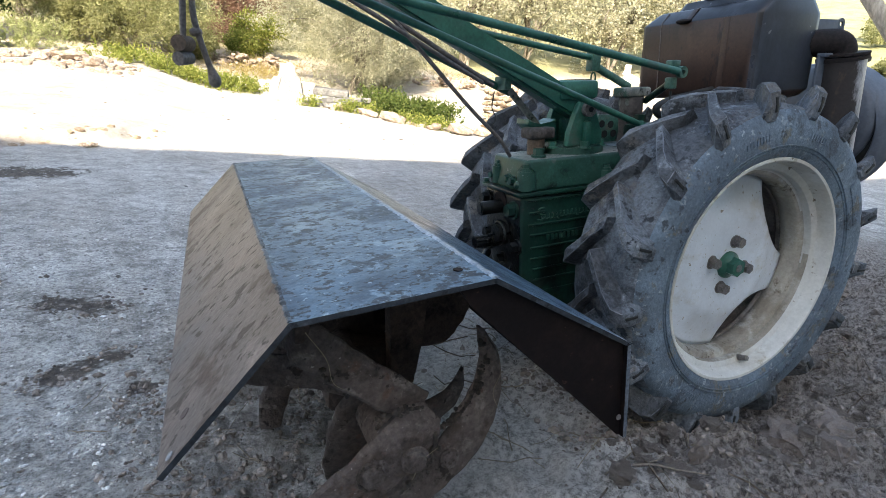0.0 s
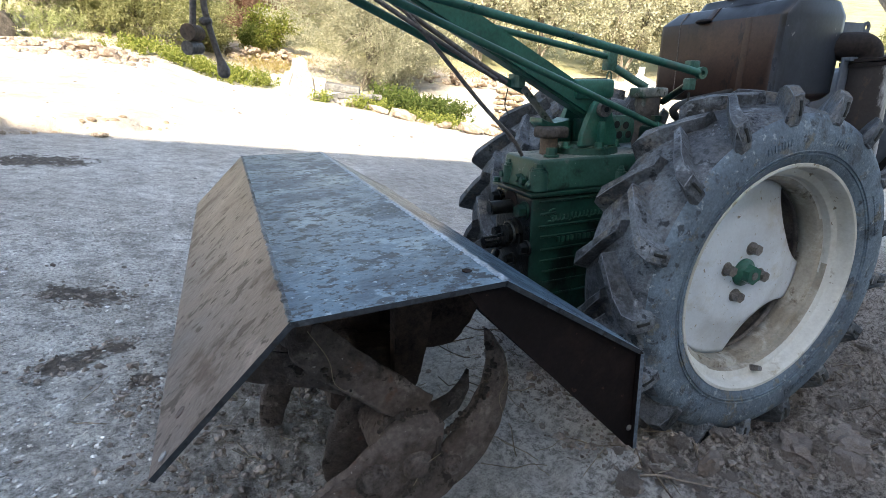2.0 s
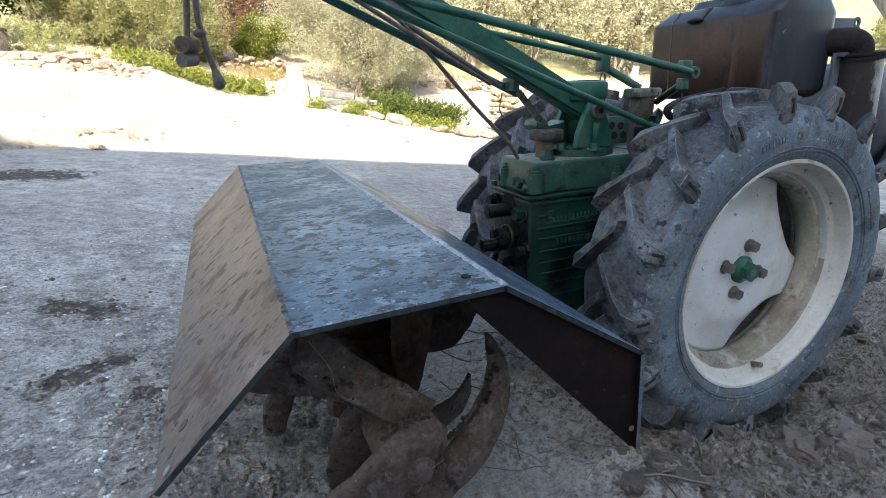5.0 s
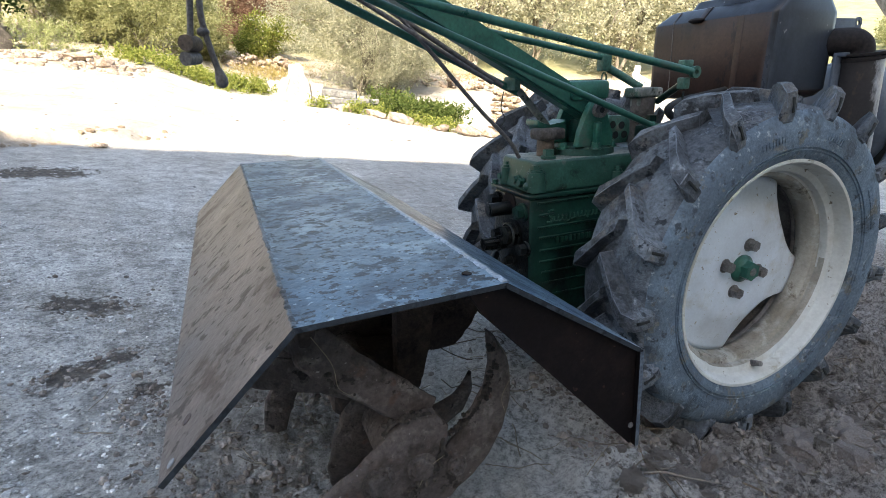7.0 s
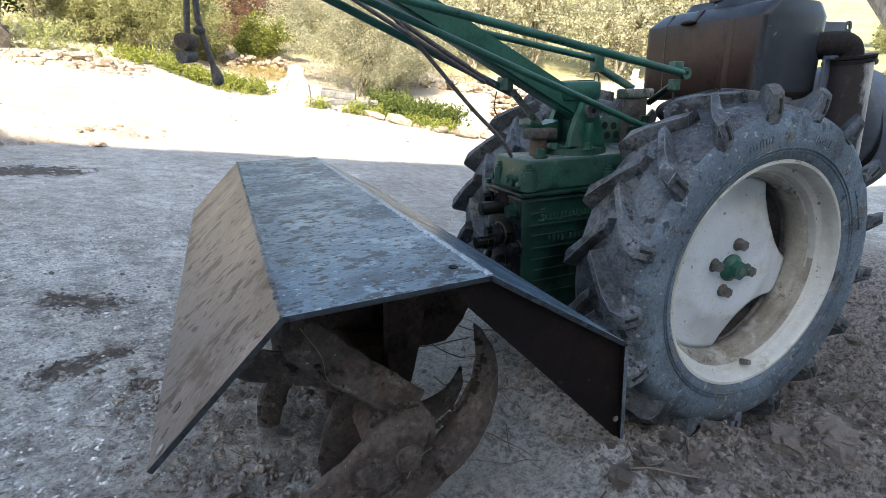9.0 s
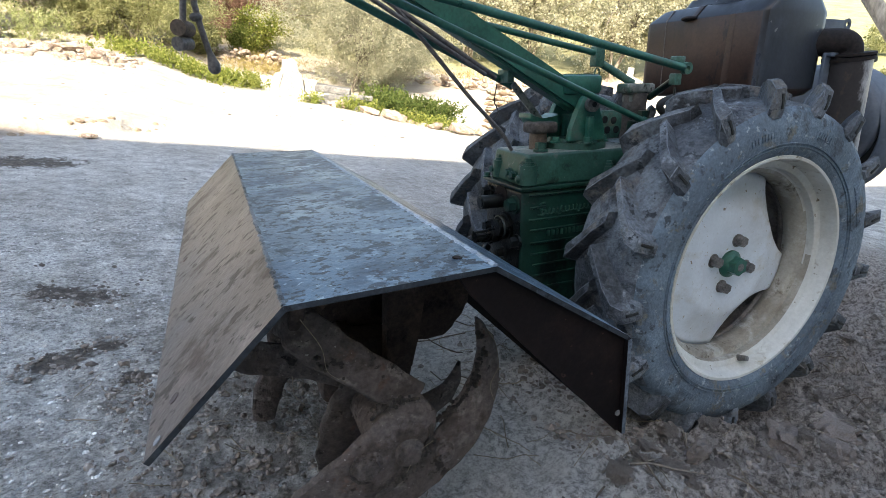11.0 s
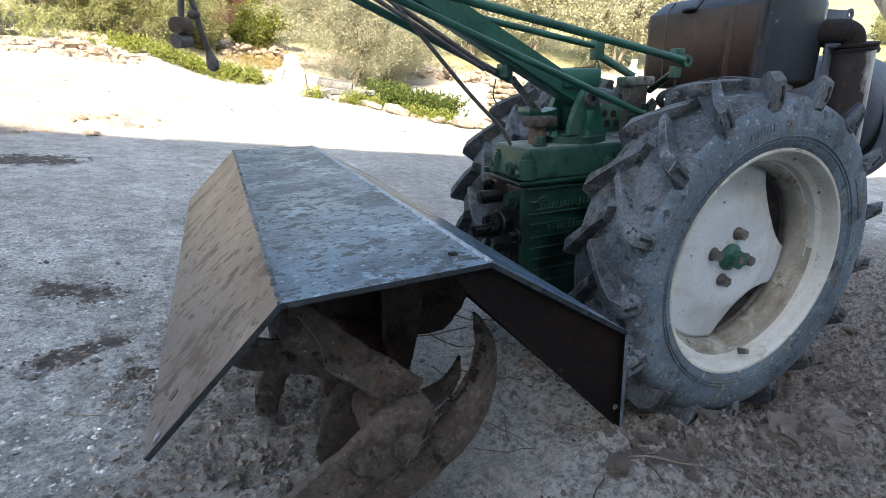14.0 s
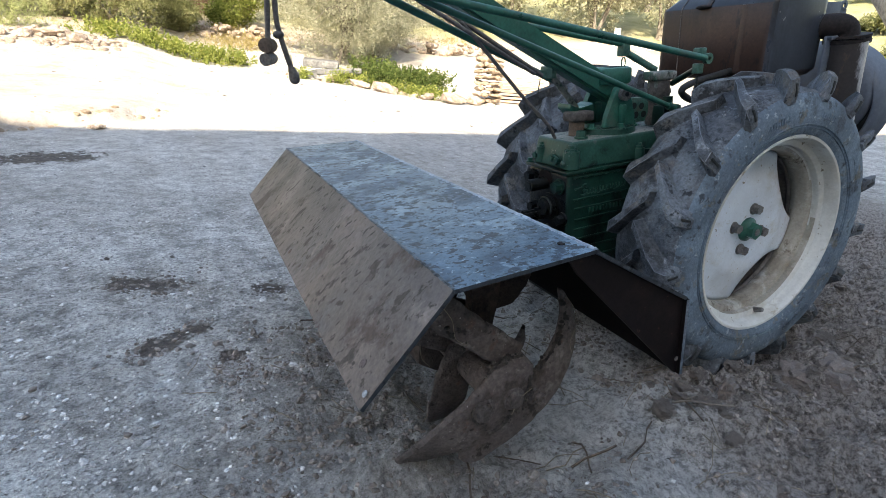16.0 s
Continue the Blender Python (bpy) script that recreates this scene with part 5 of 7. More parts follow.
prism(bm, [(-0.150, 0.216), (-0.148, 0.258), (-0.140, 0.270), (-0.104, 0.268), (-0.092, 0.258), (-0.090, 0.235), (-0.098, 0.216)], 0.444, 0.452, 0.0015)
sector = part("notched_plate", bm, GREEN_LIGHT, bracket)
# holes are dark discs on the plate, standing for shade inside
for u, w in ((-0.134, 0.252), (-0.112, 0.250), (-0.126, 0.232), (-0.104, 0.232)):
    bm = bmesh.new()
    cyl(bm, (u, 0.4434, w), (u, 0.4445, w), 0.0072, seg=16)
    part("hole", bm, ENGINE, sector)
for an in (200, 262, 318, 20, 90):
    bm = bmesh.new()
    hexbolt(bm, (-0.186 + 0.059 * math.cos(radians(an)), 0.476 + 0.059 * math.sin(radians(an)), 0.212), (0, 0, 1), 0.0085, 0.012)
    part("bolt", bm, GREEN, bracket)

# steering column, sloping up towards the handles
COL_A, COL_B = Vector((-0.176, 0.466, 0.280)), Vector((-0.96, 0.466, 0.694))
d = (COL_B - COL_A).normalized()
up = Vector((-d.z, 0, d.x)) * -1
if up.z < 0:
    up = -up
bm = bmesh.new()
rings = []
for f, hgt, wid in ((0.0, 0.042, 0.040), (0.12, 0.043, 0.040), (0.5, 0.042, 0.036), (1.0, 0.042, 0.034)):
    p = COL_A.lerp(COL_B, f)
    rings.append([bm.verts.new(p + up * sz * hgt / 2 + Vector((0, sy * wid / 2, 0))) for sy, sz in ((-1, -1), (1, -1), (1, 1), (-1, 1))])
for a, b in zip(rings, rings[1:]):
    for i in range(4):
        bm.faces.new((a[i], a[(i + 1) % 4], b[(i + 1) % 4], b[i]))
bm.faces.new(rings[0]), bm.faces.new(rings[-1])
bmesh.ops.bevel(bm, geom=list(bm.edges), offset=0.005, segments=2, affect="EDGES")
column = part("steering_column", bm, GREEN, tractor, "green box-section steering column")
bm = bmesh.new()
box(bm, (-0.236, 0.438, 0.300), (-0.150, 0.500, 0.336), 0.008, 2, None)
part("column_foot", bm, GREEN, column)
# dark slab laid on the foot for the shade in its opening
bm = bmesh.new()
box(bm, (-0.208, 0.446, 0.334), (-0.164, 0.490, 0.3372), 0.001)
part("opening", bm, ENGINE, column)
# handle bars above, with a hanging clutch lever
bm = bmesh.new()
tube(bm, curve_pts([(-0.93, 0.466, 0.70), (-0.955, 0.56, 0.715), (-0.99, 0.66, 0.72), (-1.16, 0.70, 0.76)], 6), 0.014, 12)
tube(bm, curve_pts([(-0.93, 0.466, 0.70), (-0.955, 0.37, 0.715), (-0.99, 0.29, 0.72), (-1.16, 0.26, 0.76)], 6), 0.014, 12)
part("handlebar", bm, GREEN_DARK, column)

# linkage rods
def rod(name, a, b, r, mat, parent=column, seg=10, sag=0.0, label=""):
    bm = bmesh.new()
    a, b = Vector(a), Vector(b)
    pts = [a.lerp(b, k / 8) - Vector((0, 0, sag * 4 * (k / 8) * (1 - k / 8))) for k in range(9)]
    tube(bm, pts, r, seg)
    return part(name, bm, mat, parent, label)


near_rod = rod("linkage_rod", (-0.95, 0.40, 0.580), (-0.072, 0.400, 0.248), 0.0062, GREEN, label="green linkage rod")
bm = bmesh.new()
cyl(bm, (-0.080, 0.400, 0.251), (-0.064, 0.400, 0.245), 0.0085, seg=14)
cyl(bm, (-0.066, 0.392, 0.246), (-0.066, 0.425, 0.246), 0.0055, seg=12)
part("rod_end", bm, GREEN, near_rod)
upper_rod = rod("linkage_rod", (-0.95, 0.40, 0.532), (-0.046, 0.350, 0.346), 0.0068, GREEN, label="green linkage rod")
bm = bmesh.new()
lathe(bm, [(0.0045, -0.0045), (0.0105, -0.0045), (0.0105, 0.0045), (0.0045, 0.0045)], 24, closed=True)
bmesh.ops.translate(bm, vec=(-0.038, 0.350, 0.345), verts=bm.verts)
part("rod_eye", bm, GREEN_LIGHT, upper_rod)
bm = bmesh.new()
box(bm, (-0.058, 0.356, 0.350), (-0.036, 0.372, 0.366), 0.002)
box(bm, (-0.060, 0.352, 0.316), (-0.044, 0.368, 0.336), 0.002)
part("clevis", bm, GREEN_LIGHT, upper_rod)
bm = bmesh.new()
cyl(bm, (-0.050, 0.360, 0.312), (-0.050, 0.360, 0.292), 0.002, seg=8)
tube(bm, [(-0.050 + 0.006 * math.cos(k * 0.7), 0.360, 0.286 + 0.009 * math.sin(k * 0.7)) for k in range(10)], 0.0013, 6)
part("split_pin", bm, BOLT, upper_rod)
far_rod = rod("linkage_rod", (-0.40, 0.53, 0.432), (-0.093, 0.530, 0.377), 0.0062, GREEN, label="green linkage rod")
bm = bmesh.new()
box(bm, (-0.104, 0.520, 0.352), (-0.082, 0.542, 0.392), 0.003)
tube(bm, [(-0.092 + 0.006 * math.cos(k * 0.66), 0.53, 0.338 + 0.012 * math.sin(k * 0.66)) for k in range(11)], 0.0018, 6)
part("clevis", bm, GREEN_LIGHT, far_rod)
bm = bmesh.new()
for k in range(7):
    tube(bm, [(-0.090 + 0.0012 * k + (0.0028 if k % 2 else 0.0) * math.cos(a * 0.785), 0.53 + (0.0 if k % 2 else 0.0028) * math.cos(a * 0.785), 0.322 - 0.0085 * k + 0.0055 * math.sin(a * 0.785)) for a in range(9)], 0.0009, 5)
part("chain", bm, BOLT, far_rod)
rod("link_arm", (-0.086, 0.530, 0.360), (-0.020, 0.500, 0.318), 0.008, GREEN_LIGHT, far_rod)
low_rod = rod("lower_rod", (-0.95, 0.50, 0.603), (-0.312, 0.500, 0.316), 0.0070, GREEN, label="green rod")
bm = bmesh.new()
dd = (Vector((-0.250, 0.5, 0.250)) - Vector((-0.318, 0.5, 0.322))).normalized()
box(bm, (-0.048, -0.003, -0.0065), (0.048, 0.003, 0.0065), 0.0015, 2, Matrix.Translation((-0.284, 0.492, 0.286)) @ dd.to_track_quat("X", "Z").to_matrix().to_4x4())
part("flat_link", bm, GREEN_DUST, low_rod)
bm = bmesh.new()
box(bm, (-0.342, 0.466, 0.322), (-0.328, 0.506, 0.346), 0.003)
part("guide", bm, GREEN_LIGHT, low_rod)
rod("brake_cable", (-0.95, 0.452, 0.668), (-0.375, 0.452, 0.331), 0.0042, LEVER, label="brown-grey control rod")
rod("brake_cable", (-0.95, 0.436, 0.640), (-0.400, 0.442, 0.336), 0.0036, LEVER, label="brown-grey control rod")
bm = bmesh.new()
tube(bm, curve_pts([(-0.75, 0.44, 0.60), (-0.60, 0.445, 0.475), (-0.551, 0.45, 0.431), (-0.51, 0.45, 0.389), (-0.423, 0.45, 0.296), (-0.36, 0.452, 0.236), (-0.336, 0.455, 0.203)], 6), 0.0036, 8)
part("control_cable", bm, LEVER, column, "brown-grey control cable")
bm = bmesh.new()
tube(bm, curve_pts([(-0.345, 0.50, 0.32), (-0.350, 0.50, 0.29), (-0.340, 0.502, 0.27), (-0.352, 0.504, 0.25), (-0.342, 0.503, 0.24)], 5), 0.0012, 6)
part("wire", bm, BOLT, column)

# clutch fork stem in front of the column
bm = bmesh.new()
cyl(bm, (-0.052, 0.456, 0.14), (-0.052, 0.456, 0.300), 0.023, seg=24)
stem = part("fork_stem", bm, GRIME_SHADE, tractor, "greasy brown stem")
bm = bmesh.new()
box(bm, (-0.084, 0.436, 0.300), (-0.020, 0.478, 0.319), 0.005, 3)
box(bm, (-0.074, 0.442, 0.282), (-0.030, 0.472, 0.303), 0.005, 3)
part("cap", bm, GREEN_DUST, stem)
rod("link_arm", (-0.030, 0.440, 0.292), (-0.052, 0.362, 0.326), 0.0065, GREEN_DARK, stem)
bm = bmesh.new()
box(bm, (-0.085, 0.405, 0.205), (-0.030, 0.440, 0.250), 0.006)
cyl(bm, (-0.060, 0.420, 0.25), (-0.060, 0.420, 0.268), 0.011, seg=6)
part("lever_block", bm, GREEN_DARK, stem)
bm = bmesh.new()
box(bm, (-0.08, 0.40, 0.17), (0.10, 0.53, 0.205), 0.01)
part("clutch_cover", bm, GREEN_DARK, tractor)

# engine, tank, air cleaner
bm = bmesh.new()
box(bm, (0.06, 0.37, -0.05), (0.34, 0.58, 0.19), 0.02)
engine = part("engine", bm, ENGINE, tractor, "greasy dark engine block with cooling fins")
for k in range(6):
    bm = bmesh.new()
    box(bm, (0.13, 0.34, 0.06 + 0.022 * k), (0.33, 0.59, 0.066 + 0.022 * k), 0.002)
    part("cooling_fin", bm, ENGINE, engine)
bm = bmesh.new()
box(bm, (0.18, 0.40, 0.180), (0.31, 0.56, 0.296), 0.01)
part("tank_cradle", bm, ENGINE, engine)


def tank_ring(z, inset):
    """A rectangle with chamfered corners, drawn in by inset."""
    x0, x1, y0, y1 = 0.128 + inset, 0.322 - inset, 0.334 + max(0.0, inset - 0.030) if z > 0.4 else 0.334 + inset, 0.640 - inset
    out = []
    for cx, cy, r, start in ((x0, y0, 0.021, 180), (x1, y0, 0.030, 270), (x1, y1, 0.030, 0), (x0, y1, 0.021, 90)):
        px, py = cx + (r if cx < 0.2 else -r), cy + (r if cy < 0.5 else -r)
        out += [(px + r * math.cos(radians(start + a)), py + r * math.sin(radians(start + a)), z) for a in (0, 30, 60, 90)]
    return out


# pressed tank: sharp shoulder, sloping top edge, raised crown
bm = bmesh.new()
rings = [[bm.verts.new(p) for p in tank_ring(z, i)] for z, i in ((0.288, 0.022), (0.293, 0.010), (0.306, 0.0), (0.4470, 0.0), (0.4500, 0.0015), (0.4720, 0.0230), (0.4745, 0.0290), (0.4760, 0.050), (0.4785, 0.053), (0.4930, 0.060), (0.4950, 0.068))]
for a, b in zip(rings, rings[1:]):
    for k in range(len(a)):
        bm.faces.new((a[k], a[(k + 1) % len(a)], b[(k + 1) % len(a)], b[k]))
bm.faces.new(rings[0][::-1])
bm.faces.new(rings[-1])
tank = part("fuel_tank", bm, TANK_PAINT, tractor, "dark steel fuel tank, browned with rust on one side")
tank.data.materials.append(TANK_RUST)
tank.data.materials.append(TANK_SKYLIT)
# browned side takes rust; the side facing -y takes the skylit copy
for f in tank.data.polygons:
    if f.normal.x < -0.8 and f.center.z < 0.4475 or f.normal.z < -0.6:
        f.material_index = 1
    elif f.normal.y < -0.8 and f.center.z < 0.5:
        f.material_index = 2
bm = bmesh.new()
tube(bm, [(0.1278, 0.5700, 0.304), (0.1278, 0.5720, 0.380), (0.1278, 0.5745, 0.447), (0.1292, 0.5750, 0.4500), (0.1505, 0.5760, 0.4722)], 0.0012, 6)
part("seam", bm, LEVER, tank)
bm = bmesh.new()
prism(bm, [(0.1274, 0.306), (0.1274, 0.4470), (0.1300, 0.4470), (0.1300, 0.306)], 0.398, 0.412, 0.0004)
part("rib", bm, TANK_RUST, tank)
bm = bmesh.new()
bmesh.ops.create_uvsphere(bm, u_segments=20, v_segments=10, radius=0.013, matrix=Matrix.Translation((0.128, 0.512, 0.4495)) @ Matrix.Diagonal((0.9, 1.55, 0.42, 1)))
part("boss", bm, ELBOW, tank)
bm = bmesh.new()
prism(bm, [(0.1271, 0.447), (0.1288, 0.4516), (0.1504, 0.4738), (0.1700, 0.4772), (0.1700, 0.475), (0.1500, 0.471), (0.1300, 0.449)], 0.495, 0.509, 0.0004)
part("strap", bm, TANK_RUST, tank, "rusty strap over the shoulder")
bm = bmesh.new()
cyl(bm, (0.22, 0.50, 0.493), (0.22, 0.50, 0.530), 0.036, seg=32)
cyl(bm, (0.22, 0.50, 0.530), (0.22, 0.50, 0.548), 0.042, 0.038, seg=32)
part("filler_cap", bm, TANK_PAINT, tank)
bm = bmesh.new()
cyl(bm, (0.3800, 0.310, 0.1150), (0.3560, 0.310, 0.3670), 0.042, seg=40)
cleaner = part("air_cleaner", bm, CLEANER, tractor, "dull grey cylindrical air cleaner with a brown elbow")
bm = bmesh.new()
cyl(bm, (0.3570, 0.310, 0.3600), (0.3560, 0.310, 0.3670), 0.0450, seg=40)
cyl(bm, (0.3560, 0.310, 0.3690), (0.3555, 0.310, 0.3740), 0.0455, seg=40)
part("clamp_ring", bm, ELBOW, cleaner)
bm = bmesh.new()
tube(bm, curve_pts([(0.3500, 0.310, 0.3700), (0.3490, 0.311, 0.3800), (0.3440, 0.314, 0.3890), (0.3320, 0.322, 0.3940), (0.3100, 0.345, 0.3940), (0.2900, 0.372, 0.3930)], 7), 0.0265, 24)
part("intake_elbow", bm, ELBOW, cleaner, "rusty brown intake elbow")
bm = bmesh.new()
box(bm, (0.2960, 0.318, 0.2650), (0.3200, 0.324, 0.3720), 0.002)
part("cleaner_bracket", bm, COWL_PAINT, cleaner)
bm = bmesh.new()
box(bm, (0.2980, 0.308, 0.3660), (0.3220, 0.326, 0.3740), 0.002)
part("bracket_foot", bm, COWL_PAINT, cleaner)
bm = bmesh.new()
hexbolt(bm, (0.3960, 0.292, 0.3610), (0, -1, 0), 0.006, 0.012)
part("bolt", bm, BOLT, cleaner)
bm = bmesh.new()
box(bm, (0.392, 0.400, 0.392), (0.474, 0.404, 0.448), 0.001)
box(bm, (0.470, 0.400, 0.392), (0.498, 0.404, 0.431), 0.001)
guard = part("guard_plate", bm, COWL_PAINT, engine)
bm = bmesh.new()
lathe(bm, [(0.0055, -0.002), (0.0125, -0.002), (0.0125, 0.002), (0.0055, 0.002)], 20, closed=True)
bmesh.ops.translate(bm, vec=(0.4840, 0.402, 0.4390), verts=bm.verts)
part("eyelet", bm, COWL_PAINT, guard)
# fan cowl: an open drum at the front of the engine
bm = bmesh.new()
lathe(bm, [(0.150, 0.0), (0.158, 0.02), (0.160, 0.075), (0.135, 0.095), (0.05, 0.10)], 64)
bmesh.ops.transform(bm, matrix=Matrix.Translation((0.520, 0.455, 0.200)) @ Matrix.Rotation(radians(-90), 4, "Z"), verts=bm.verts)
cowl = thick(part("fan_cowl", bm, COWL_PAINT, tractor, "slate grey round fan cowl"), 0.003)
# dark disc added to fill the drum's mouth with shade
bm = bmesh.new()
cyl(bm, (0.530, 0.455, 0.200), (0.540, 0.455, 0.200), 0.150, seg=48)
part("fan", bm, ENGINE, cowl)
bm = bmesh.new()
lathe(bm, [(0.001, -0.014), (0.06, -0.012), (0.118, -0.004), (0.128, 0.006), (0.130, 0.02)], 56)
bmesh.ops.transform(bm, matrix=Matrix.Translation((0.512, 0.440, 0.226)) @ Matrix.Rotation(radians(-90), 4, "Z"), verts=bm.verts)
part("cover", bm, COWL_PAINT, cowl, "slate grey domed cover")
# fuel hose
bm = bmesh.new()
tube(bm, curve_pts([(0.14, 0.42, 0.310), (0.07, 0.42, 0.300), (0.022, 0.42, 0.293), (-0.012, 0.42, 0.284), (-0.020, 0.42, 0.274), (-0.006, 0.42, 0.262), (0.022, 0.42, 0.253), (0.058, 0.42, 0.262), (0.10, 0.43, 0.24)], 7), 0.0075, 12)
part("fuel_hose", bm, RUBBER_HOSE, tractor, "black fuel hose")

# clutch lever and cables hanging from the handle bar
M = pose(0.82, 0, 0.342, 0, -7.2, 0).inverted()
W = lambda *p: M @ Vector(p)
bm = bmesh.new()
tube(bm, curve_pts([W(-0.080, 0.615, 1.00), W(-0.086, 0.615, 0.80), W(-0.086, 0.615, 0.72), W(-0.087, 0.613, 0.650)], 6), 0.0050, 10)
lever = part("clutch_lever", bm, LEVER, column, "brown-grey hanging clutch lever with a bulbous end")
bm = bmesh.new()
tube(bm, curve_pts([W(-0.062, 0.615, 1.00), W(-0.073, 0.615, 0.80), W(-0.072, 0.615, 0.70), W(-0.066, 0.615, 0.664), W(-0.054, 0.615, 0.625), W(-0.045, 0.615, 0.600)], 6), 0.0050, 10)
part("lever_arm", bm, LEVER, lever)
bm = bmesh.new()
cyl(bm, W(-0.047, 0.615, 0.606), W(-0.041, 0.615, 0.588), 0.006, 0.0105, seg=16)
bmesh.ops.create_uvsphere(bm, u_segments=16, v_segments=8, radius=0.0102, matrix=Matrix.Translation(W(-0.041, 0.615, 0.586)))
part("bulb", bm, LEVER, lever)
bm = bmesh.new()
bmesh.ops.create_icosphere(bm, subdivisions=2, radius=0.0105, matrix=Matrix.Translation(W(-0.068, 0.615, 0.661)) @ Matrix.Diagonal((1.0, 0.8, 0.72, 1)))
part("knuckle", bm, LEVER, lever)
bm = bmesh.new()
cyl(bm, W(-0.094, 0.598, 0.640), W(-0.080, 0.630, 0.642), 0.0125, seg=24)
part("roller", bm, BROWN_IRON, lever)
bm = bmesh.new()
cyl(bm, W(-0.095, 0.600, 0.616), W(-0.078, 0.625, 0.620), 0.0110, 0.0100, seg=20)
part("roller", bm, LEVER, lever)
bm = bmesh.new()
tube(bm, curve_pts([W(-0.10, 0.615, 1.0), W(-0.062, 0.615, 0.80), W(-0.050, 0.615, 0.742), W(-0.036, 0.615, 0.730), W(-0.026, 0.615, 0.742), W(-0.028, 0.615, 0.77), W(-0.045, 0.615, 0.86)], 6), 0.0048, 10)
part("cable_loop", bm, RUBBER_HOSE, lever)

# ---- stones ----
def stone_mesh(name, seed, mat, flat=0.7, sub=2):
    bm = bmesh.new()
    bmesh.ops.create_icosphere(bm, subdivisions=sub, radius=0.5)
    off = Vector((seed * 3.1, seed * 1.7, seed * 0.9))
    for v in bm.verts:
        d = v.co.normalized()
        k = 1 + 0.45 * noise.noise(d * 1.3 + off) + 0.22 * noise.noise(d * 3.1 + off)
        v.co = Vector((d.x, d.y, d.z * flat)) * 0.5 * k
        v.co = Vector([math.copysign(min(abs(c), 0.40 + 0.05 * math.sin(seed + i)), c) for i, c in enumerate(v.co)])
    return finish(name, bm, mat)


STONES = [stone_mesh("stone", k + 1, STONE, 0.6 + 0.1 * (k % 4)) for k in range(8)]
EARTHY = material("sunlit broken stone", [(0.20, 0.145, 0.11), (0.35, 0.275, 0.22), (0.54, 0.475, 0.415)], 7, 0.95, 0, 0.6, 50, random=0.3, bump_far=0.02, contrast=0.3)
ANGULAR = [stone_mesh("stone", k + 60, EARTHY, 0.6 + 0.1 * (k % 3), 1) for k in range(6)]
RUBBLES = [stone_mesh("stone", k + 20, RUBBLE, 0.5 + 0.1 * (k % 4), 1) for k in range(6)]
for me in ANGULAR + RUBBLES:
    me.shade_flat()
SR = random.Random(21)


def stone(parent, x, y, z, size, mesh=None, name="stone", turn=None):
    ob = new(name, mesh or SR.choice(STONES))
    ob.parent = parent
    base = parent.matrix_world.translation
    ob.matrix_basis = pose(x - base.x, y - base.y, z - base.z, SR.uniform(-15, 15), SR.uniform(-15, 15), SR.uniform(0, 360) if turn is None else turn) @ Matrix.Diagonal((*(size if isinstance(size, tuple) else (size * SR.uniform(0.8, 1.3), size * SR.uniform(0.8, 1.2), size * SR.uniform(0.7, 1.1))), 1))
    return ob


mound = root("rubble_mound", pose(-1.5, 8.0, at_ground(-1.5, 8.0)), "low sunlit mound of broken limestone rubble", "rubble")
for k in range(210):
    x = SR.uniform(-2.6, -0.85)
    y = 7.62 + SR.uniform(-0.48, 0.42)
    f = max(0.0, 1 - ((x + 1.6) / 0.75) ** 2)
    stone(mound, x, y, at_ground(x, y) + f * SR.uniform(-0.03, 0.03), SR.uniform(0.03, 0.09) + f * SR.uniform(0.02, 0.11), SR.choice(ANGULAR))
stone(mound, -1.62, 7.7, at_ground(-1.62, 7.7) + 0.05, (0.40, 0.34, 0.20), ANGULAR[0], turn=10)
stone(mound, -1.32, 7.5, at_ground(-1.32, 7.5) + 0.03, (0.30, 0.26, 0.20), ANGULAR[2], turn=60)
# the boulder's shade is put into its rock colour
boulder = new("boulder", stone_mesh("boulder", 91, SHADED_ROCK, 0.9, 3))
boulder.matrix_world = pose(-2.74, 8.35, at_ground(-2.74, 8.35) + 0.10, 8, 5, 30) @ Matrix.Diagonal((0.62, 0.55, 0.64, 1))
tagged(boulder, "boulder at the foot of the tree, coloured dark for shade", "stone")
ledge = root("rubble_ledge", pose(-0.9, 3.42, at_ground(-0.9, 3.42)), "broken stony edge of the bank", "rubble")
for k in range(60):
    x = SR.uniform(-1.9, -0.35)
    y = 4.26 + 0.75 * x + SR.uniform(-0.10, 0.10)
    stone(ledge, x, y, at_ground(x, y), 0.015 + 0.075 * SR.random() ** 2, SR.choice(RUBBLES))
stone(ledge, -0.74, 3.50, at_ground(-0.74, 3.50) + 0.01, (0.14, 0.10, 0.08), ANGULAR[3])
border = root("stone_border", pose(2.2, 6.6, at_ground(2.2, 6.6)), "loose border of sunlit field stones", "stones")
for k in range(60):
    f = SR.random()
    x, y = 1.0 + 2.6 * f + SR.uniform(-0.1, 0.1), 7.55 - 1.55 * f + SR.uniform(-0.22, 0.22)
    stone(border, x, y, at_ground(x, y), SR.uniform(0.05, 0.18), SR.choice(ANGULAR))
for x, y, sz in ((2.25, 6.52, (0.50, 0.30, 0.24)), (1.98, 6.78, (0.36, 0.26, 0.2)), (3.02, 5.93, (0.42, 0.32, 0.24)), (3.35, 5.95, (0.30, 0.28, 0.2)), (2.75, 6.2, (0.3, 0.2, 0.16)), (1.62, 7.1, (0.36, 0.25, 0.2))):
    stone(border, x, y, at_ground(x, y) + sz[2] * 0.25, sz, SR.choice(ANGULAR), turn=SR.uniform(-25, 5))
bm = bmesh.new()
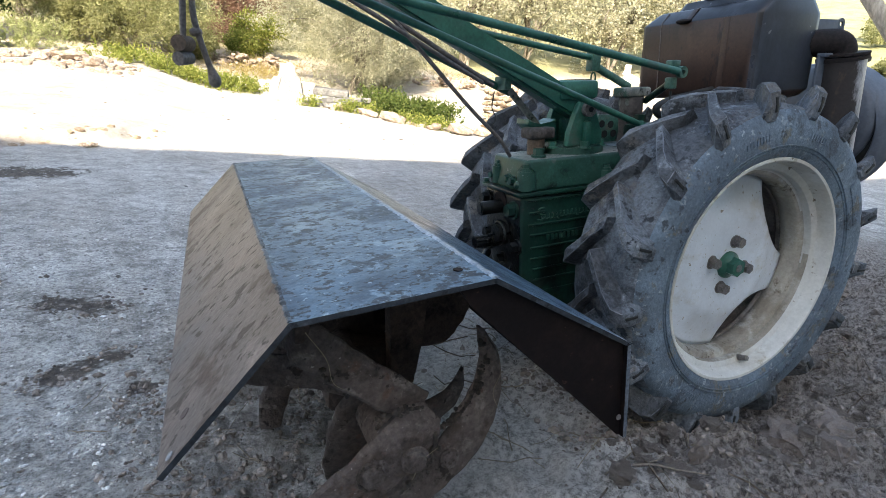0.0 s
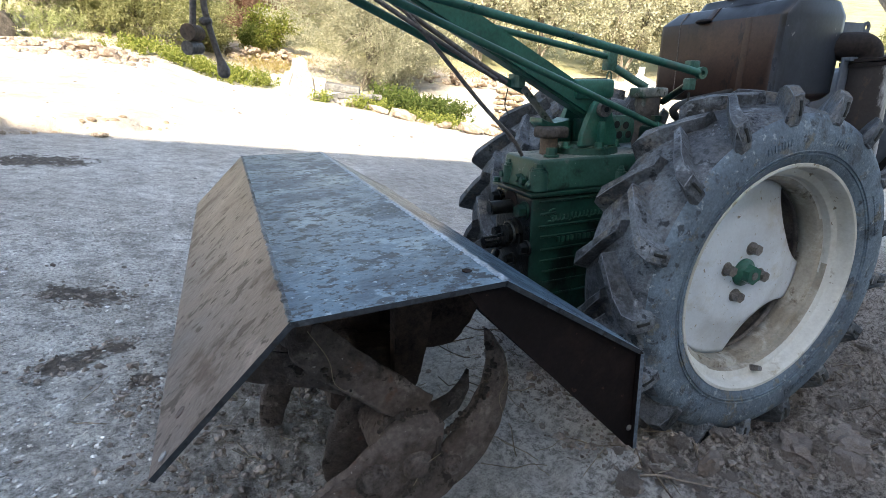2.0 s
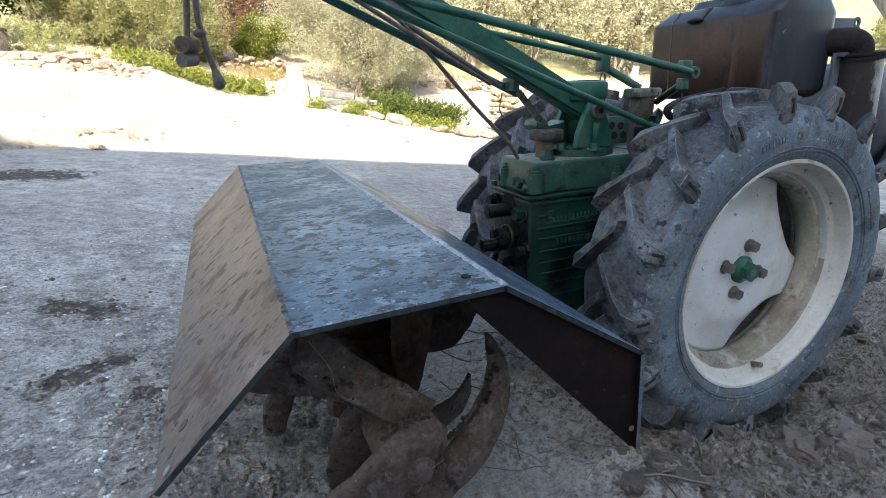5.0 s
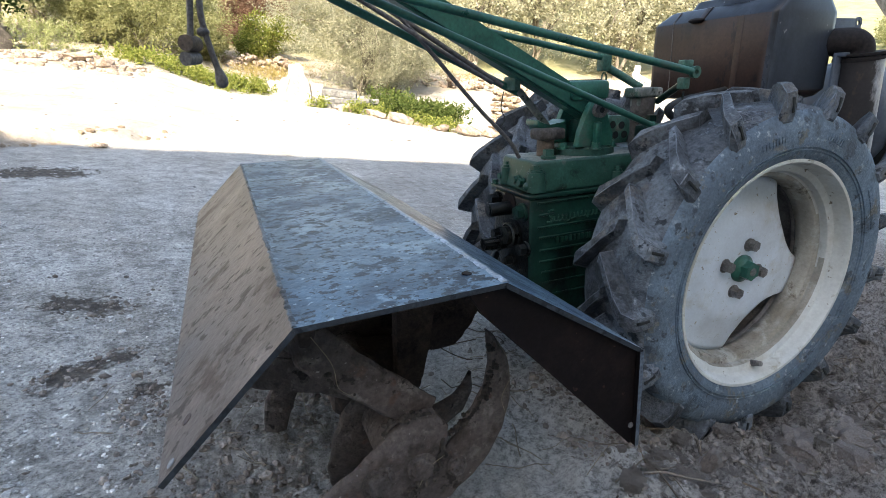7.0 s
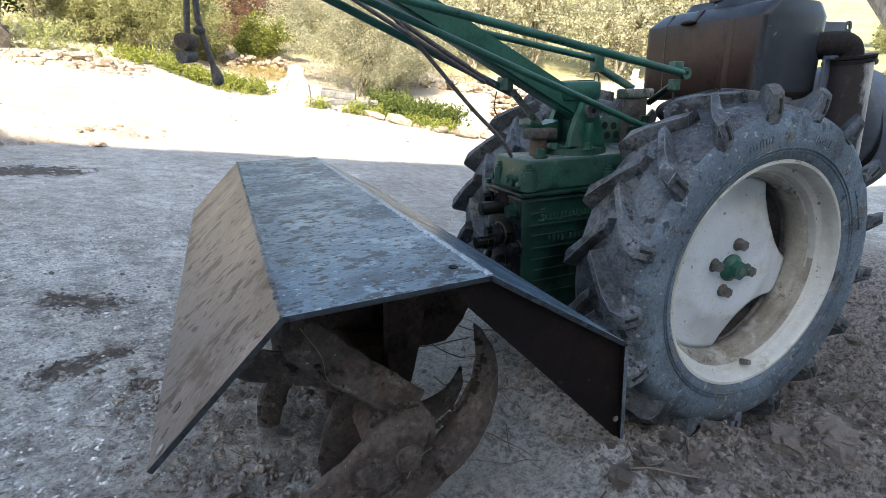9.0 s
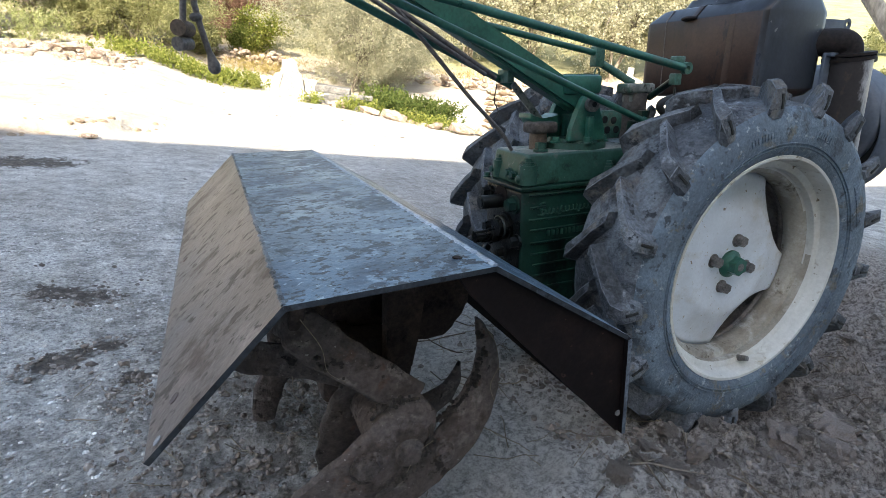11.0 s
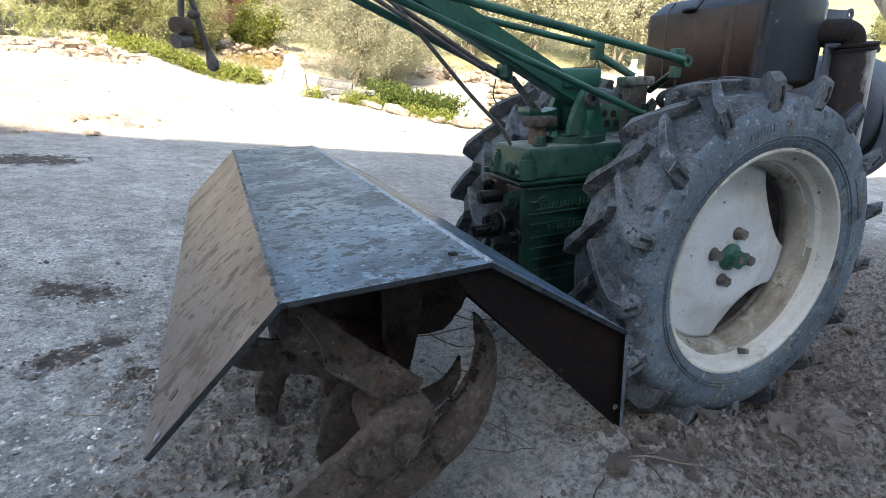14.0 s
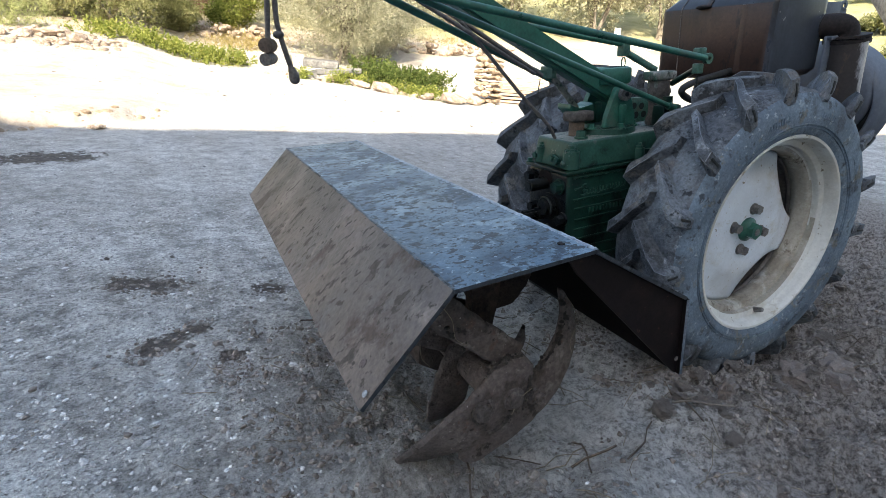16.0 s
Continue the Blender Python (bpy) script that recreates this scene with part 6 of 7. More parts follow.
prism(bm, [(-0.21, 0.0), (0.20, 0.0), (0.21, 0.20), (0.15, 0.36), (0.09, 0.37), (0.08, 0.52), (0.02, 0.57), (-0.05, 0.53), (-0.06, 0.38), (-0.15, 0.36), (-0.22, 0.20)], -0.11, 0.13, 0.015)
bmesh.ops.subdivide_edges(bm, edges=list(bm.edges), cuts=2, use_grid_fill=True)
for v in bm.verts:
    v.co += noise.noise_vector(v.co * 9) * 0.03
ws = new("white_stone", finish("white_stone", bm, WHITE_STONE, False))
ws.matrix_world = pose(0.99, 7.58, at_ground(0.99, 7.58) - 0.03, 0, 0, 12)
tagged(ws, "upright jagged block of white limestone", "stone")
bm = bmesh.new()
box(bm, (-0.13, -0.15, 0), (0.12, 0.15, 0.30), 0.02)
bmesh.ops.subdivide_edges(bm, edges=list(bm.edges), cuts=2, use_grid_fill=True)
for v in bm.verts:
    v.co += noise.noise_vector(v.co * 7 + Vector((4, 0, 0))) * 0.03
ob = new("stone_block", finish("stone_block", bm, STONE))
ob.matrix_world = pose(1.28, 7.75, at_ground(1.28, 7.75) - 0.02, 0, 0, -8)
tagged(ob, "squarish limestone block beside the white one", "stone")
for x, y, z, sx, sy, sz, t, ti in ((1.52, 7.38, 0.02, 0.62, 0.34, 0.07, -8, 2), (1.80, 7.42, 0.09, 0.66, 0.40, 0.075, 6, -6), (1.62, 7.55, 0.17, 0.50, 0.36, 0.10, -14, 4), (2.10, 7.40, 0.0, 0.40, 0.30, 0.09, 20, 5)):
    bm = bmesh.new()
    box(bm, (-sx / 2, -sy / 2, 0), (sx / 2, sy / 2, sz), 0.012)
    bmesh.ops.subdivide_edges(bm, edges=list(bm.edges), cuts=2, use_grid_fill=True)
    for v in bm.verts:
        v.co += noise.noise_vector(v.co * 5 + Vector((x * 9, 0, 0))) * 0.022
    ob = new("stone_slab", finish("stone_slab", bm, SLAB))
    ob.matrix_world = pose(x, y, at_ground(x, y) + z - 0.02, ti, ti * 0.5, t)
    tagged(ob, "flat grey limestone slab lying in a pile", "stone", "slab pile")
dry = root("dry_stone_wall", pose(0.6, 10.4, at_ground(0.6, 10.4)), "low tumbled dry stone wall", "wall")
for k in range(95):
    x = SR.uniform(0.10, 1.25)
    y = 10.4 + SR.uniform(-0.18, 0.18)
    stone(dry, x, y, at_ground(x, y) + SR.uniform(0, 0.22) * min(1.0, (x + 0.2) * 1.4), SR.uniform(0.07, 0.19), SR.choice(ANGULAR))
wall2 = root("dry_stone_wall", pose(4.6, 10.6, at_ground(4.6, 10.6)), "low tumbled dry stone wall", "wall")
for k in range(90):
    x = SR.uniform(3.2, 6.4)
    y = 10.8 - 0.25 * (x - 3) + SR.uniform(-0.25, 0.25)
    stone(wall2, x, y, at_ground(x, y) + SR.uniform(0, 0.22), SR.uniform(0.09, 0.24), SR.choice(ANGULAR))
pillar = root("stone_pillar", pose(3.62, 6.15, at_ground(3.62, 6.15)), "rough rubble stone gate pillar", "pillar")
for lv in range(8):
    for k in range(7):
        an = k * 0.9 + lv * 0.4
        x, y = 3.66 + 0.15 * math.cos(an), 6.17 + 0.13 * math.sin(an)
        stone(pillar, x, y, at_ground(3.62, 6.15) + 0.04 + lv * 0.078, (SR.uniform(0.13, 0.2), SR.uniform(0.12, 0.18), SR.uniform(0.09, 0.13)), SR.choice(RUBBLES))

# ---- timber in the yard ----
stack = root("plank_stack", pose(4.45, 6.3, at_ground(4.45, 6.3), 0, 0, -38), "stack of sunbleached rough planks", "timber")
for lv in range(8):
    for k in range(3):
        bm = bmesh.new()
        w = SR.uniform(-0.04, 0.04)
        box(bm, (-0.55 + w, -0.24 + 0.165 * k, 0.01 + lv * 0.05), (0.62 + w, -0.085 + 0.165 * k, 0.043 + lv * 0.05), 0.004, 1)
        part("plank", bm, PLANK, stack, smooth=False)
gate = root("white_gate", pose(6.1, 5.95, at_ground(6.1, 5.95), 0, 0, -42), "white painted timber gate with a diagonal brace", "gate")
for u in (-0.30, 0.42):
    bm = bmesh.new()
    box(bm, (u - 0.045, -0.04, -0.1), (u + 0.045, 0.04, 1.15 if u < 0 else 0.95), 0.008)
    part("post", bm, WHITE_WOOD, gate)
for w in (0.30, 0.60, 0.86):
    bm = bmesh.new()
    box(bm, (-0.27, -0.02, w), (0.40, 0.02, w + 0.07), 0.005)
    part("rail", bm, WHITE_WOOD, gate)
bm = bmesh.new()
box(bm, (-0.46, -0.018, -0.03), (0.46, 0.018, 0.03), 0.005, 2, Matrix.Translation((0.06, -0.03, 0.85)) @ Matrix.Rotation(radians(24), 4, "Y"))
part("brace", bm, WHITE_WOOD, gate)

# ---- plants ----
PR = np.random.RandomState(77)


def leaves(name, centres, ways, count, size, width, mat, parent, spread_by=0.10):
    """Sprigs of small lozenge leaves, joined into one crown."""
    c = np.repeat(centres, count, 0)
    w = np.repeat(ways, count, 0)
    n = len(c)
    along = PR.rand(n, 1)
    p = c + w * spread_by * 2 * (along - 0.3) + PR.normal(0, spread_by * 0.28, (n, 3))
    d = w * 0.6 + PR.normal(0, 0.75, (n, 3))
    d /= np.linalg.norm(d, axis=1, keepdims=True)
    q = np.cross(d, PR.normal(0, 1, (n, 3)))
    q /= np.linalg.norm(q, axis=1, keepdims=True)
    ln = size * PR.uniform(0.6, 1.3, (n, 1))
    wd = width * PR.uniform(0.7, 1.3, (n, 1))
    v = np.stack([p, p + d * ln * 0.5 + q * wd * 0.5, p + d * ln, p + d * ln * 0.5 - q * wd * 0.5], 1).reshape(-1, 3)
    f = np.arange(4 * n).reshape(-1, 4)
    me = bpy.data.meshes.new(name)
    me.from_pydata(v.tolist(), [], f.tolist())
    me.materials.append(mat)
    ob = new(name, me)
    ob.parent = parent
    return ob


def shrub(name, x, y, w, h, mat, label, sprigs=900, per=14, size=0.06, width=0.02, trunk=0.0, deep=None, category="shrub", group="", lift=0.0, gaps=0.25, clumps=0):
    z = at_ground(x, y)
    r = root(name, pose(x, y, z), label, category, group)
    deep = deep or w
    # lumpy crown: several overlapping masses
    k = max(4, int(w * 3))
    lumps = [(PR.uniform(-0.34, 0.34) * w, PR.uniform(-0.34, 0.34) * deep, trunk + (h - trunk) * PR.uniform(0.16, 0.8), PR.uniform(0.2, 0.36) * min(w, h)) for _ in range(k)]
    lumps.append((0, 0, trunk + (h - trunk) * 0.45, 0.36 * min(w, h)))
    pts, ways = [], []
    while len(pts) < (clumps or sprigs):
        lx, ly, lz, lr = lumps[PR.randint(len(lumps))]
        d = PR.normal(0, 1, 3)
        d /= np.linalg.norm(d)
        rad = lr * (0.62 + 0.5 * PR.rand()) * (1 + 0.35 * noise.noise(Vector(d * 2.5) + Vector((x, lz, y))))
        p = np.array([lx, ly, lz]) + d * rad * np.array([1.15, 1.1, 1.0])
        if p[2] < 0.02 + lift or noise.noise(Vector(p * 2.2) + Vector((x, y, 0))) < -0.55 + gaps:
            continue
        pts.append(p)
        ways.append(d + np.array([0, 0, 0.35]))
    if clumps:
        pick = PR.randint(clumps, size=sprigs)
        jitter = PR.normal(0, 1, (sprigs, 3)) * np.array(PR.uniform(0.03, 0.085, clumps))[pick][:, None]
        pts = list(np.maximum(np.array(pts)[pick] + jitter, (-99, -99, 0.02)))
        ways = list(np.array(ways)[pick] + jitter * 6)
    bm = bmesh.new()
    tr = random.Random(int(x * 100 + y * 10))
    stems = 1 if trunk > 0.5 else 4
    for q in range(stems):
        b = Vector((tr.uniform(-0.12, 0.12) * (stems > 1), tr.uniform(-0.1, 0.1) * (stems > 1), -0.05))
        top = Vector((tr.uniform(-0.2, 0.2) * w, tr.uniform(-0.2, 0.2) * deep, trunk + (h - trunk) * 0.5))
        rad = 0.04 * h if stems == 1 else 0.014 * h
        tube(bm, curve_pts([b, b.lerp(top, 0.4) + Vector((tr.uniform(-0.1, 0.1), tr.uniform(-0.1, 0.1), 0)), top], 5), rad, 8, 0.4)
        for _ in range(5):
            a = b.lerp(top, tr.uniform(0.4, 0.95))
            e = Vector(pts[tr.randrange(len(pts))])
            tube(bm, curve_pts([a, a.lerp(e, 0.5) + Vector((0, 0, 0.08 * h)), e], 4), rad * 0.4, 6, 0.25)
    part("trunk", bm, BARK, r)
    leaves("crown", np.array(pts), np.array(ways), per, size, width, mat, r, 0.045 * h ** 0.5 + 0.05)
    return r


shrub("shrub", -1.2, 9.75, 2.4, 2.3, SHRUB, "broad sunlit olive-green shrub", 6500, 16, 0.037, 0.016, deep=1.8, gaps=0.0, clumps=620)
shrub("shrub", -2.9, 11.6, 2.4, 2.6, SHRUB, "broad sunlit olive-green shrub", 3200, 16, 0.046, 0.019, gaps=0.0, clumps=420)
shrub("olive_bush", 2.3, 8.95, 2.5, 2.6, OLIVE, "bushy silver-leaved young olive", 6500, 16, 0.037, 0.014, deep=1.6, gaps=0.0, clumps=620)
shrub("olive_bush", 3.2, 9.9, 1.9, 2.4, OLIVE, "bushy silver-leaved young olive", 3200, 16, 0.046, 0.016, gaps=0.0, clumps=420)
shrub("shrub", 1.0, 12.9, 1.7, 1.9, REDLEAF, "reddish brown dry shrub", 2600, 12, 0.06, 0.025)
shrub("tree", -2.95, 9.1, 1.25, 2.0, DARKLEAF, "dark green leafy tree at the edge of the yard", 2600, 14, 0.07, 0.035, trunk=0.12, category="tree")
shrub("shrub", 0.85, 11.6, 1.1, 0.75, WEED, "low yellow-green bush behind the stones", 900, 12, 0.05, 0.025)
shrub("shrub", -0.25, 10.3, 0.8, 0.6, SHRUB, "low olive-green bush near the wall", 500, 12, 0.05, 0.022)
for x, y, w, h, mt in ((4.3, 14.2, 3.0, 3.4, OLIVE), (6.6, 13.6, 3.2, 3.8, OLIVE), (8.9, 14.0, 3.4, 4.2, OLIVE), (10.6, 12.2, 3.0, 4.0, OLIVE), (12.6, 11.6, 3.2, 4.2, OLIVE), (1.8, 15.4, 3.4, 3.6, SHRUB), (-1.2, 15.2, 3.8, 3.4, SHRUB), (-4.6, 14.2, 3.6, 3.6, SHRUB), (7.6, 18.5, 4.2, 5.4, SHRUB), (4.9, 19.0, 4.4, 5.2, OLIVE), (11.4, 17.5, 4.4, 6.0, SHRUB), (14.8, 14.5, 4.2, 5.6, OLIVE), (-8.2, 13.6, 4.0, 4.2, SHRUB), (0.2, 20.0, 4.6, 5.0, OLIVE)):
    shrub("olive_tree", x, y, w, h, mt, "sunlit olive tree with a rounded grey-green crown", 1600, 10, 0.086, 0.048, trunk=0.2, category="tree", group="olive grove")
for x, y, w, h, mt in ((12.6, 5.2, 1.6, 0.5, WEED), (15.6, 6.6, 1.8, 0.6, SHRUB), (18.5, 8.6, 2.2, 0.8, SHRUB), (13.0, 3.6, 1.8, 0.6, SHRUB), (22.5, 11.0, 3.0, 1.0, SHRUB), (20.0, 6.2, 2.2, 0.8, WEED), (27.0, 12.5, 4, 1.2, SHRUB)):
    shrub("shrub", x, y, w, h, mt, "low sunlit shrub on the slope", 700, 12, 0.09, 0.04, group="slope shrubs")


def weeds(name, spots, mat, label, per=14, size=0.05, width=0.03, tall=0.14):
    r = root(name, pose(spots[0][0], spots[0][1], at_ground(spots[0][0], spots[0][1])), label, "weeds")
    b = np.array(r.matrix_world.translation)
    c, w = [], []
    for x, y, rad, n in spots:
        for _ in range(n):
            px, py = x + PR.normal(0, rad), y + PR.normal(0, rad * 0.6)
            c.append(np.array([px, py, at_ground(px, py) + tall * PR.rand()]) - b)
            w.append(np.array([PR.normal(0, 0.4), PR.normal(0, 0.4), 1.0]))
    leaves("leaf_mass", np.array(c), np.array(w), per, size, width, mat, r, 0.06)
    return tagged(r, kind="stuff")


weeds("weed_patch", [(-0.7, 8.35, 0.25, 90), (-0.25, 8.3, 0.22, 100), (0.15, 8.2, 0.2, 90), (0.5, 8.25, 0.15, 50), (-1.1, 8.5, 0.2, 50)], WEED, "bright green creeping weeds along the bank", 30, 0.032, 0.020)
weeds("weed_patch", [(1.25, 7.15, 0.10, 22), (1.75, 6.95, 0.12, 34), (2.0, 6.9, 0.10, 26), (2.55, 6.55, 0.14, 40), (2.8, 6.25, 0.12, 36), (1.95, 7.75, 0.16, 50)], WEED, "bright green weeds among the border stones", 22, 0.030, 0.020, 0.10)
weeds("ivy_patch", [(2.55, 7.15, 0.20, 160), (2.5, 7.9, 0.22, 110), (2.85, 6.95, 0.20, 170), (3.10, 6.75, 0.12, 70)], IVY, "dark green ivy beneath the olive", 24, 0.034, 0.024, 0.28)
weeds("tall_weeds", [(-2.25, 8.5, 0.15, 70), (-1.95, 8.5, 0.12, 50), (-2.5, 8.4, 0.10, 30)], PALEWEED, "tall pale green weeds", 26, 0.045, 0.010, 0.36)
weeds("dry_grass", [(0.7, 9.6, 0.35, 160), (0.9, 10.6, 0.5, 160), (5.6, 11.6, 0.6, 120)], DRYGRASS, "tufts of dry yellow grass", 10, 0.10, 0.008, 0.04)

# leaning pole beyond the tractor
pole = root("leaning_pole", pose(4.0, 0.57, at_ground(4.0, 0.57)), "leaning weathered timber pole", "pole")
bm = bmesh.new()
b = pole.matrix_world.translation
tube(bm, [Vector(p) - b for p in ((4.03, 0.54, -0.1), (3.80, 0.95, 0.45), (3.57, 1.36, 1.04), (3.435, 1.60, 1.40), (3.15, 2.12, 2.15), (2.95, 2.47, 2.7))], 0.044, 16, 0.9)
part("shaft", bm, OLD_WOOD, pole)

# ---- loose matter on the ground ----
bm = bmesh.new()
bmesh.ops.create_icosphere(bm, subdivisions=1, radius=1)
ICO_V = np.array([v.co[:] for v in bm.verts])
ICO_F = np.array([[v.index for v in f.verts] for f in bm.faces])
bm.free()


def scatter(name, places, sizes, mat, label, category, sink=0.3, flat=(0.45, 0.9), sharp=0.28):
    n = len(places)
    q = PR.normal(0, 1, (n, 4))
    q /= np.linalg.norm(q, axis=1, keepdims=True)
    a = PR.uniform(0, 2 * np.pi, n)
    ca, sa = np.cos(a)[:, None], np.sin(a)[:, None]
    v = ICO_V[None] * (1 + PR.uniform(-sharp, sharp, (n, len(ICO_V), 1)))
    sc = np.stack([PR.uniform(0.7, 1.35, n), PR.uniform(0.7, 1.2, n), PR.uniform(*flat, n)], -1) * sizes[:, None]
    v = v * sc[:, None]
    v = np.stack([v[..., 0] * ca - v[..., 1] * sa, v[..., 0] * sa + v[..., 1] * ca, v[..., 2] + 0.25 * v[..., 0] * PR.normal(0, 1, (n, 1))], -1)
    z = height(places[:, 0], places[:, 1]) + sc[:, 2] * (1 - 2 * sink)
    v += np.stack([places[:, 0], places[:, 1], z], -1)[:, None]
    f = ICO_F[None] + (np.arange(n) * len(ICO_V))[:, None, None]
    me = bpy.data.meshes.new(name)
    me.from_pydata(v.reshape(-1, 3).tolist(), [], f.reshape(-1, 3).tolist())
    me.materials.append(mat)
    return tagged(new(name, me), label, category, kind="stuff")


def sown(n, x0, x1, y0, y1, keep):
    p = np.stack([PR.uniform(x0, x1, n), PR.uniform(y0, y1, n)], -1)
    return p[PR.rand(n) < keep(p[:, 0], p[:, 1])]


DAMP = ((-0.37, 1.09, 0.11, 0.06, -0.35), (-0.30, 0.75, 0.115, 0.042, 0.65), (-0.18, 0.64, 0.035, 0.028, 0.0))


def damp_at(x, y):
    """Inside the dark crumbly patches: 1; outside: 0."""
    inside = np.zeros(np.shape(x))
    for px, py, rx, ry, turn in DAMP:
        c, q = math.cos(turn), math.sin(turn)
        u, v = ((x - px) * c + (y - py) * q) / rx, ((y - py) * c - (x - px) * q) / ry
        inside = np.maximum(inside, (u * u + v * v + 2.2 * fbm(x, y, 22, 3) < 1.1) * 1.0)
    return inside


p = np.concatenate([sown(36000, -1.2, 0.9, -0.1, 2.5, lambda x, y: (1 - 0.9 * smooth01(y, 0.9, 2.4)) * (1 - 0.92 * damp_at(x, y)) * (1 - 0.6 * looseness(x, y) - 0.4 * smooth01(x, 0.3, 0.5)) * (1 - 0.85 * smooth01(x, -0.22, -0.05) * (1 - smooth01(y, 0.6, 0.9))) * (0.35 + 1.3 * np.clip(fbm(x, y, 5) + 0.25, 0, 1))),
                    sown(9000, -2.2, 2.6, 1.5, 4.0, lambda x, y: 0.7 + 0 * x)])
scatter("gravel", p, 0.0015 + 0.0034 * PR.rand(len(p)) ** 2.2 + 0.005 * (PR.rand(len(p)) > 0.985), PEBBLE, "scattered pale gravel", "gravel", 0.35, (0.3, 0.65))
p = np.concatenate([sown(2200, -0.55, -0.1, 0.55, 1.25, lambda x, y: 0.8 * damp_at(x, y)), sown(9000, -0.22, 0.30, -0.2, 0.75, lambda x, y: (1 - smooth01(x, 0.14, 0.28)) * (0.15 + 1.8 * np.clip(fbm(x, y, 9) + 0.10, 0, 1))), sown(11000, -0.25, 1.9, -0.2, 1.1, lambda x, y: (1 - 0.8 * smooth01(x, 0.12, 0.2) * (1 - smooth01(x, 0.45, 0.6)) * smooth01(y, 0.15, 0.22)) * looseness(x, y) * (0.25 + 1.5 * np.clip(fbm(x, y, 6) + 0.2, 0, 1))),
                    sown(15000, 0.5, 1.9, -0.2, 0.45, lambda x, y: 0.25 + 1.6 * np.clip(fbm(x, y, 9) + 0.15, 0, 1)), sown(1300, -0.9, 0.35, -0.2, 1.3, lambda x, y: 1.4 * np.clip(fbm(x, y, 4) + 0.1, 0, 1)), sown(2500, 1.6, 6.0, 0.2, 2.4, lambda x, y: looseness(x, y))])
scatter("soil_crumbs", p, 0.0010 + 0.0062 * PR.rand(len(p)) ** 3.4 + 0.007 * (PR.rand(len(p)) > 0.990), CLOD, "loose crumbs of brown soil", "soil", 0.42, (0.55, 0.95), 0.34)
CLODS = [stone_mesh("soil_clod", q + 40, CLOD, 0.7, 3) for q in range(5)]
for me in CLODS:
    for v in me.vertices:
        v.co *= 1 + 0.45 * noise.noise(v.co * 5) + 0.30 * noise.noise(v.co * 12)
    me.shade_flat()
for k in range(85):
    if k < 50:
        x, y, sz = SR.uniform(0.53, 1.15), SR.gauss(0.105, 0.035), 0.010 + 0.030 * SR.random() ** 2
    else:
        x, y, sz = SR.uniform(0.75, 2.2), SR.uniform(-0.1, 0.6), 0.012 + 0.030 * SR.random() ** 2
    ob = new("soil_clod", SR.choice(CLODS))
    ob.matrix_world = pose(x, y, at_ground(x, y) + sz * 0.10, SR.uniform(-20, 20), SR.uniform(-20, 20), SR.uniform(0, 360)) @ Matrix.Diagonal((sz * 1.2, sz, sz * 0.8, 1))
    tagged(ob, "broken clod of brown soil", "clod", "soil clods")
# slabs of dried crust beside the tyre
CRUST = material("dried soil crust", [(0.14, 0.112, 0.098), (0.215, 0.178, 0.158), (0.29, 0.25, 0.227)], 30, 0.95, 0, 0.6, 150, random=0.12, bump_far=0.004)
CRUSTS = [stone_mesh("soil_crust", q + 80, CRUST, 0.30, 3) for q in range(3)]
for me in CRUSTS:
    for v in me.vertices:
        v.co *= 1 + 0.25 * noise.noise(v.co * 6) + 0.15 * noise.noise(v.co * 15)
    me.shade_flat()
for x, y, sx, sy, t in ((0.905, 0.095, 0.10, 0.075, 20), (0.985, 0.065, 0.085, 0.07, -30), (0.94, 0.03, 0.075, 0.055, 70), (1.05, 0.11, 0.08, 0.06, 10), (0.83, 0.055, 0.05, 0.04, 45), (0.66, 0.085, 0.045, 0.035, 15)):
    ob = new("soil_crust", SR.choice(CRUSTS))
    ob.matrix_world = pose(x, y, at_ground(x, y) + 0.006, SR.uniform(4, 14), SR.uniform(-10, 4), t) @ Matrix.Diagonal((sx, sy, 0.14, 1))
    tagged(ob, "cracked slab of dried soil crust", "soil crust", "soil crusts")


p = sown(420, -2.4, 3.0, 3.8, 7.6, lambda x, y: 0.2 + 1.2 * np.clip(fbm(x, y, 1.5), 0, 1))
scatter("loose_stones", p, 0.005 + 0.018 * PR.rand(len(p)) ** 3, MUD, "small brown stone chips on the sunlit ground", "stones", 0.35, (0.2, 0.4))


def litter(name, n, zone, length, r, mat, label):
    bm = bmesh.new()
    q = random.Random(len(name))
    for _ in range(n):
        x, y = q.uniform(zone[0], zone[1]), q.uniform(zone[2], zone[3])
        a, ln = q.uniform(0, 6.28), length * q.uniform(0.4, 1.3)
        pts = []
        for k in range(5):
            a += q.uniform(-0.35, 0.35)
            pts.append((x, y, at_ground(x, y) + r + q.uniform(0.0, 0.006)))
            x, y = x + math.cos(a) * ln / 4, y + math.sin(a) * ln / 4
        tube(bm, pts, r * q.uniform(0.7, 1.4), 4)
    return tagged(new(name, finish(name, bm, mat)), label, "litter", kind="stuff")


litter("straw", 170, (0.35, 1.9, -0.15, 0.75), 0.09, 0.0009, STRAW, "bits of dry straw on the soil")
litter("fine_straw", 60, (-0.3, 0.5, 0.0, 0.8), 0.07, 0.0008, STRAW, "bits of dry straw on the gravel")
litter("twig_litter", 50, (0.02, 1.6, -0.05, 0.75), 0.13, 0.0016, TWIG, "thin dry twigs on the ground")


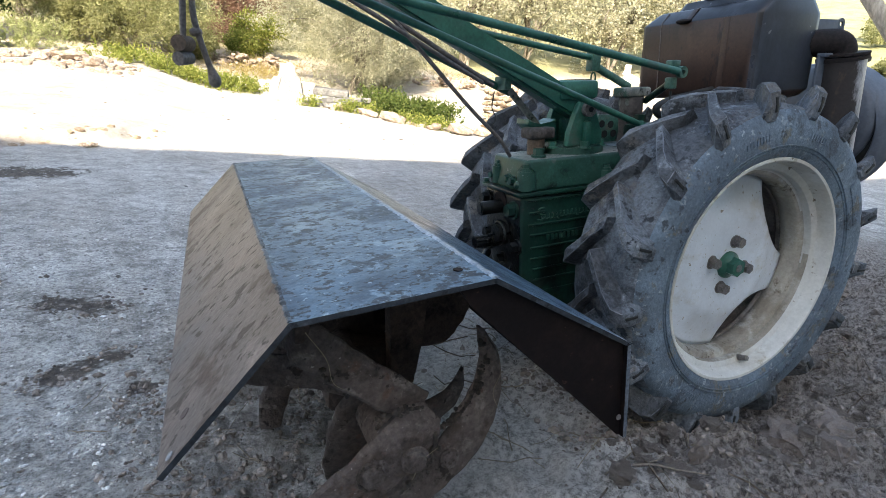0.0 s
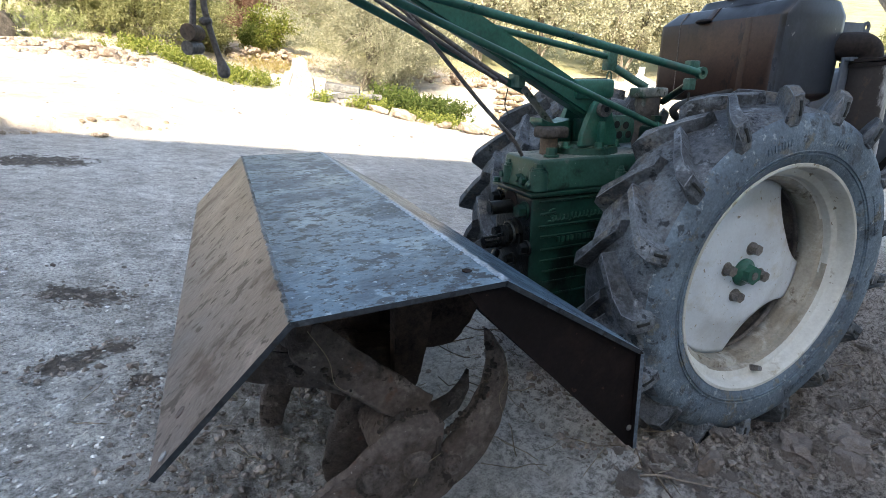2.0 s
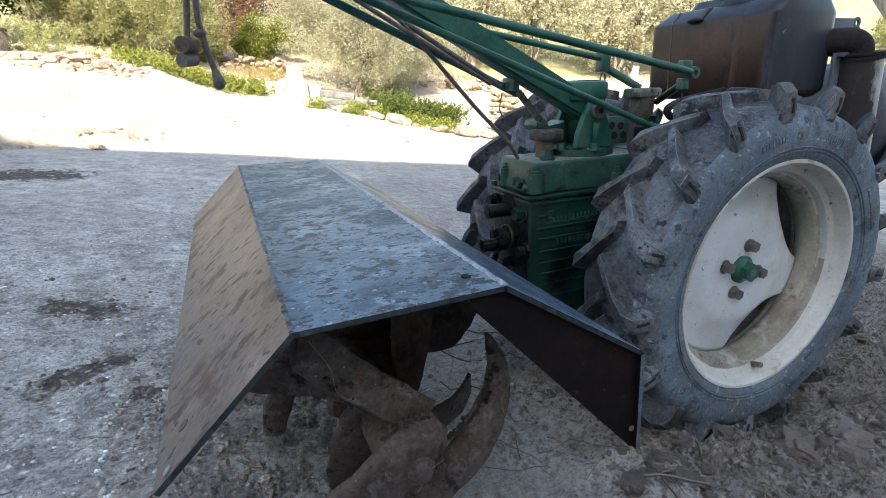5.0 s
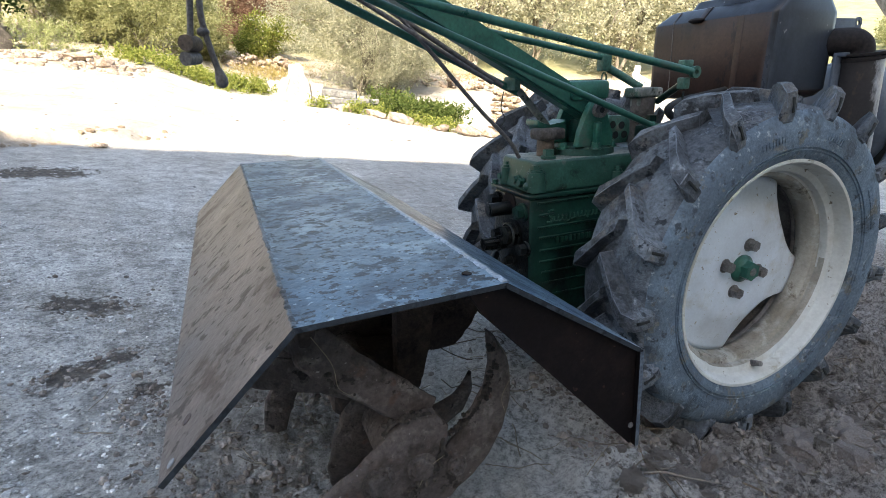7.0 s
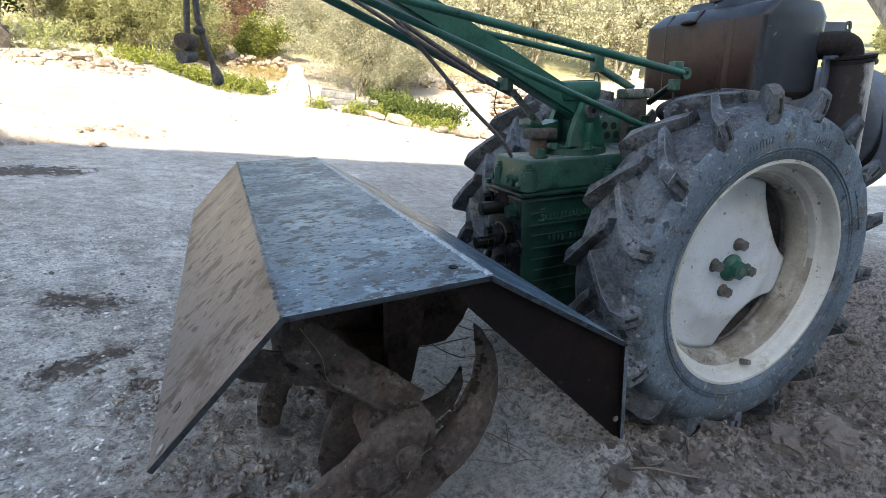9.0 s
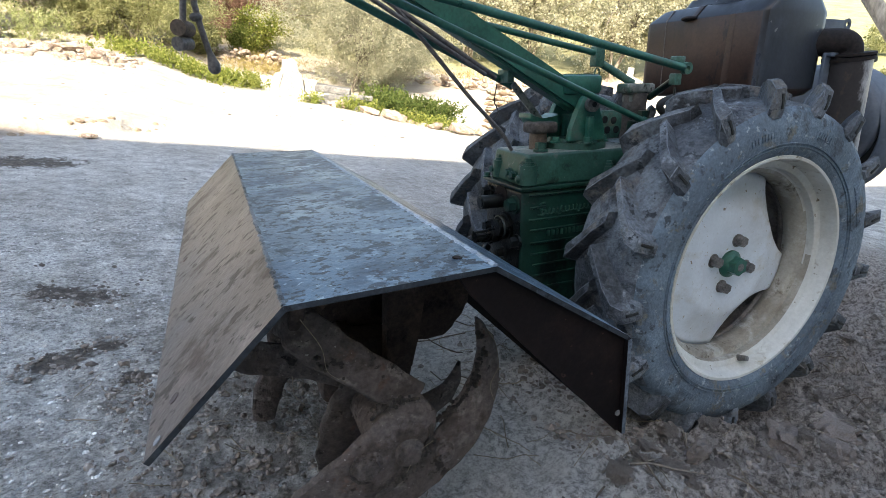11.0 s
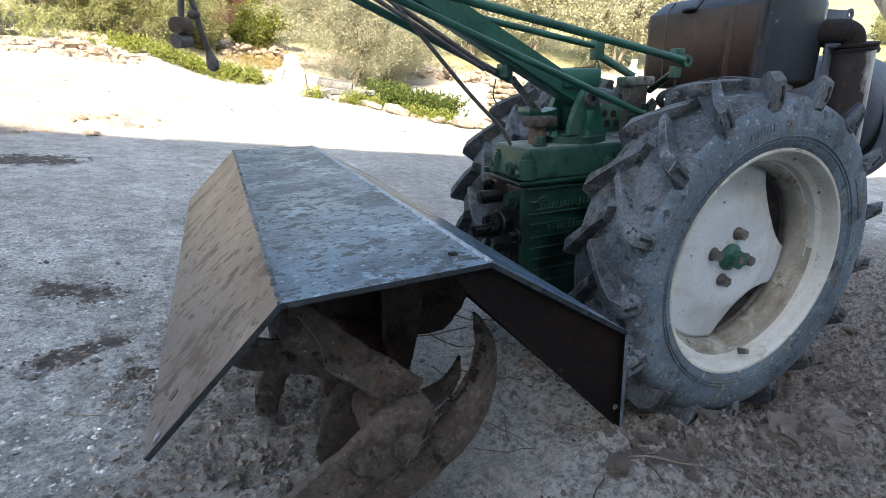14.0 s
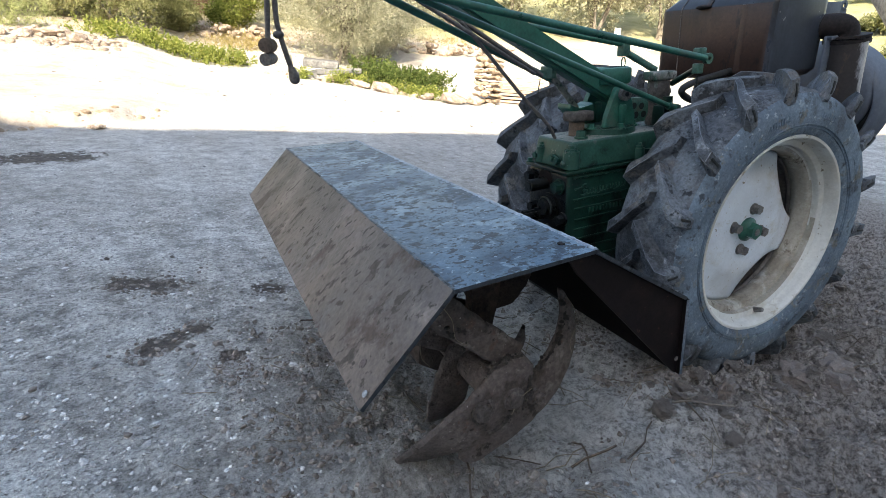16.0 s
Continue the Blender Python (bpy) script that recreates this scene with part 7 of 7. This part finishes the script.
def dry_twig(pts, side, r, label):
    """A thin crooked branch lying on the soil, with a side shoot."""
    ob = root("dry_twig", pose(pts[0][0], pts[0][1], at_ground(*pts[0])), label, "twig", "dry twigs")
    base = ob.matrix_world.translation
    for name, way in (("stem", pts), ("shoot", side)):
        bm = bmesh.new()
        tube(bm, [p - base for p in curve_pts([(x, y, at_ground(x, y) + r + 0.004) for x, y in way], 5)], r if name == "stem" else r * 0.6, 6, 0.5)
        part(name, bm, TWIG_PALE, ob)


TWIG_PALE = material("dry grey-brown twig", [(0.13, 0.105, 0.085), (0.26, 0.22, 0.185)], 40, 0.85, 0, 0.3, 200, bump_far=0.002)
dry_twig([(0.552, 0.118), (0.575, 0.100), (0.598, 0.075), (0.632, 0.046)], [(0.572, 0.104), (0.610, 0.108), (0.656, 0.106)], 0.0022, "crooked dry twig lying on the loose soil")
dry_twig([(0.92, 0.09), (0.955, 0.062), (0.97, 0.03), (0.985, 0.0)], [(0.955, 0.062), (0.985, 0.075), (1.0, 0.10)], 0.0018, "forked dry twig on the brown soil")
dry_twig([(1.18, 0.30), (1.27, 0.27), (1.36, 0.22)], [(1.27, 0.27), (1.33, 0.29), (1.39, 0.28)], 0.002, "thin dry twig on the turned soil")


def straw_wisp(pts, label="single dry straw caught on the tines"):
    bm = bmesh.new()
    tube(bm, curve_pts(pts, 6), 0.0005, 5, 0.6)
    tagged(new("straw_wisp", finish("straw_wisp", bm, STRAW_PALE)), label, "straw", "straws on the tines")


STRAW_PALE = material("bleached straw", [(0.17, 0.14, 0.10), (0.28, 0.24, 0.18)], 40, 0.8, 0, 0)
straw_wisp([(0.247, 0.112, 0.318), (0.262, 0.104, 0.296), (0.270, 0.102, 0.262)])
straw_wisp([(0.270, 0.104, 0.262), (0.262, 0.102, 0.240), (0.272, 0.100, 0.215)])
straw_wisp([(0.030, 0.104, 0.345), (0.050, 0.092, 0.318), (0.058, 0.092, 0.290), (0.078, 0.093, 0.275)])
straw_wisp([(0.196, 0.246, 0.372), (0.199, 0.243, 0.345), (0.206, 0.243, 0.322)])
straw_wisp([(0.150, 0.075, 0.160), (0.160, 0.074, 0.185), (0.178, 0.074, 0.198)])
straw_wisp([(0.030, 0.140, 0.262), (0.033, 0.138, 0.240), (0.045, 0.136, 0.225)])
